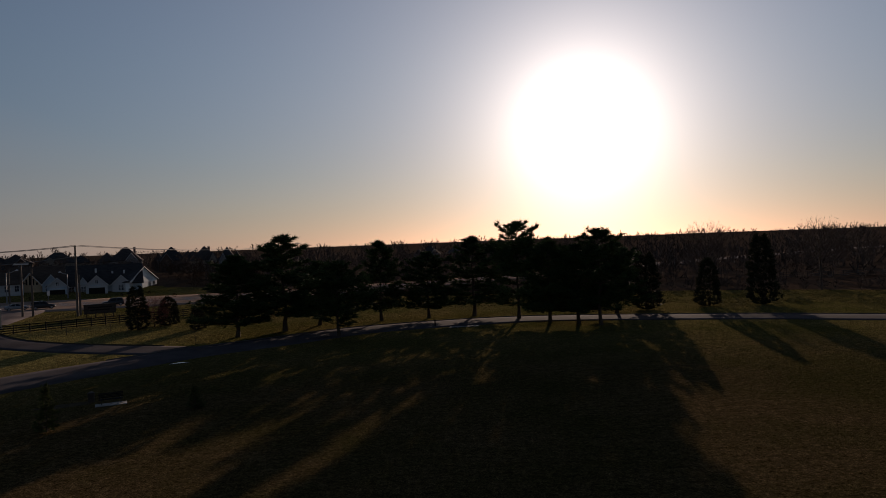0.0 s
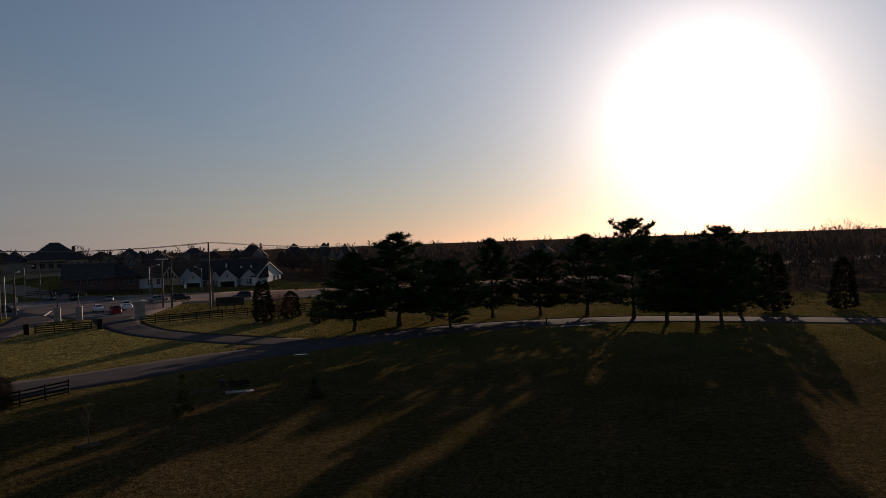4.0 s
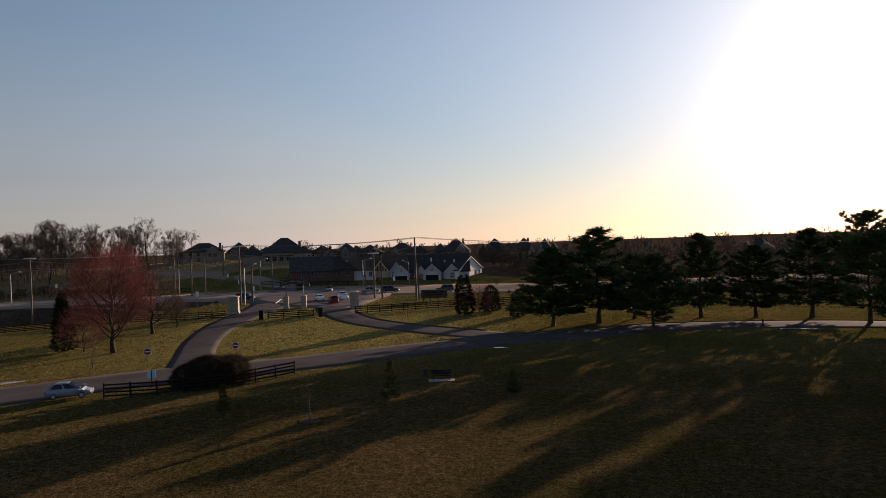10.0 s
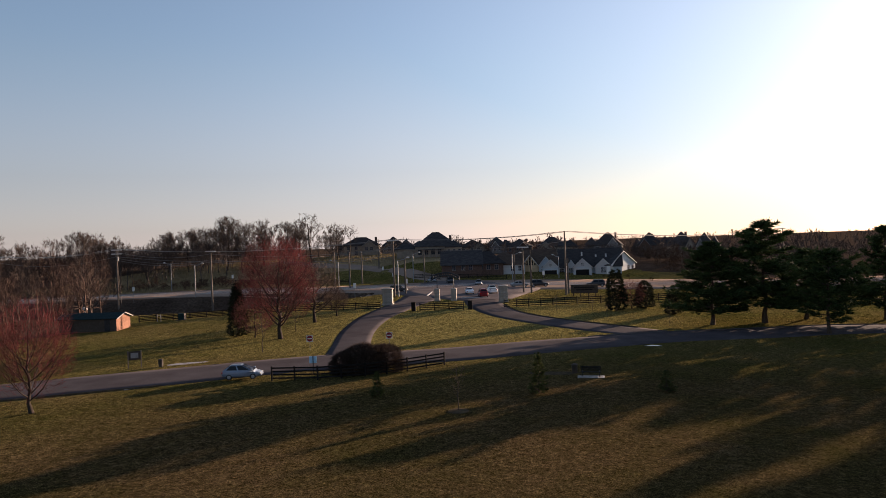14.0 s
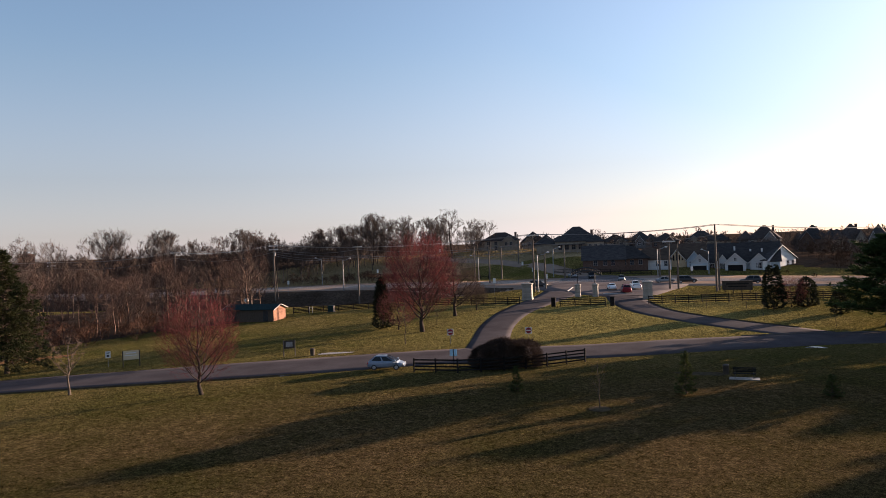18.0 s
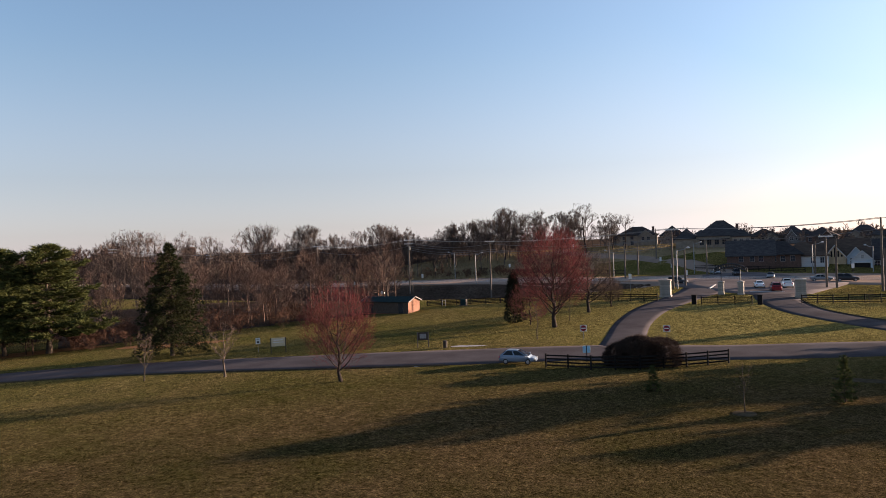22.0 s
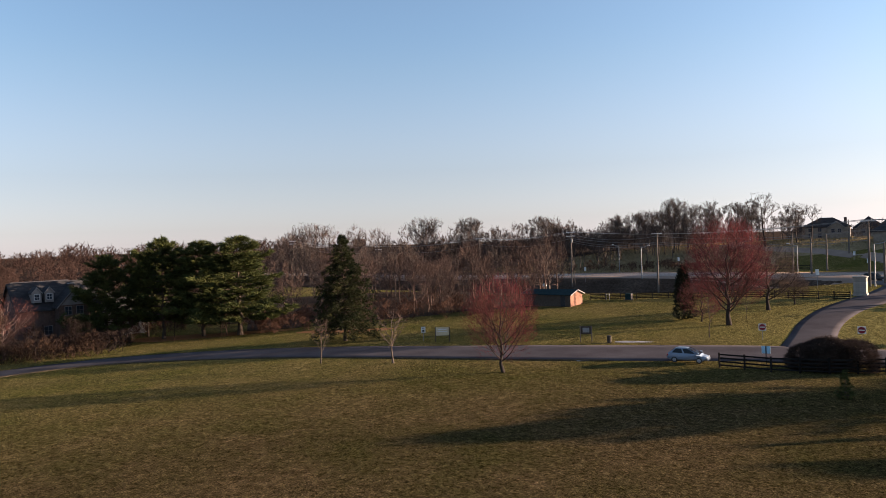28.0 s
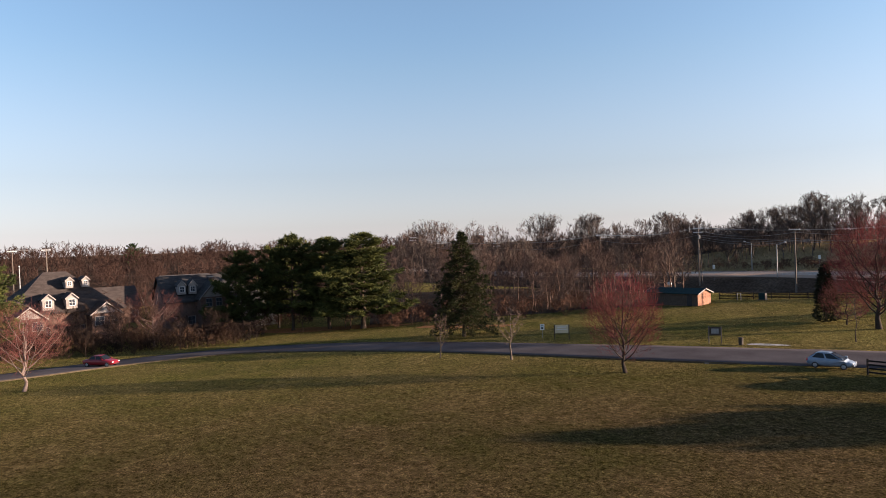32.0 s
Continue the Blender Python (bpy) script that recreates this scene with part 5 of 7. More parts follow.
for i, (x, y, h, w) in enumerate(((76.3, 163, 15.8, 0.95), (97.3, 151.4, 15.6, 0.95), (52, 210, 13.5, 1.0), (130, 185, 14, 1))):
    plant("bare_tree", DECID, x, y, "round-headed leafless tree on the skyline", "tree", "skyline trees", i * 40, h / 15, wide=w)
EVER = bushy(71, 8.0, 3.4, 620, 0.5, PINE_BARK, JUNIPER, taper=0.6, per=13)
plant("evergreen", EVER, -87.0, 73.2, "dark upright evergreen beside the red maple", "tree")
COLUMN = bushy(72, 6.9, 3.7, 700, 0.45, PINE_BARK, JUNIPER, taper=0.30, per=13)
plant("evergreen", COLUMN, -42.3, 119.2, "dark columnar evergreen by the entry fence", "tree", "entry evergreens")
plant("evergreen", COLUMN, -38.9, 124.7, "broad dark evergreen by the entry fence", "tree", "entry evergreens", 70, 0.68, wide=1.5)
plant("evergreen", COLUMN, -32.3, 118.5, "small dark evergreen near the drive", "tree", "entry evergreens", 120, 0.5, wide=1.5)
plant("evergreen", COLUMN, 57.0, 122.4, "dark evergreen beyond the park road", "tree", "roadside evergreens", 30, 1.2)
plant("evergreen", COLUMN, 66.5, 121.0, "dark tall evergreen beyond the park road", "tree", "roadside evergreens", 60, 1.75, wide=0.8)
plant("evergreen", COLUMN, 45.2, 121.6, "dark evergreen beside the pines", "tree", "roadside evergreens", 90, 1.4)
ROUND = bare_tree(69, 5.2, 5.4, 0.4, 14, 6, 4, 2, DARK_BARK, TWIG_ORANGE, 0.014, r_trunk=0.09, low=0.2, fan=1800, fan_length=0.6)
plant("bare_shrub", ROUND, -40.6, 122.4, "round leafless shrub between the evergreens", "shrub")
plant("bare_shrub", ROUND, -83.6, 73.6, "reddish leafless shrub beside the red maple", "shrub", turn=40, size=1.25)
BUSH = bushy(73, 3.7, 5.0, 1900, 0.62, BARK, SHRUB_LEAF, power=4.5, per=9, blade=0.042)
for i, (x, y, k, w) in enumerate(((-50.3, 57.0, 0.66, 1.1), (-49.0, 58.3, 0.80, 1.1), (-47.8, 59.8, 0.74, 1.15))):
    plant("bush", BUSH, x, y, "dense dark rounded bush growing behind the fence", "bush", "fence bushes", i * 83, k, wide=w)


# ---- fences ----
def fence(label, pts, h=1.4, boards=4, span=2.4, group="", material=None):
    material = material or BLACK_WOOD
    p = np.array(pts, float)
    seg = np.r_[0, np.cumsum(np.hypot(*np.diff(p, axis=0).T))]
    n = max(1, round(seg[-1] / span))
    s = np.linspace(0, seg[-1], n + 1)
    q = np.c_[np.interp(s, seg, p[:, 0]), np.interp(s, seg, p[:, 1])]
    x0, y0 = q[0]
    ob = thing("board_fence", x0, y0, 0, label, "fence", group)
    z0 = gz(x0, y0)
    post = box_mesh("post", material, -0.07, 0.07, -0.07, 0.07, -0.25, h + 0.08, bevel=0.012)
    plank = box_mesh("board", material, 0, 1, -0.022, 0.022, -0.075, 0.075)
    for i, (x, y) in enumerate(q):
        child("post", post, ob, loc=(x - x0, y - y0, gz(x, y) - z0))
        if i == n:
            break
        x1, y1 = q[i + 1]
        ln, a = math.hypot(x1 - x, y1 - y), math.degrees(math.atan2(y1 - y, x1 - x))
        dz = gz(x1, y1) - gz(x, y)
        nx, ny = -math.sin(radians(a)) * 0.092, math.cos(radians(a)) * 0.092
        for k in range(boards):
            zz = 0.24 + (h - 0.36) * k / (boards - 1)
            m = pose(x - x0 + nx, y - y0 + ny, gz(x, y) - z0 + zz, 0, -math.degrees(math.atan2(dz, ln)), a) @ Matrix.Diagonal((ln - 0.01, 1, 1, 1))
            child("board", plank, ob, m=m)
    return ob


fence("black four-board wooden fence along the park road", [(-55.4, 50.8), (-51.0, 53.0), (-47.3, 56.6), (-44.9, 61.1), (-43.3, 65.3)], 1.42)
fence("black four-board wooden fence beside the stone gate", [(-83.9, 105.0), (-89.5, 102.0), (-95.5, 99.5), (-103, 95)], 1.4, group="gate fences")
fence("black four-board wooden fence between the two gate drives", [(-75.0, 105.6), (-68.2, 110.0)], 1.35, group="gate fences")
fence("black four-board wooden fence beside the entry drive", [(-62.4, 115.1), (-55.5, 121.5), (-47.1, 129.0), (-41.5, 134.0), (-36.5, 139.5)], 1.45, group="gate fences")
fence("black wooden fence along the park road verge", [(-103, 95), (-114, 85.5), (-121, 78.5)], 1.2, group="far fences", span=3)
fence("dark wooden fence along the hill road", [(-150, 172), (-170, 168), (-200, 162)], 1.3, 3, 3.0, "far fences")
fence("dark wooden fence in front of the new houses", [(-134, 186), (-118, 190), (-104, 194)], 1.3, 3, 3.0, "far fences")
fence("pale board fence in the far field", [(98, 185), (125, 181), (150, 172)], 1.4, 3, 3.2, "far fences", POLE_WOOD)


# ---- stone gate ----
def pillar(x, y, w, h, turn, label):
    ob = thing("gate_pillar", x, y, turn, label, "gate pillar", "stone gate pillars")
    r = w / 2
    part("plinth", boxed(-r * 1.12, r * 1.12, -r * 1.12, r * 1.12, -0.2, 0.35, bevel=0.03), LIMESTONE, ob)
    n = max(3, round((h - 0.75) / 0.36))
    course = box_mesh("stone", LIMESTONE, -r, r, -r, r, 0, (h - 0.75) / n - 0.012, bevel=0.025)
    for i in range(n):
        k = 1.0 - 0.012 * (i % 2)
        child("stone", course, ob, m=pose(0, 0, 0.35 + i * (h - 0.75) / n) @ Matrix.Diagonal((k, k, 1, 1)))
    part("band", boxed(-r * 1.07, r * 1.07, -r * 1.07, r * 1.07, h - 0.40, h - 0.28, bevel=0.02), LIMESTONE, ob)
    bm = boxed(-r * 1.16, r * 1.16, -r * 1.16, r * 1.16, h - 0.28, h - 0.14, bevel=0.02)
    top = [bm.verts.new(p) for p in ((-r * 1.1, -r * 1.1, h - 0.14), (r * 1.1, -r * 1.1, h - 0.14), (r * 1.1, r * 1.1, h - 0.14), (-r * 1.1, r * 1.1, h - 0.14), (0, 0, h + 0.06))]
    for k in range(4):
        bm.faces.new((top[k], top[(k + 1) % 4], top[4]))
    part("cap", bm, LIMESTONE, ob)
    return ob


pillar(-87.2, 111.7, 1.95, 3.45, 30, "large square limestone pillar beside the exit drive")
pillar(-66.6, 122.6, 1.75, 3.45, 30, "large square limestone pillar beside the entry drive")
pillar(-81.2, 120.7, 1.05, 2.65, 25, "slim limestone pillar carrying the iron arch")
pillar(-78.0, 122.2, 1.05, 2.65, 25, "slim limestone pillar carrying the iron arch")
for x, y in ((-76.1, 105.1), (-67.2, 110.7)):
    ob = thing("fence_end_post", x, y, 30, "thick dark timber post at the fence end", "post", "fence end posts")
    part("post", boxed(-0.38, 0.38, -0.38, 0.38, -0.2, 1.55, bevel=0.03), BLACK_WOOD, ob)
    part("cap", boxed(-0.45, 0.45, -0.45, 0.45, 1.55, 1.66, bevel=0.03), BLACK_WOOD, ob)
arch = thing("gate_arch", -79.6, 121.45, 25, "black iron entrance arch with a lettered band", "gate arch")
for sx in (-1, 1):
    part("post", tubed([(sx * 1.72, 0, 2.6), (sx * 1.72, 0, 4.75)], 0.08), DARK_METAL, arch)
bowed = lambda r0, t: (3.0 * t, 0, 4.35 + 0.95 * (1 - t * t) + r0)
for r0 in (0.0, 0.62):
    part("rail", tubed([bowed(r0, t / 10) for t in range(-10, 11)], 0.13), DARK_METAL, arch)
for t in (-1.0, 1.0):
    a, b = bowed(0, t), bowed(0.62, t)
    part("end_bar", tubed([a, b], 0.05), DARK_METAL, arch)
for i in range(12):
    t = (i - 5.5) / 6.4
    a = bowed(0.31, t)
    part("letter_bar", boxed(a[0] - 0.15, a[0] + 0.15, -0.04, 0.04, a[2] - 0.26, a[2] + 0.26), DARK_METAL, arch)


# ---- signs and small furniture ----
def post_sign(x, y, turn, top, w, h, material, label, post_material=None, name="road_sign", group=""):
    ob = thing(name, x, y, turn, label, "sign", group)
    part("post", boxed(-0.03, 0.03, -0.02, 0.04, -0.2, top - 0.05), post_material or GALV, ob)
    part("panel", boxed(-w / 2, w / 2, -0.04, -0.022, top - h, top, bevel=0.006), material, ob)
    return ob


def facing(x, y):
    return math.degrees(math.atan2(-x, y)) + 0.0


for x, y, top in ((-66.3, 67.7, 2.05), (-58.2, 74.5, 1.95)):
    s = post_sign(x, y, facing(x, y), top, 0.86, 0.86, SIGN_WHITE, "white square sign with a red disc and white bar", group="no entry signs")
    bm = bmesh.new()
    bmesh.ops.create_cone(bm, cap_ends=True, segments=32, radius1=0.39, radius2=0.39, depth=0.012, matrix=pose(0, -0.05, top - 0.43, 90, 0, 0))
    part("disc", bm, SIGN_RED, s, "red disc")
    part("bar", boxed(-0.31, 0.31, -0.068, -0.058, top - 0.49, top - 0.37), SIGN_WHITE, s, "white bar")
s = post_sign(-53.8, 55.3, facing(-53.8, 55.3), 1.95, 0.8, 0.75, SIGN_BLUE, "pale blue two-panel sign on a dark post by the fence", DARK_METAL)
part("centre_post", boxed(-0.05, 0.05, -0.075, -0.045, 0.2, 2.0), DARK_METAL, s)
s = post_sign(-94.6, 33.2, facing(-94.6, 33.2), 2.0, 0.62, 0.85, SIGN_WHITE, "white speed limit sign on a thin post")
for zz, w, h in ((1.82, 0.4, 0.06), (1.72, 0.32, 0.06), (1.42, 0.3, 0.26)):
    part("lettering", boxed(-w / 2, w / 2, -0.05, -0.043, zz - h / 2, zz + h / 2), DARK_METAL, s)


def two_post_board(x, y, w, top, h, material, label, frame_material, bars):
    ob = thing("notice_board", x, y, facing(x, y), label, "notice board")
    for sx in (-1, 1):
        part("post", boxed(sx * w / 2 - 0.06, sx * w / 2 + 0.06, -0.06, 0.06, -0.2, top + 0.05, bevel=0.01), frame_material, ob)
    part("panel", boxed(-w / 2 + 0.065, w / 2 - 0.065, -0.05, 0.0, top - h, top, bevel=0.008), material, ob)
    for zz, bw, bh, bmat in bars:
        part("lettering", boxed(-bw / 2, bw / 2, -0.062, -0.054, top - zz - bh / 2, top - zz + bh / 2), bmat, ob)
    return ob


two_post_board(-91.4, 34.9, 1.95, 2.05, 1.15, SIGN_TAN, "pale tan notice board on two brown posts", SIGN_DARK, ((0.3, 1.2, 0.1, SIGN_WHITE), (0.6, 1.4, 0.08, SIGN_WHITE)))
two_post_board(-78.2, 49.9, 1.45, 2.05, 1.05, SIGN_DARK, "dark brown framed notice board on two posts", POLE_WOOD, ((0.5, 0.85, 0.62, GALV),))
esign = thing("entrance_sign", -56.3, 139.5, 24, "large dark entrance sign board on short legs", "sign board")
for sx in (-2.3, -0.8, 0.8, 2.3):
    part("leg", boxed(sx - 0.09, sx + 0.09, -0.09, 0.09, -0.2, 0.8), SIGN_DARK, esign)
part("board", boxed(-2.8, 2.8, -0.12, 0.12, 0.72, 2.45, bevel=0.03), SIGN_DARK, esign)
part("cap_rail", boxed(-2.9, 2.9, -0.17, 0.17, 2.45, 2.56, bevel=0.02), SIGN_DARK, esign)
for zz, w in ((1.95, 4.2), (1.45, 3.4)):
    part("lettering", boxed(-w / 2, w / 2, -0.135, -0.123, zz - 0.11, zz + 0.11), BLACK_WOOD, esign)


def litter_bin(x, y, label):
    ob = thing("litter_bin", x, y, 0, label, "bin", "litter bins")
    part("body", tubed([(0, 0, 0), (0, 0, 0.05), (0, 0, 0.8)], [0.25, 0.27, 0.29], 14), SIGN_DARK, ob)
    part("lid", tubed([(0, 0, 0.8), (0, 0, 0.86), (0, 0, 0.95)], [0.31, 0.31, 0.16], 14), SIGN_DARK, ob)


litter_bin(-75.8, 51.8, "dark round litter bin on the verge")
litter_bin(-28.2, 66.5, "dark round litter bin near the bench")
bench = thing("park_bench", -25.9, 65.1, facing(-25.9, 65.1), "dark slatted park bench on a concrete slab", "bench")
for sx in (-0.8, 0.8):
    part("leg", prism(bmesh.new(), [(sx - 0.03, 0.1), (sx + 0.03, 0.1), (sx + 0.03, 0.62), (sx - 0.03, 0.62)], -0.3, 0.28), DARK_METAL, bench)
    part("back_support", tubed([(sx, 0.26, 0.45), (sx, 0.42, 1.0)], 0.03, 6), DARK_METAL, bench)
for k in range(4):
    part("seat_slat", boxed(-1.0, 1.0, -0.28 + k * 0.14, -0.17 + k * 0.14, 0.5, 0.54), BLACK_WOOD, bench)
for k in range(4):
    part("back_slat", boxed(-1.0, 1.0, 0.27 + k * 0.035, 0.30 + k * 0.035, 0.6 + k * 0.11, 0.69 + k * 0.11), BLACK_WOOD, bench)
slab = thing("bench_slab", -25.9, 65.1, facing(-25.9, 65.1), "pale concrete slab under the park bench", "slab")
part("slab", boxed(-1.3, 1.3, -0.5, 0.6, -0.05, 0.05, bevel=0.01), CONCRETE, slab)
# flat uneven-edged patch in concrete colour on the verge
patch("gravel_patch", -74.6, 54.5, 2.4, 0.75, 50, 0.03, CONCRETE, "pale flat patch on the verge", "gravel", 8)
mulch = patch("mulch_bed", -30.0, 65.6, 2.6, 0.9, facing(-30, 65.6), 0.05, SOIL, "dark mulch bed near the bench", "mulch bed", 9)
for x, y, w, d, t in ((-66.2, 42.2, 2.2, 0.5, 57), (-25.6, 90.6, 2.0, 0.6, 32), (-28.2, 99.2, 1.7, 0.6, 32), (11.0, 109.0, 4.5, 0.9, 5)):
    ob = thing("drain_slab", x, y, t, "pale concrete drain cover at the road edge", "drain cover", "drain covers")
    part("cover", boxed(-w / 2, w / 2, -d / 2, d / 2, -0.1, 0.05, bevel=0.015), CONCRETE, ob)
    part("slot", boxed(-w * 0.3, w * 0.3, -d / 2 - 0.012, -d / 2 + 0.05, 0.0, 0.05), DARK_METAL, ob)
ob = thing("marker_post", 6.5, 111.0, 0, "short dark wooden marker post beside the road", "post")
part("post", boxed(-0.09, 0.09, -0.09, 0.09, -0.2, 1.05, bevel=0.02), BLACK_WOOD, ob)
part("cap", boxed(-0.11, 0.11, -0.11, 0.11, 1.05, 1.11, bevel=0.02), BLACK_WOOD, ob)
ubox = thing("utility_cabinet", -114.3, 83.0, 29, "pale grey utility cabinet on a pad", "utility box")
part("cabinet", boxed(-0.6, 0.6, -0.4, 0.4, 0.1, 1.3, bevel=0.03), GREEN_METAL, ubox)
part("side_panel", boxed(0.602, 0.63, -0.38, 0.38, 0.15, 1.25), KERB, ubox)
part("pad", boxed(-0.8, 0.8, -0.6, 0.6, -0.2, 0.1), KERB, ubox)
ob = thing("pipe_frame", -117.3, 80.2, 29, "pair of grey pipe posts joined by a bar", "pipe frame")
for sx in (-0.35, 0.35):
    part("pipe", tubed([(sx, 0, -0.2), (sx, 0, 1.35)], 0.06), GALV, ob)
part("bar", tubed([(-0.35, 0, 1.2), (0.35, 0, 1.2)], 0.04), GALV, ob)
for x, y, t in ((-182.3, 116.9, 3.3), (-183.6, 153.2, 3.6), (-103, 120, 2.6), (-104, 141, 2.2), (-131, 171, 2.2), (-205, 105, 2.3), (-87, 185, 2.0), (-196, 196, 1.6), (-150, 190, 1.4)):
    post_sign(x, y, facing(x, y), t + 1.2, 0.62, 1.15, SIGN_WHITE, "white road sign on a thin steel post", group="roadside signs")


ob = thing("mulch_bed", -30.5, 47.8, 0, "low round bed of dark mulch under a sapling", "mulch bed")
part("mulch", tubed([(0, 0, -0.1), (0, 0, 0.05), (0, 0, 0.10)], [0.95, 0.85, 0.25], 16), SOIL, ob)


# ---- poles, lamps and cables ----
def utility_pole(x, y, h, arms=1, turn=0.0, label="weathered wooden utility pole with a crossarm", gear=False):
    ob = thing("utility_pole", x, y, turn, label, "utility pole", "utility poles")
    part("pole", tubed([(0, 0, -0.4), (0, 0, h * 0.5), (0, 0, h)], [0.24, 0.205, 0.15], 8), POLE_WOOD, ob)
    for k in range(arms):
        z = h - 0.35 - 1.1 * k
        # crossarm in white trim colour, which holds the sunlight on it
        part("crossarm", boxed(-1.35, 1.35, -0.31, -0.15, z - 0.13, z + 0.13), WHITE_TRIM, ob, "crossarm coloured pale as if sunlit")
        for sx in (-1.1, -0.5, 0.5, 1.1):
            part("insulator", tubed([(sx, -0.21, z + 0.13), (sx, -0.21, z + 0.21), (sx, -0.21, z + 0.32)], [0.035, 0.06, 0.03], 6), GALV, ob)
        for sx in (-1, 1):
            part("brace", tubed([(sx * 0.75, -0.21, z - 0.09), (sx * 0.05, -0.21, z - 0.68)], 0.02, 4), GALV, ob)
    if gear:
        part("transformer", tubed([(0.3, -0.25, h - 3.4), (0.3, -0.25, h - 3.35), (0.3, -0.25, h - 2.4), (0.3, -0.25, h - 2.3)], [0.18, 0.25, 0.25, 0.12], 10), GALV, ob)
        part("guy_pole", tubed([(0.9, 0.2, -0.3), (0.15, 0, h * 0.72)], [0.1, 0.08], 6), POLE_WOOD, ob)
    return (x, y, gz(x, y) + h)


def street_lamp(x, y, h, turn, reach=2.2):
    ob = thing("street_lamp", x, y, turn, "grey steel street lamp with a curved arm", "street lamp", "street lamps")
    pts = [(0, 0, -0.2), (0, 0, h * 0.6), (0, 0, h - 0.9)] + [(reach * math.sin(a * 0.3), 0, h - 0.9 + 0.8 * (1 - math.cos(a * 0.3 * 1.05))) for a in range(1, 5)]
    part("mast", tubed(pts, [0.15, 0.13, 0.115, 0.10, 0.095, 0.09, 0.085], 8), GALV, ob)
    a, b = pts[-2], pts[-1]
    # head whiter than the steel mast: its sunlit brightness is put into the colour
    part("lamp_head", tubed([b, (b[0] + 0.35, 0, b[2] + 0.06), (b[0] + 0.75, 0, b[2] + 0.02)], [0.09, 0.22, 0.15], 8), WHITE_TRIM, ob, "pale lamp head")


def cable(pts, sag, label="thin black overhead cable strung between poles", r=0.05):
    n = 14
    line = []
    for p, q in zip(pts, pts[1:]):
        for i in range(n + (q is pts[-1])):
            t = i / n
            line.append(tuple(p[k] * (1 - t) + q[k] * t - (4 * sag * t * (1 - t) if k == 2 else 0) for k in range(3)))
    bm = tubed(line, r, 4)
    me = bpy.data.meshes.new("overhead_cable")
    bm.to_mesh(me)
    bm.free()
    me.materials.append(WIRE)
    tagged(new("overhead_cable", me), label, "cable", "overhead cables")


tA = utility_pole(-184.5, 113.6, 16.8, 2, 55, gear=True)
tB = utility_pole(-157.2, 124.0, 16.5, 1, 45)
tC = utility_pole(-266, 76, 14.8, 2, 65)
tD = utility_pole(-286, 45.8, 16.3, 2, 75)
tE = utility_pole(-240, 108, 14.3, 1, 60)
tI = utility_pole(-98.5, 128.8, 13.4, 1, 40)
utility_pole(-73.7, 145.7, 10.9, 1, 35, "plain grey wooden utility pole at the junction")
utility_pole(-72.1, 146.5, 10.0, 0, 0, "plain wooden pole beside the junction")
tP = utility_pole(-61.9, 142.9, 14.0, 0, 30, "tall wooden utility pole by the entrance sign")
utility_pole(-62.9, 146.5, 8.0, 0, 0, "short wooden stub pole beside the tall pole")
utility_pole(-101.3, 136.9, 8.8, 0, 0, "plain grey traffic signal pole")
utility_pole(-121.2, 173.7, 8.9, 0, 0, "plain grey pole at the junction")
utility_pole(-97.5, 187.0, 9.0, 0, 0, "plain grey pole near the new houses")
tF = utility_pole(-42.2, 327.3, 12.9, 1, 20)
tW = utility_pole(-244.1, -89.5, 15.5, 1, 100)
tX = utility_pole(-247.2, -80.6, 15.7, 1, 100)
for k, (d, a) in enumerate(((205, 41.0), (215, 42.2), (222, 40.0), (250, 38.6), (240, 37.4))):
    x, y = -math.sin(radians(a)) * d, math.cos(radians(a)) * d
    utility_pole(x, y, 10.5, 0, 0, "plain wooden pole beside the hill road")
for x, y, h, t in ((-205.8, 146.0, 9.9, 200), (-168.6, 127.3, 9.9, 20), (-146.1, 162.9, 8.3, 200), (-97.6, 129.1, 9.3, 40), (-129.1, 178.9, 9.7, 0), (-98.6, 187.8, 8.9, 20), (-90.1, 202.8, 7.6, 160), (-216.5, -77.7, 12, 200), (-204.5, -66.3, 10.5, 20)):
    street_lamp(x, y, h, t)


def shifted(p, dx, dz):
    return (p[0] + dx * 0.6, p[1] + dx * 0.8, p[2] + dz)


for dx, dz, sag in ((-1.0, -0.1, 1.2), (1.0, -0.1, 1.3), (0, -2.2, 1.8)):
    cable([shifted(q, dx, dz) for q in (tD, tC, tE, tA)], sag)
    cable([shifted(q, dx, dz) for q in (tA, tI)], sag + 0.4)
    cable([shifted(q, dx, dz) for q in (tI, tP)], sag * 0.6)
for dx, dz in ((0, -1.0), (0, -2.6), (0, -3.2)):
    cable([shifted(tA, dx, dz), shifted(tB, dx, dz), shifted(tI, dx, dz - 1.0)], 1.3)
for dx, dz in ((-1.0, 0), (1.0, 0)):
    cable([shifted(tP, dx, dz), shifted(tF, dx, dz)], 2.0)
cable([tW, tX], 0.2)


# ---- vehicles ----
WHEELS = {}


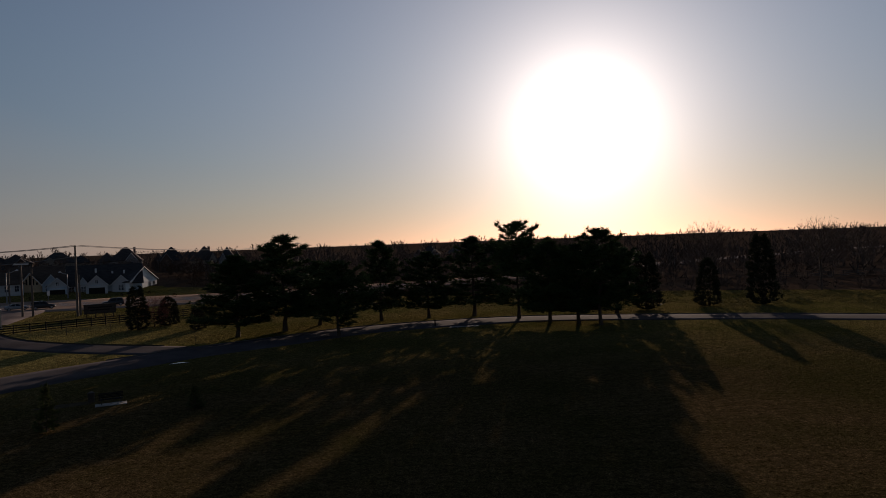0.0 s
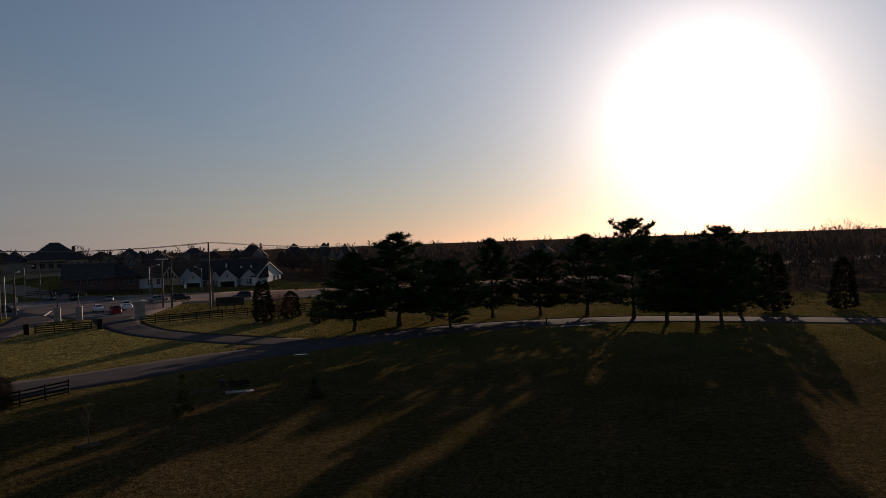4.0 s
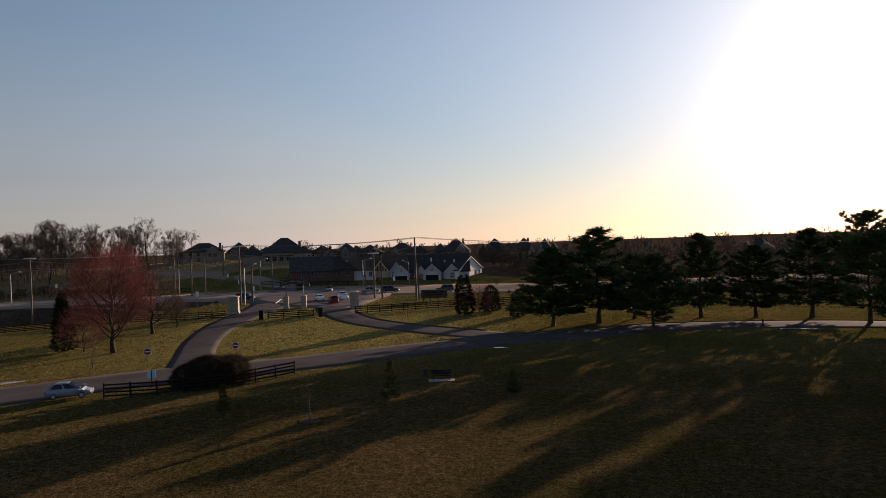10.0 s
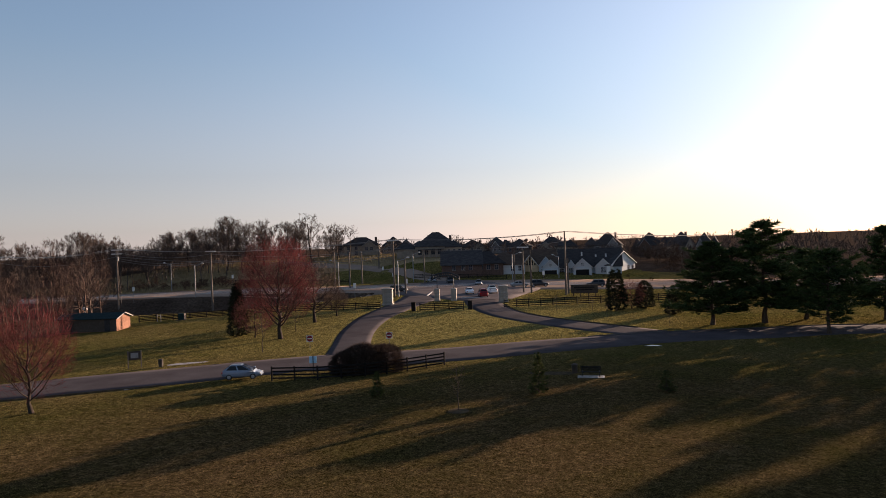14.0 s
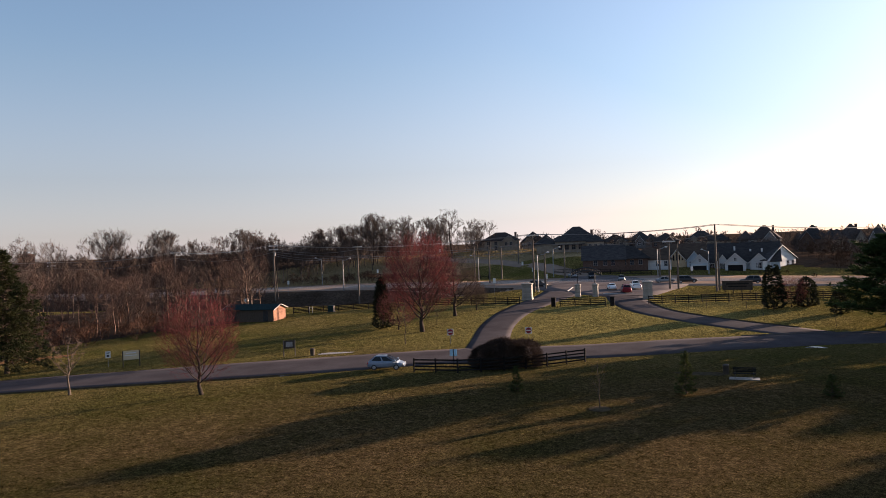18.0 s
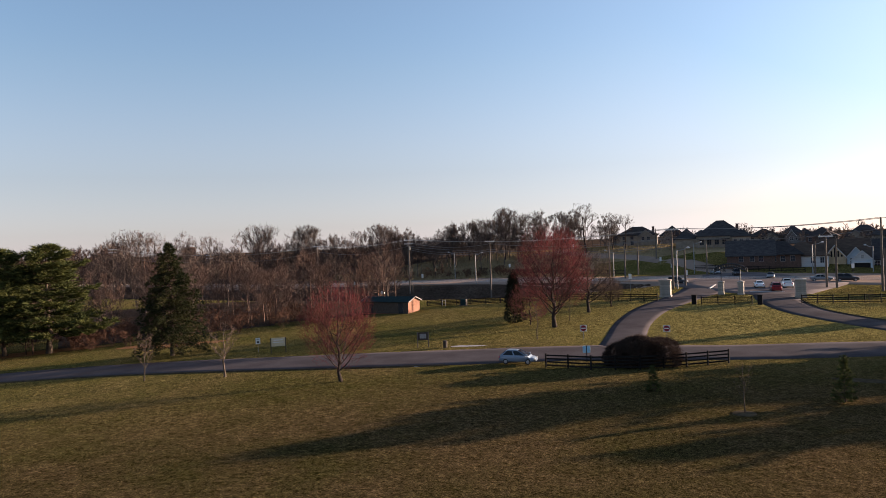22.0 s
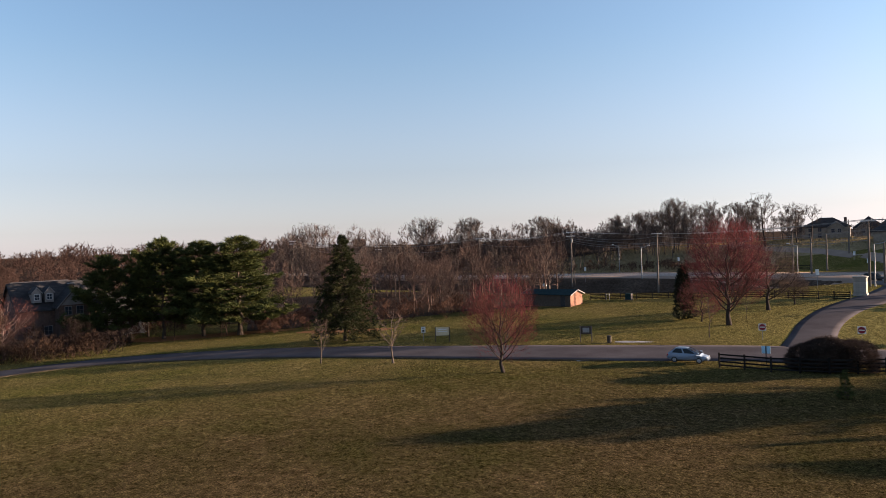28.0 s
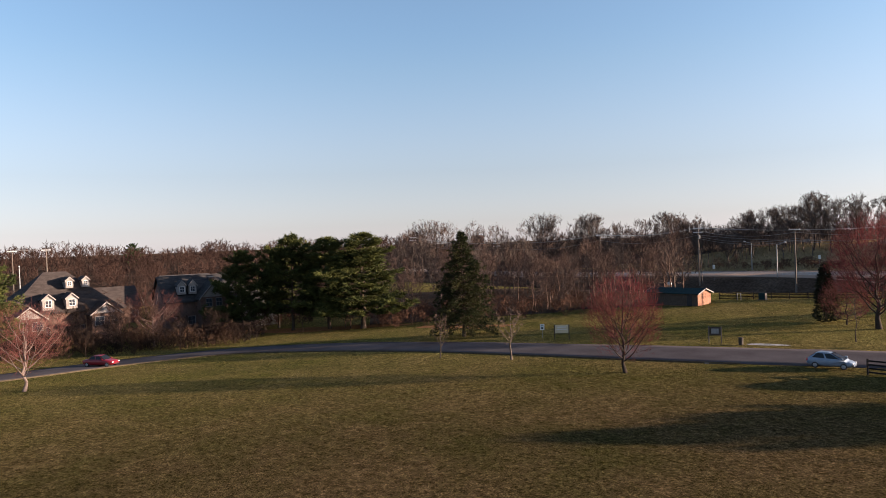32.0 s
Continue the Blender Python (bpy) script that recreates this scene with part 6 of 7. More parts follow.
def wheel_meshes(r):
    if r not in WHEELS:
        t = bmesh.new()
        tube(t, [(0, -0.10, 0), (0, -0.085, 0), (0, 0.085, 0), (0, 0.10, 0)], [r * 0.9, r, r, r * 0.9], 20)
        m = bmesh.new()
        tube(m, [(0, -0.115, 0), (0, -0.10, 0), (0, 0.09, 0)], [r * 0.52, r * 0.64, r * 0.64], 12)
        out = []
        for b, n, mt in ((t, "tyre", RUBBER), (m, "rim", RIM_METAL)):
            bmesh.ops.recalc_face_normals(b, faces=b.faces)
            b.normal_update()
            me = bpy.data.meshes.new(n)
            b.to_mesh(me)
            b.free()
            me.materials.append(mt)
            out.append(me)
        WHEELS[r] = out
    return WHEELS[r]


# length, width, height, belt height, bonnet height, cabin stations (base rear, roof rear, roof front, base front) as fractions, wheel radius
SHAPES = {
    "hatchback": (4.1, 1.70, 1.48, 0.92, 0.80, (-0.48, -0.29, 0.01, 0.33), 0.31),
    "sedan": (4.7, 1.80, 1.45, 0.92, 0.84, (-0.36, -0.20, 0.06, 0.24), 0.32),
    "suv": (4.8, 1.90, 1.78, 1.08, 1.00, (-0.49, -0.43, 0.08, 0.22), 0.37),
    "pickup": (5.6, 1.98, 1.85, 1.12, 1.05, (-0.10, -0.07, 0.10, 0.20), 0.39),
}


def vehicle(kind, x, y, turn, paint, label, group="", size=1.0):
    L, W, H, belt, hood, st, r = SHAPES[kind]
    ob = thing("car" if kind != "pickup" else "pickup_truck", x, y, turn, label, "car" if kind != "pickup" else "pickup", group)
    ob.matrix_basis = ob.matrix_basis @ pose(0, 0, 0.11) @ Matrix.Scale(size, 4)
    h = L / 2
    bm = bmesh.new()
    stations = [(-h, 0.74, 0.44, belt - 0.20), (-h + 0.05, 0.86, 0.34, belt - 0.10), (-h + 0.20, 0.95, 0.26, belt - 0.02), (-h + 0.55, 1.0, 0.22, belt), (max(st[0] * L * 0.9, -h + 0.9), 1.0, 0.22, belt), (0.0, 1.0, 0.22, belt), (st[3] * L, 1.0, 0.22, hood + 0.05),
                (h - 0.75, 0.98, 0.22, hood), (h - 0.42, 0.94, 0.23, hood - 0.06), (h - 0.17, 0.85, 0.26, hood - 0.16), (h - 0.04, 0.74, 0.30, hood - 0.28), (h, 0.62, 0.36, hood - 0.36)]
    rings = []
    for sx, kw, zb, zt in stations:
        w = W / 2 * kw
        rings.append([bm.verts.new(p) for p in ((sx, -w * 0.9, zb), (sx, -w, zb + 0.16), (sx, -w, zt - 0.16), (sx, -w * 0.93, zt - 0.03), (sx, -w * 0.6, zt + 0.015), (sx, w * 0.6, zt + 0.015), (sx, w * 0.93, zt - 0.03), (sx, w, zt - 0.16), (sx, w, zb + 0.16), (sx, w * 0.9, zb))])
    for a, b in zip(rings, rings[1:]):
        for k in range(10):
            bm.faces.new((a[k], a[(k + 1) % 10], b[(k + 1) % 10], b[k]))
    bm.faces.new(rings[0][::-1]), bm.faces.new(rings[-1])
    bmesh.ops.recalc_face_normals(bm, faces=bm.faces)
    body = part("body", bm, paint, ob)
    for p in body.data.polygons:
        p.use_smooth = len(p.vertices) == 4
    b0, b1, b2, b3 = (s * L for s in st)
    wb, wt = W / 2 * 0.93, W / 2 * 0.72
    corner = lambda sx, w, z: (Vector((sx, -w, z)), Vector((sx, w, z)))
    base_r, roof_r, roof_f, base_f = corner(b0, wb, belt - 0.02), corner(b1, wt, H), corner(b2, wt, H), corner(b3, wb, min(hood + 0.05, belt - 0.02))
    bm = bmesh.new()
    v = [bm.verts.new(p) for p in (*base_r, *roof_r, *roof_f, *base_f)]
    for f in ((2, 3, 5, 4), (0, 2, 4, 6), (1, 7, 5, 3), (0, 1, 3, 2), (4, 5, 7, 6)):
        bm.faces.new([v[i] for i in f])
    bmesh.ops.recalc_face_normals(bm, faces=bm.faces)
    bmesh.ops.bevel(bm, geom=[e for e in bm.edges if not e.is_boundary], offset=0.15, segments=3, affect='EDGES')
    part("cabin", bm, paint, ob)

    def pane(name, quad, inset, out):
        c = sum(quad, Vector()) / 4
        nrm = (quad[1] - quad[0]).cross(quad[3] - quad[0]).normalized()
        if nrm.dot(c - Vector((0, 0, (belt + H) / 2))) < 0:
            nrm = -nrm
        bm = bmesh.new()
        f = bm.faces.new([bm.verts.new(c + (p - c) * inset + nrm * out) for p in quad])
        e = bmesh.ops.extrude_face_region(bm, geom=[f])
        bmesh.ops.translate(bm, verts=[q for q in e["geom"] if isinstance(q, bmesh.types.BMVert)], vec=-nrm * 0.03)
        bmesh.ops.recalc_face_normals(bm, faces=bm.faces)
        part(name, bm, CAR_GLASS, ob, "dark glass")
    pane("windscreen", [roof_f[0], roof_f[1], base_f[1], base_f[0]], 0.88, 0.008)
    pane("rear_window", [roof_r[0].lerp(base_r[0], 0.08), roof_r[1].lerp(base_r[1], 0.08), base_r[1].lerp(roof_r[1], 0.3), base_r[0].lerp(roof_r[0], 0.3)], 0.80, 0.008)
    for s in (0, 1):
        q = [base_r[s], roof_r[s], roof_f[s], base_f[s]]
        for f0, f1 in ((0.10, 0.48), (0.53, 0.90)):
            lo0, lo1 = q[0].lerp(q[3], f0), q[0].lerp(q[3], f1)
            hi0, hi1 = q[1].lerp(q[2], f0), q[1].lerp(q[2], f1)
            pane("side_window", [lo0.lerp(hi0, 0.12), hi0.lerp(lo0, 0.13), hi1.lerp(lo1, 0.13), lo1.lerp(hi1, 0.12)], 0.98, 0.008)
    ty, rm = wheel_meshes(r)
    for sx in (-h + 0.78, h - 0.82):
        for sy in (-1, 1):
            w = child("wheel", ty, ob, m=pose(sx, sy * (W / 2 - 0.09), r - 0.06, 0, 0, 0 if sy < 0 else 180))
            child("rim", rm, w)
    for sy in (-1, 1):
        part("headlight", boxed(h - 0.16, h - 0.03, sy * W * 0.33 - 0.17, sy * W * 0.33 + 0.17, hood - 0.30, hood - 0.17, bevel=0.02), LAMP_CLEAR, ob, "clear headlight")
        part("tail_light", boxed(-h - 0.01, -h + 0.12, sy * W * 0.37 - 0.13, sy * W * 0.37 + 0.13, belt - 0.30, belt - 0.12, bevel=0.02), LAMP_RED, ob, "red tail light")
        part("mirror", boxed(b3 - 0.35, b3 - 0.15, sy * (W / 2 + 0.02) - 0.1, sy * (W / 2 + 0.02) + 0.1, belt + 0.0, belt + 0.14, bevel=0.02), paint, ob)
    part("front_bumper", boxed(h - 0.12, h + 0.03, -W * 0.36, W * 0.36, 0.32, 0.48, bevel=0.05), paint, ob)
    part("grille", boxed(h + 0.031, h + 0.045, -W * 0.22, W * 0.22, 0.36, 0.43), DARK_METAL, ob)
    part("rear_bumper", boxed(-h - 0.04, -h + 0.12, -W * 0.38, W * 0.38, 0.34, 0.54, bevel=0.05), paint, ob)
    if kind == "pickup":
        part("bed_liner", boxed(-h + 0.2, b0 - 0.15, -W * 0.38, W * 0.38, belt + 0.02, belt + 0.05), DARK_METAL, ob)
    return ob


vehicle("hatchback", -59.3, 50.3, 36.0, SILVER_BLUE, "silver-blue hatchback parked on the park road")
vehicle("sedan", -103.0, -27.3, 66, CAR_RED, "red sedan on the park road", size=1.0)
vehicle("suv", -76.7, 131.9, 126, CAR_RED, "red SUV waiting at the junction", "waiting cars")
vehicle("sedan", -84.2, 138.6, 126, CAR_WHITE, "white sedan waiting at the junction", "waiting cars")
vehicle("pickup", -80.2, 142.2, 126, CAR_WHITE, "white pickup waiting at the junction", "waiting cars")
vehicle("suv", -109.2, 144.6, 30, CAR_BLACK, "black SUV on the highway", "highway cars")
vehicle("suv", -65.2, 169.1, 205, CAR_BLACK, "dark SUV on the highway", "highway cars")
vehicle("sedan", -84.2, 164.0, 35, CAR_GREY, "grey sedan on the highway", "highway cars")
vehicle("suv", -79.2, 165.5, 35, CAR_BLACK, "black SUV on the highway", "highway cars")
vehicle("sedan", -99.0, 168.2, 300, CAR_GREY, "grey sedan crossing the junction", "highway cars")
vehicle("suv", -112.5, 174.5, 310, CAR_BLACK, "black SUV coming down the hill road", "highway cars")
vehicle("sedan", -121.5, 178.0, 320, CAR_GREY, "grey sedan coming down the hill road", "highway cars")


# ---- buildings ----
WINDOWS = {}


def window(parent, m, w, h, bars=1, trim=None):
    """A framed window: frame with glazing bars, pane and sill."""
    key = (w, h, bars, trim)
    if key not in WINDOWS:
        bm = bmesh.new()
        t = 0.09
        for a in ((-w / 2 - t, w / 2 + t, -0.07, 0.05, h / 2, h / 2 + t), (-w / 2 - t, w / 2 + t, -0.07, 0.05, -h / 2 - t, -h / 2), (-w / 2 - t, -w / 2, -0.07, 0.05, -h / 2, h / 2), (w / 2, w / 2 + t, -0.07, 0.05, -h / 2, h / 2)):
            box(bm, *a)
        for k in range(bars):
            x = -w / 2 + w * (k + 1) / (bars + 1)
            box(bm, x - 0.025, x + 0.025, -0.05, 0.0, -h / 2, h / 2)
        box(bm, -w / 2, w / 2, -0.048, -0.002, -0.025, 0.025)
        bm.normal_update()
        fr = bpy.data.meshes.new("window")
        bm.to_mesh(fr)
        bm.free()
        fr.materials.append(trim or WHITE_TRIM)
        WINDOWS[key] = fr, box_mesh("pane", WINDOW_GLASS, -w / 2, w / 2, -0.03, -0.012, -h / 2, h / 2)
    fr, pn = WINDOWS[key]
    ob = child("window", fr, parent, m=m)
    child("pane", pn, ob)
    return ob


def gable_shell(w, d, h, rh):
    return prism(bmesh.new(), [(-w / 2, -0.3), (w / 2, -0.3), (w / 2, h), (0, h + rh), (-w / 2, h)], -d / 2, d / 2)


def gable_roof(w, d, h, rh, over=0.45, thick=0.22):
    k = rh / (w / 2)
    o = w / 2 + over
    return prism(bmesh.new(), [(-o, h - over * k + 0.02), (0, h + rh + 0.02), (o, h - over * k + 0.02), (o, h - over * k + 0.02 + thick), (0, h + rh + 0.02 + thick), (-o, h - over * k + 0.02 + thick)], -d / 2 - over, d / 2 + over)


def hip_roof(w, d, h, rh, over=0.5):
    bm = bmesh.new()
    a, b = w / 2 + over, d / 2 + over
    run = (max(0.3, a - b), 0.0) if a >= b else (0.0, max(0.3, b - a))
    lo = [bm.verts.new(p) for p in ((-a, -b, h - 0.15), (a, -b, h - 0.15), (a, b, h - 0.15), (-a, b, h - 0.15))]
    mi = [bm.verts.new(p) for p in ((-a, -b, h + 0.08), (a, -b, h + 0.08), (a, b, h + 0.08), (-a, b, h + 0.08))]
    r0, r1 = bm.verts.new((-run[0], -run[1], h + rh)), bm.verts.new((run[0], run[1], h + rh))
    bm.faces.new(lo[::-1])
    for k in range(4):
        bm.faces.new((lo[k], lo[(k + 1) % 4], mi[(k + 1) % 4], mi[k]))
    if a >= b:
        bm.faces.new((mi[0], mi[1], r1, r0)), bm.faces.new((mi[1], mi[2], r1)), bm.faces.new((mi[2], mi[3], r0, r1)), bm.faces.new((mi[3], mi[0], r0))
    else:
        bm.faces.new((mi[0], mi[1], r0)), bm.faces.new((mi[1], mi[2], r1, r0)), bm.faces.new((mi[2], mi[3], r1)), bm.faces.new((mi[3], mi[0], r0, r1))
    bmesh.ops.recalc_face_normals(bm, faces=bm.faces)
    return bm


def rakes(parent, w, d, h, rh, m, over=0.45, material=None):
    """White boards along the two slopes of a gable."""
    k = rh / (w / 2)
    o = w / 2 + over
    for s in (-1, 1):
        bm = prism(bmesh.new(), [(0, h + rh + 0.0), (s * o, h - over * k), (s * o, h - over * k + 0.26), (0, h + rh + 0.26)], -d / 2 - over - 0.05, -d / 2 - over + 0.0)
        part("rake_board", bm, material or WHITE_TRIM, parent, m=m)


def wing(parent, m, w, d, h, rh, wall, roof, win=None, garage=False, names=("gable_wall", "gable_roof"), base=None):
    """A gabled block whose gable faces local -y; the first part carries the others."""
    bm = gable_shell(w, d, h, rh)
    if base is not None:
        for v in bm.verts:
            if v.co.z < 0:
                v.co.z = base
    wl = part(names[0], bm, wall, parent, m=m)
    part(names[1], gable_roof(w, d, h, rh, over=min(0.45, w * 0.12)), roof, parent, m=m)
    rakes(parent, w, d, h, rh, m, over=min(0.45, w * 0.12), material=AGED_TRIM if wall in (BRICK_BROWN, AGED_TRIM, TAN_STONE) else None)
    if wall in (WHITE_SIDING, WRAP_BLUE) and names[0] != "dormer":      # bare sheathing shows between the boards
        for k in range(3):
            z = h * (0.30 + 0.33 * k)
            part("sheathing_strip", boxed(-w * (0.46 - 0.07 * k), w * (0.40 - 0.12 * k), -d / 2 - 0.012, -d / 2 - 0.002, z, z + 0.22), WRAP_BLUE if wall == WHITE_SIDING else WHITE_SIDING, parent, m=m)
    for u, z, ww, hh in (win or ()):
        window(wl, pose(u, -d / 2, z), ww, hh, trim=AGED_TRIM if wall in (BRICK_BROWN, TAN_STONE) else None)
    if garage:
        # black panel stands in for the shade inside the open garage
        g = part("garage_door", boxed(-w * 0.36, w * 0.36, -d / 2 - 0.05, -d / 2 - 0.004, 0.0, 2.0), BLACK_WOOD, parent, "black panel for the shade in an open garage doorway", m=m)
        part("lintel", boxed(-w * 0.40, w * 0.40, -d / 2 - 0.08, -d / 2 - 0.003, 2.005, 2.15), WHITE_TRIM, parent, m=m)
    return wl


def house(label, x, y, turn, L, D, h, rh, wall, roof, hip=False, group="", z=None, wins=(), chimney=None, name="house"):
    ob = thing(name, x, y, turn, label, "house", group, z=z)
    if hip:
        wl = part("wall", boxed(-L / 2, L / 2, -D / 2, D / 2, -1.5, h), wall, ob)
        part("roof", hip_roof(L, D, h, rh), roof, ob)
    else:
        q = pose(0, 0, 0, 0, 0, 90)
        bm = gable_shell(D, L, h, rh)
        for v in bm.verts:
            if v.co.z < 0:
                v.co.z = -1.5
        wl = part("wall", bm, wall, ob, m=q)
        part("roof", gable_roof(D, L, h, rh), roof, ob, m=q)
    inv = Matrix() if hip else pose(0, 0, 0, 0, 0, -90)
    for face, u, zc, w, hh in wins:
        m = {"f": pose(u, -D / 2 - 0.004, zc), "r": pose(L / 2 + 0.004, u, zc, 0, 0, 90), "l": pose(-L / 2 - 0.004, u, zc, 0, 0, -90)}[face]
        window(wl, inv @ m, w, hh, trim=AGED_TRIM if wall in (BRICK_BROWN, TAN_STONE) else None)
    if chimney:
        cx, cy, top = chimney
        ch = part("chimney", boxed(cx - 0.45, cx + 0.45, cy - 0.4, cy + 0.4, h, top, bevel=0.02), BRICK_BROWN, ob)
        part("chimney_cap", boxed(cx - 0.55, cx + 0.55, cy - 0.5, cy + 0.5, top, top + 0.12), CONCRETE, ch)
    return ob


def row(face, us, z, w, h):
    return tuple((face, u, z, w, h) for u in us)


# new houses across the highway: long dark roofs with white gabled fronts
def placed(ob, x, y):
    """A world place as seen from a turned thing."""
    p = ob.matrix_basis.inverted() @ Vector((x, y, 0))
    return p.x, p.y


def clapboard(parent, w, y, z0, h, rh, material, m, step=0.34):
    """Shadow-gapped boards, one above the other, across a gable front."""
    z = z0
    while z < h + rh - 0.5:
        half = w / 2 - 0.12 if z < h else (w / 2) * (h + rh - z) / rh - 0.18
        if half > 0.2:
            bm = box(bmesh.new(), -half, half, y - 0.03, y - 0.004, z, z + step - 0.05)
            part("clapboard", bm, material, parent, m=m)
        z += step


ha = thing("house", -80.6, 224.6, 80, "white new house with a broad sunlit gable and dark roof", "house", "new houses", z=1.4)
wing(ha, pose(0, 2.0, 0), 16.5, 12.0, 3.3, 4.1, SUNLIT_WHITE, SHINGLE, ((3.6, 1.7, 1.3, 2.0), (6.4, 1.7, 1.3, 2.0)), names=("wall", "roof"), base=-1.0)
clapboard(ha, 16.5, -4.0, 0.1, 3.3, 4.1, SUNLIT_WHITE, pose(0, 0, 0), 0.42)

hb = house("long new house with a dark roof and white gabled fronts", -87.0, 221.0, 22, 20, 13, 2.9, 5.4, WRAP_BLUE, SHINGLE, False, "new houses", z=1.6, wins=row("f", (-9, 4.2), 1.6, 1.3, 1.5))
for x, y, w, garage, rh, wall in ((-94.9, 207.3, 5.4, True, 2.6, WRAP_BLUE), (-89.7, 211.8, 3.2, False, 2.2, WRAP_BLUE), (-85.6, 211.2, 5.8, True, 2.7, WHITE_SIDING), (-80.3, 215.6, 5.0, False, 2.4, WHITE_SIDING)):
    lx, ly = placed(hb, x, y)
    wing(hb, pose(lx, ly + 2.6, 0), w, 5.2, 2.7, rh, wall, SHINGLE, ((0, 3.7, 0.7, 0.9),) if garage else ((0, 1.6, 1.5, 1.7),), garage)
    clapboard(hb, w, ly, 2.9 if garage else 0.1, 2.7, rh, WHITE_SIDING, pose(lx, 0, 0), 0.40)
for lx, lz in ((-2.5, 7.4), (2.0, 6.4), (5.2, 6.6)):
    part("roof_vent", boxed(lx - 0.25, lx + 0.25, -3.4 + (8.3 - lz) * 1.1 - 2.0, -2.9 + (8.3 - lz) * 1.1 - 2.0, lz - 1.2, lz + 0.1, bevel=0.04), WHITE_TRIM, hb, "small white roof vent")

he = house("unfinished new house with bare plywood gable and brown roof", -103.3, 214.0, 28, 13, 12, 2.7, 4.9, PLYWOOD, SHINGLE_TAN, False, "new houses", z=2.6, wins=row("f", (-4.5,), 1.4, 1.2, 1.4))
lx, ly = placed(he, -102.2, 207.0)
wing(he, pose(lx, ly + 2.5, 0), 5.4, 5.0, 2.6, 3.3, PLYWOOD, SHINGLE_TAN, (), False)
for k in range(5):                                        # black panels stand in for the shade between the gable's open studs
    part("stud", boxed(lx - 1.7 + k * 0.85 - 0.22, lx - 1.7 + k * 0.85 + 0.22, ly - 0.05, ly - 0.004, 2.7, 2.75 + 2.6 * (1 - abs(k - 2) / 2.6)), BLACK_WOOD, he, "black panel for the shade between bare studs")
lx, ly = placed(he, -97.6, 209.5)
wing(he, pose(lx, ly + 2.5, 0), 4.4, 5.0, 2.6, 2.6, WRAP_BLUE, SHINGLE_TAN, ((-0.9, 1.4, 1.0, 1.6), (0.9, 1.4, 1.0, 1.6)), False)

hc = house("white-walled new house with a bare brown plywood roof", -110.6, 205.2, 32, 12.5, 11, 2.7, 4.0, WHITE_SIDING, SHINGLE_TAN, True, "new houses", z=3.2, wins=row("f", (2.2, 4.6), 1.4, 1.0, 1.6))
# open garage as a black sheet on the wall, in place of inner shade
part("garage_door", boxed(-5.2, -1.4, -5.56, -5.503, 0.0, 2.1), BLACK_WOOD, hc, "black panel for the shade in an open garage doorway")
part("lintel", boxed(-5.4, -1.2, -5.60, -5.503, 2.105, 2.3), WHITE_TRIM, hc)

hd = house("low brick house with two broad dark hipped roofs", -121.6, 196.0, 32, 13, 10.5, 2.5, 4.2, BRICK_BROWN, SHINGLE, False, "new houses", z=4.0, wins=row("f", (-2.6, 0.4, 2.8), 1.4, 1.1, 1.5))
part("side_wall", boxed(4.4, 13.4, -4.6, 3.4, -1.5, 2.5), BRICK_BROWN, hd)
part("side_roof", hip_roof(11.0, 8.6, 2.5, 3.9), SHINGLE, hd, m=pose(8.2, -0.6, 0))
for u in (6.2, 8.6, 11.2):
    window(hd, pose(u, -4.604, 1.3), 1.1, 1.5, trim=AGED_TRIM)

# houses on the hill
hr = house("large pale stone house with a tall dark hipped roof", -146.0, 217.5, 34, 15.5, 13, 3.7, 5.3, TAN_STONE, SHINGLE, True, "hill houses", z=8.8, wins=row("f", (-6.0, -3.6, -1.2, 1.2), 1.7, 1.3, 1.9) + row("r", (-3.5, 0, 3.5), 2.0, 1.2, 1.6), chimney=(5.5, 2, 7.6))
part("side_wall", boxed(-14.5, -7.7, -5.5, 4.5, -1.5, 3.0), TAN_STONE, hr)
part("side_roof", hip_roof(8.0, 10.0, 3.0, 2.8), SHINGLE, hr, m=pose(-11.2, -0.5, 0))
part("wing_wall", boxed(3.6, 9.4, -8.6, -1.0, -1.5, 3.3), TAN_STONE, hr, "sunlit cream end wall")
part("wing_roof", hip_roof(5.8, 7.6, 3.3, 2.6), SHINGLE, hr, m=pose(6.5, -4.8, 0))
for u in (4.6, 6.5, 8.4):
    window(hr, pose(u, -8.604, 1.6), 0.9, 1.6, trim=AGED_TRIM)
for k in range(5):
    part("porch_post", boxed(-7.2 + k * 2.4, -7.05 + k * 2.4, -8.1, -7.95, -0.5, 2.5), AGED_TRIM, hr)
part("porch_roof", prism(bmesh.new(), [(-7.6, 2.5), (2.9, 2.5), (2.9, 2.75), (-7.6, 2.75)], -8.4, -6.52), SHINGLE, hr)
hh = house("tan two-storey house with a dark hipped roof", -186.0, 222.0, 38, 15, 11, 4.4, 3.4, TAN_STONE, SHINGLE_BROWN, True, "hill houses", z=gz(-186, 217), wins=row("f", (-5, -2, 2, 5), 1.4, 1.1, 1.5) + row("f", (-5, -2, 2, 5), 3.4, 1.1, 1.2), chimney=(6, 1, 7.6))
wing(hh, pose(3.2, -5.2, 0), 5.4, 3.0, 4.0, 2.2, TAN_STONE, SHINGLE_BROWN, ((-1, 3.0, 1.0, 1.3), (1, 3.0, 1.0, 1.3)), base=-1.0)
SKY_WALLS = (BRICK_BROWN, TAN_STONE, GREY_STONE)
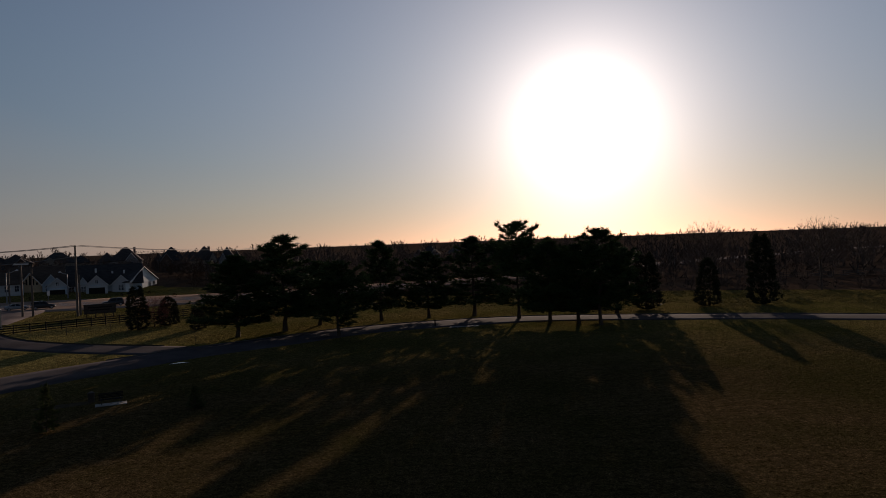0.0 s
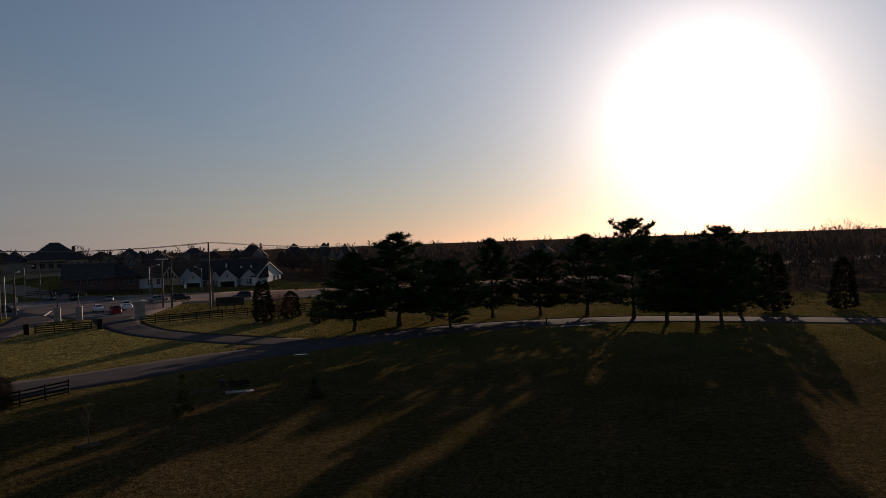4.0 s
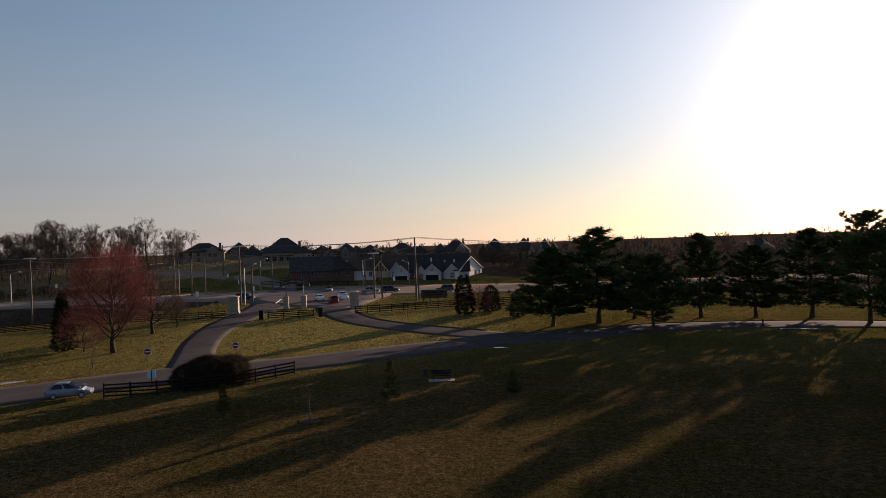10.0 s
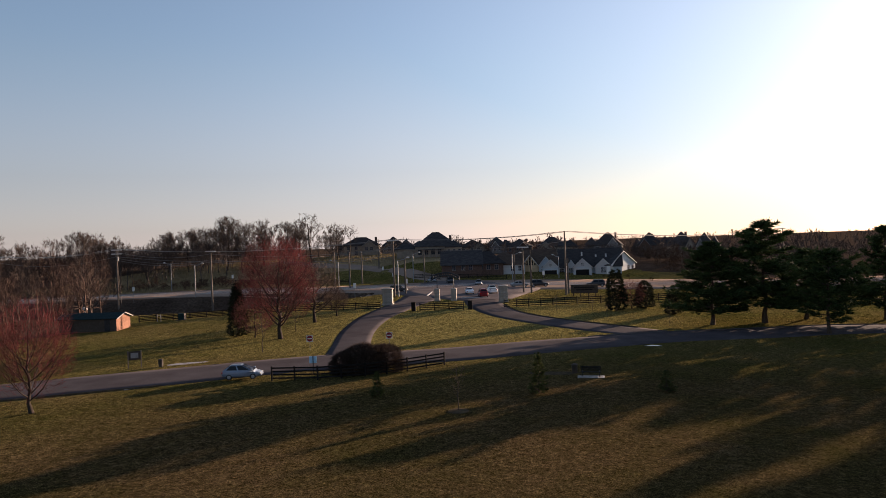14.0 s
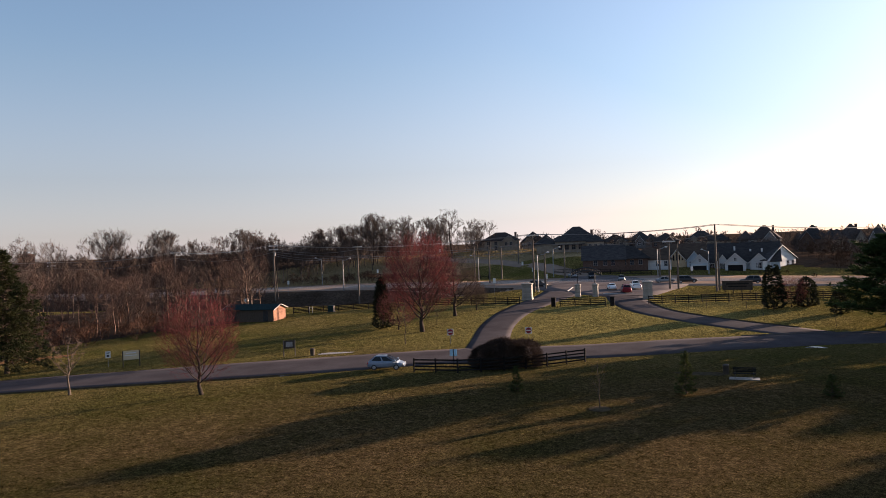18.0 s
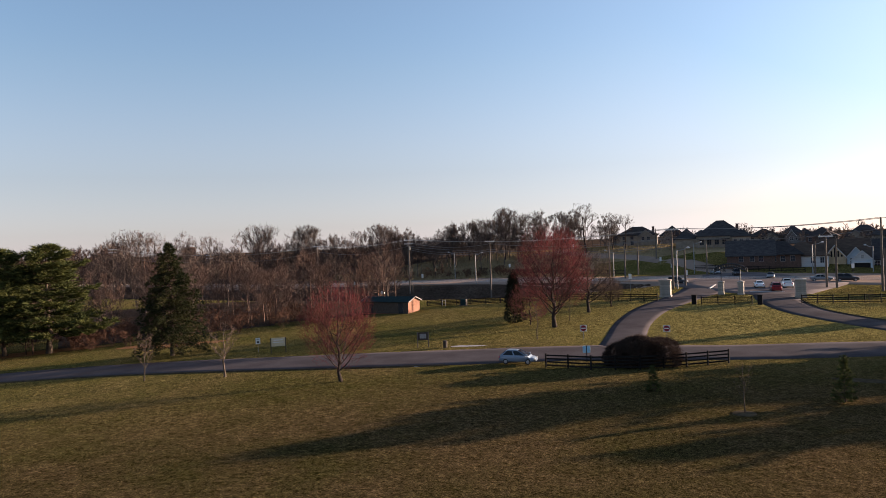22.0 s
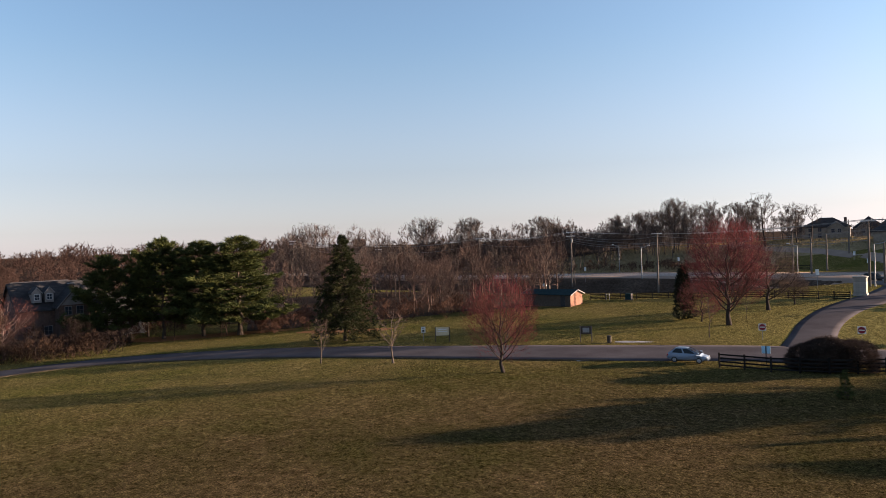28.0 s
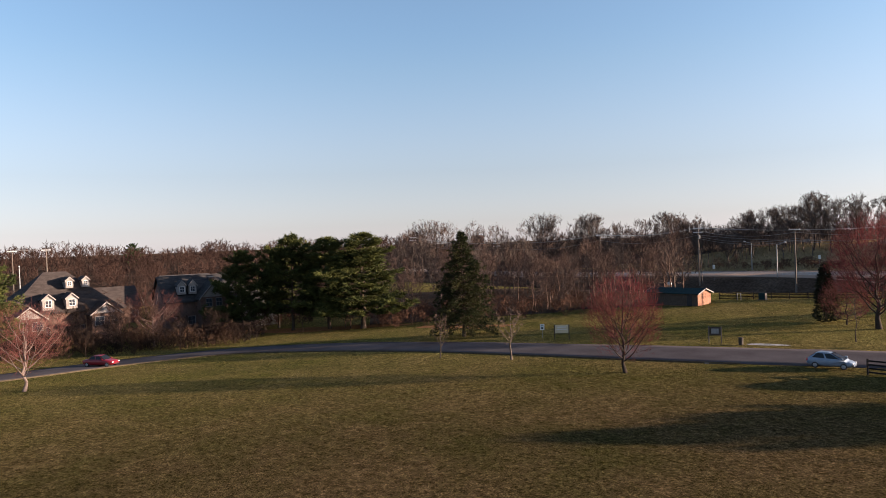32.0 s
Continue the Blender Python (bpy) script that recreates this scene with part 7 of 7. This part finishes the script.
for i, (x, y, top, w, turn) in enumerate(((-168, 238, 14.9, 15, 33), (-169.3, 283.3, 14.5, 17, 30), (-159.7, 288.8, 15.5, 11, 40), (-150.0, 294.0, 14.4, 15, 20), (-136.5, 300.4, 14.6, 19, 25), (-112.9, 310.1, 15.8, 17, 15),
                                          (-98.4, 325.5, 15.2, 16, 20), (-84.5, 328.3, 15.0, 12, 30), (-75.0, 331.5, 14.5, 10, 10), (-122.4, 401.8, 14.8, 13, 15), (-200, 262, 17.5, 14, 40), (26.6, 449.2, 10.5, 17, -5), (44, 448.4, 10.2, 17, 10), (-205, 238, 16.2, 13, 40))):
    z = gz(x, y)
    hgt = top - z
    wall_h = max(2.6, hgt * 0.46)
    wall, roof = SKY_WALLS[i % 3], (SHINGLE, SHINGLE_BROWN)[i % 2]
    hs = house("dark-roofed suburban house on the skyline", x, y, turn, w * 0.72, 11, wall_h, hgt - wall_h, wall, roof, True, "skyline houses", wins=row("f", (-w * 0.25, 0.0), wall_h - 1.3, 1.2, 1.5) + row("r", (-2.5, 2.0), wall_h - 1.3, 1.1, 1.5), chimney=(w * 0.2, 1.5, hgt - 0.2) if i % 2 else None)
    sx = -1 if i % 2 else 1
    part("side_wall", boxed(sx * w * 0.43 - w * 0.2, sx * w * 0.43 + w * 0.2, -3.8, 4.4, -1.5, wall_h - 0.3), wall, hs)
    part("side_roof", hip_roof(w * 0.4, 8.2, wall_h - 0.3, (hgt - wall_h) * 0.72), roof, hs, m=pose(sx * w * 0.43, 0.3, 0))
    wing(hs, pose(-sx * w * 0.16, -4.9, 0), w * 0.30, 3.0, wall_h - 0.2, (hgt - wall_h) * 0.55, wall, roof, ((0, wall_h - 1.4, 1.3, 1.5),), base=-1.0)
# houses in the hollow
h1 = house("large grey-roofed house with white dormers in the hollow", -147.5, -46.8, 120, 19, 15, 5.0, 7.4, BRICK_BROWN, SHINGLE_BROWN, True, "hollow houses", z=-1.9, wins=row("f", (-8, -3.5, 3, 8), 1.6, 1.3, 1.6))
for u, z, v in ((-3.0, 5.9, -6.6), (0.9, 5.9, -6.6), (1.4, 9.6, -3.2), (4.4, 9.6, -2.6)):
    wing(h1, pose(u, v, z), 1.9 if z < 7 else 1.3, 3.2, 1.6 if z < 7 else 1.0, 0.85 if z < 7 else 0.6, AGED_TRIM, SHINGLE_BROWN, ((0, 0.85, 0.95, 1.1),) if z < 7 else ((0, 0.5, 0.6, 0.7),), names=("dormer", "dormer_roof"))
for u, v in ((-6.6, -9.0), (6.0, -9.0)):
    wing(h1, pose(u, v, 1.9), 5.0, 4, 2.5, 2.0, BRICK_BROWN, SHINGLE_BROWN, ((-1.2, 1.2, 1.5, 1.5), (1.2, 1.2, 1.5, 1.5)), base=-3.6)
    part("gable_panel", prism(bmesh.new(), [(-2.1, 2.6), (2.1, 2.6), (0, 4.2)], -2.07, -2.012), AGED_TRIM, h1, "white timbered gable", m=pose(u, v, 1.9))
h2 = house("dark-roofed house with a white and brick gable in the hollow", -156.0, -22.6, 112, 14, 12, 5.8, 4.8, BRICK_BROWN, SHINGLE, False, "hollow houses", z=-2.3, wins=row("f", (-5, -2, 1), 1.8, 1.3, 1.6) + row("r", (-3, 2), 2.0, 1.2, 1.6) + row("r", (0,), 5.6, 1.2, 1.4), chimney=(3.2, -2.0, 10.2))
for u in (-3.6, -1.5):
    wing(h2, pose(u, -4.2, 7.4), 1.5, 2.6, 1.5, 0.9, AGED_TRIM, SHINGLE, ((0, 0.75, 0.8, 1.0),), names=("dormer", "dormer_roof"))
wing(h2, pose(1.7, -6.9, 0), 5.2, 4.5, 6.4, 3.0, BRICK_BROWN, SHINGLE, ((-1.0, 5.4, 1.1, 1.5), (1.0, 5.4, 1.1, 1.5)), base=-1.0)
part("gable_panel", prism(bmesh.new(), [(-2.2, 6.5), (2.2, 6.5), (0, 9.0)], -2.33, -2.265), AGED_TRIM, h2, "white timbered gable", m=pose(1.7, -6.9, 0))
house("grey-roofed house among trees in the hollow", -181.0, -45.0, 118, 10, 9, 6.4, 4.4, BRICK_BROWN, SHINGLE_BROWN, False, "hollow houses", z=-5.4, wins=row("f", (-4, 0, 4), 4.5, 1.2, 1.5))
house("grey-roofed house among trees in the hollow", -183.0, -28.5, 112, 11, 11, 6.6, 4.4, BRICK_BROWN, SHINGLE, False, "hollow houses", z=-3.4, wins=row("f", (-4, 0, 4), 4.5, 1.2, 1.5))
house("small cream house glimpsed behind the pines", -161.0, -9.5, 112, 6.5, 8, 5.0, 3.0, CREAM_SIDING, SHINGLE, False, "hollow houses", z=-2.8, wins=row("f", (-2.5, 2.5), 4.0, 1.2, 1.5))

# pump house on the lawn
shed = thing("pump_house", -120.2, 69.4, 29, "small brick pump house with a green metal roof", "shed")
q = pose(0, 0, 0, 0, 0, 90)
part("wall", gable_shell(4.6, 10.5, 2.25, 0.75), BRICK_ORANGE, shed, m=q)
part("roof", gable_roof(4.6, 10.5, 2.25, 0.75, 0.35, 0.12), GREEN_METAL, shed, m=q)
for s in (-1, 1):
    part("rake_board", prism(bmesh.new(), [(0, 2.98), (s * 2.68, 2.1), (s * 2.68, 2.3), (0, 3.18)], -5.66, -5.6), AGED_TRIM, shed, m=pose(0, 0, 0, 0, 0, 90))
    part("rake_board", prism(bmesh.new(), [(0, 2.98), (s * 2.68, 2.1), (s * 2.68, 2.3), (0, 3.18)], 5.6, 5.66), AGED_TRIM, shed, m=pose(0, 0, 0, 0, 0, 90))
# dark sheet over the long brick wall, standing in for its backlit shade
part("side_wall", boxed(-5.2, 5.2, -2.325, -2.303, 0.0, 2.2), BARK, shed, "dark sheet for the shade on the long wall")
for u in (-3.2, 3.6):
    d = part("door", boxed(u - 0.5, u + 0.5, -2.38, -2.33, 0, 2.05), DARK_METAL, shed, "dark steel door")
    part("handle", tubed([(u + 0.38, -2.44, 0.95), (u + 0.38, -2.44, 1.15)], 0.02, 6), GALV, d)
for k in range(20):
    part("roof_seam", boxed(-5.4 + k * 0.57, -5.36 + k * 0.57, -2.6, -2.56, 2.17, 2.23), GREEN_METAL, shed)
ob = thing("vent_stack", -123.6, 69.6, 29, "white vent stack beside the pump house", "vent")
part("pipe", tubed([(0, 0, -0.2), (0, 0, 3.5)], 0.12), GALV, ob)
part("hood", boxed(-0.3, 0.3, -0.3, 0.3, 3.5, 4.0, bevel=0.05), WHITE_TRIM, ob)
# silo and barn on the far hill
silo = thing("silo", -319.4, 82.8, 0, "round weathered silo above the trees", "silo")
part("drum", tubed([(0, 0, -0.5), (0, 0, 15.6)], 2.4, 20), BRICK_BROWN, silo)
part("dome", tubed([(0, 0, 15.6), (0, 0, 16.0), (0, 0, 16.3)], [2.5, 1.9, 0.4], 20), BRICK_BROWN, silo)
house("weathered dark barn beside the silo", -321, 73, 100, 13, 12, 7, 5.5, BRICK_BROWN, SHINGLE_BROWN, False, "", name="barn")


# ---- grass tufts on the lawn ----
def lawn_tufts():
    g = np.random.default_rng(5)
    n = 190000
    a, d = np.radians(g.uniform(-42, 116, n)), 24.0 + 192.0 * g.uniform(0, 1, n) ** 0.85
    p = np.stack([-np.sin(a) * d, np.cos(a) * d], 1)
    keep = np.ones(n, bool)
    keep &= (d < 138) | (np.degrees(a) < 56)
    keep &= (d < 170) | (np.degrees(a) > 12)
    s = (p[:, 0] + 200) * 0.414 - (p[:, 1] - 119) * 0.910
    keep &= ~((s > 2) & (s < 19) & (p[:, 0] < -105))      # no tufts on the swale bank, where they would catch the sun
    for line in (PARK_ROAD, EXIT_DRIVE, ENTRY_DRIVE, HIGHWAY_LINE, HILL_ROAD, JUNCTION):
        _, _, fine = ribbon(line, 8, 0, 1.5 if line in (PARK_ROAD, EXIT_DRIVE, ENTRY_DRIVE) else 4.0)
        for q in fine:
            keep &= (p[:, 0] - q[0]) ** 2 + (p[:, 1] - q[1]) ** 2 > (q[2] / 2 + 0.6) ** 2
    # tufts gather in patches
    patchy = np.sin(p[:, 0] * 0.31 + 2 * np.sin(p[:, 1] * 0.17)) + np.sin(p[:, 1] * 0.43 + 1.7 * np.sin(p[:, 0] * 0.23))
    keep &= patchy + g.normal(0, 0.9, n) > -1.6
    keep &= (d > 66) | (g.random(n) < 0.4)
    p = p[keep]
    c = np.c_[p, ground_z(p[:, 0], p[:, 1])]
    c = np.repeat(c, 3, axis=0) + np.c_[g.normal(0, 0.22, (len(c) * 3, 2)), np.zeros(len(c) * 3)]
    far = np.hypot(c[:, 0], c[:, 1])
    near, c = c[far < 70], c[far >= 70]
    v, f = blades(near, 1, 0.10, 0.040, 0.8, g)
    tagged(new("grass", mesh_np("grass", v, f, TUFT_NEAR)), "short browner tufts of straw and green grass close by", "grass", kind="stuff")
    far = np.hypot(c[:, 0], c[:, 1])
    v, f = blades(c[far < 140], 1, 0.13, 0.058, 0.8, g)
    w, k = blades(c[far >= 140], 1, 0.22, 0.11, 0.8, g)
    v, f = np.concatenate([v, w]), np.concatenate([f, k + len(v)])
    ob = new("grass", mesh_np("grass", v, f, TUFT))
    tagged(ob, "loose tufts of straw and green grass on the lawn", "grass", kind="stuff")


TUFT_NEAR = mat("worn_grass_tufts", (0.066, 0.050, 0.020), (0.108, 0.078, 0.034), 0.25, 0.95, bscale=0.6, fine=0.25, trans=0.10, spec=0.0)
TUFT = mat("grass_tufts", (0.068, 0.060, 0.022), (0.108, 0.088, 0.034), 0.25, 0.95, bscale=0.6, fine=0.25, trans=0.16, spec=0.0)
lawn_tufts()


def field_straw():
    """Tall dry grass on the slope beyond the highway."""
    g = np.random.default_rng(8)
    n = 55000
    a, d = np.radians(g.uniform(36, 80, n)), np.sqrt(g.uniform(205.0 ** 2, 300.0 ** 2, n))
    p = np.stack([-np.sin(a) * d, np.cos(a) * d], 1)
    keep = np.ones(n, bool)
    keep &= (p[:, 0] + 200) * 0.414 - (p[:, 1] - 119) * 0.910 < -24
    keep &= (np.degrees(a) > 45) | (d > 252)
    for line in (HILL_ROAD, JUNCTION):
        _, _, fine = ribbon(line, 8, 0, 3)
        for q in fine:
            keep &= (p[:, 0] - q[0]) ** 2 + (p[:, 1] - q[1]) ** 2 > (q[2] / 2 + 1.5) ** 2
    p = p[keep]
    v, f = blades(np.c_[p, ground_z(p[:, 0], p[:, 1])], 1, 0.75, 0.22, 0.9, g)
    tagged(new("dry_grass", mesh_np("dry_grass", v, f, STRAW)), "tall straw-coloured grass on the slope beyond the highway", "dry grass", kind="stuff")


field_straw()
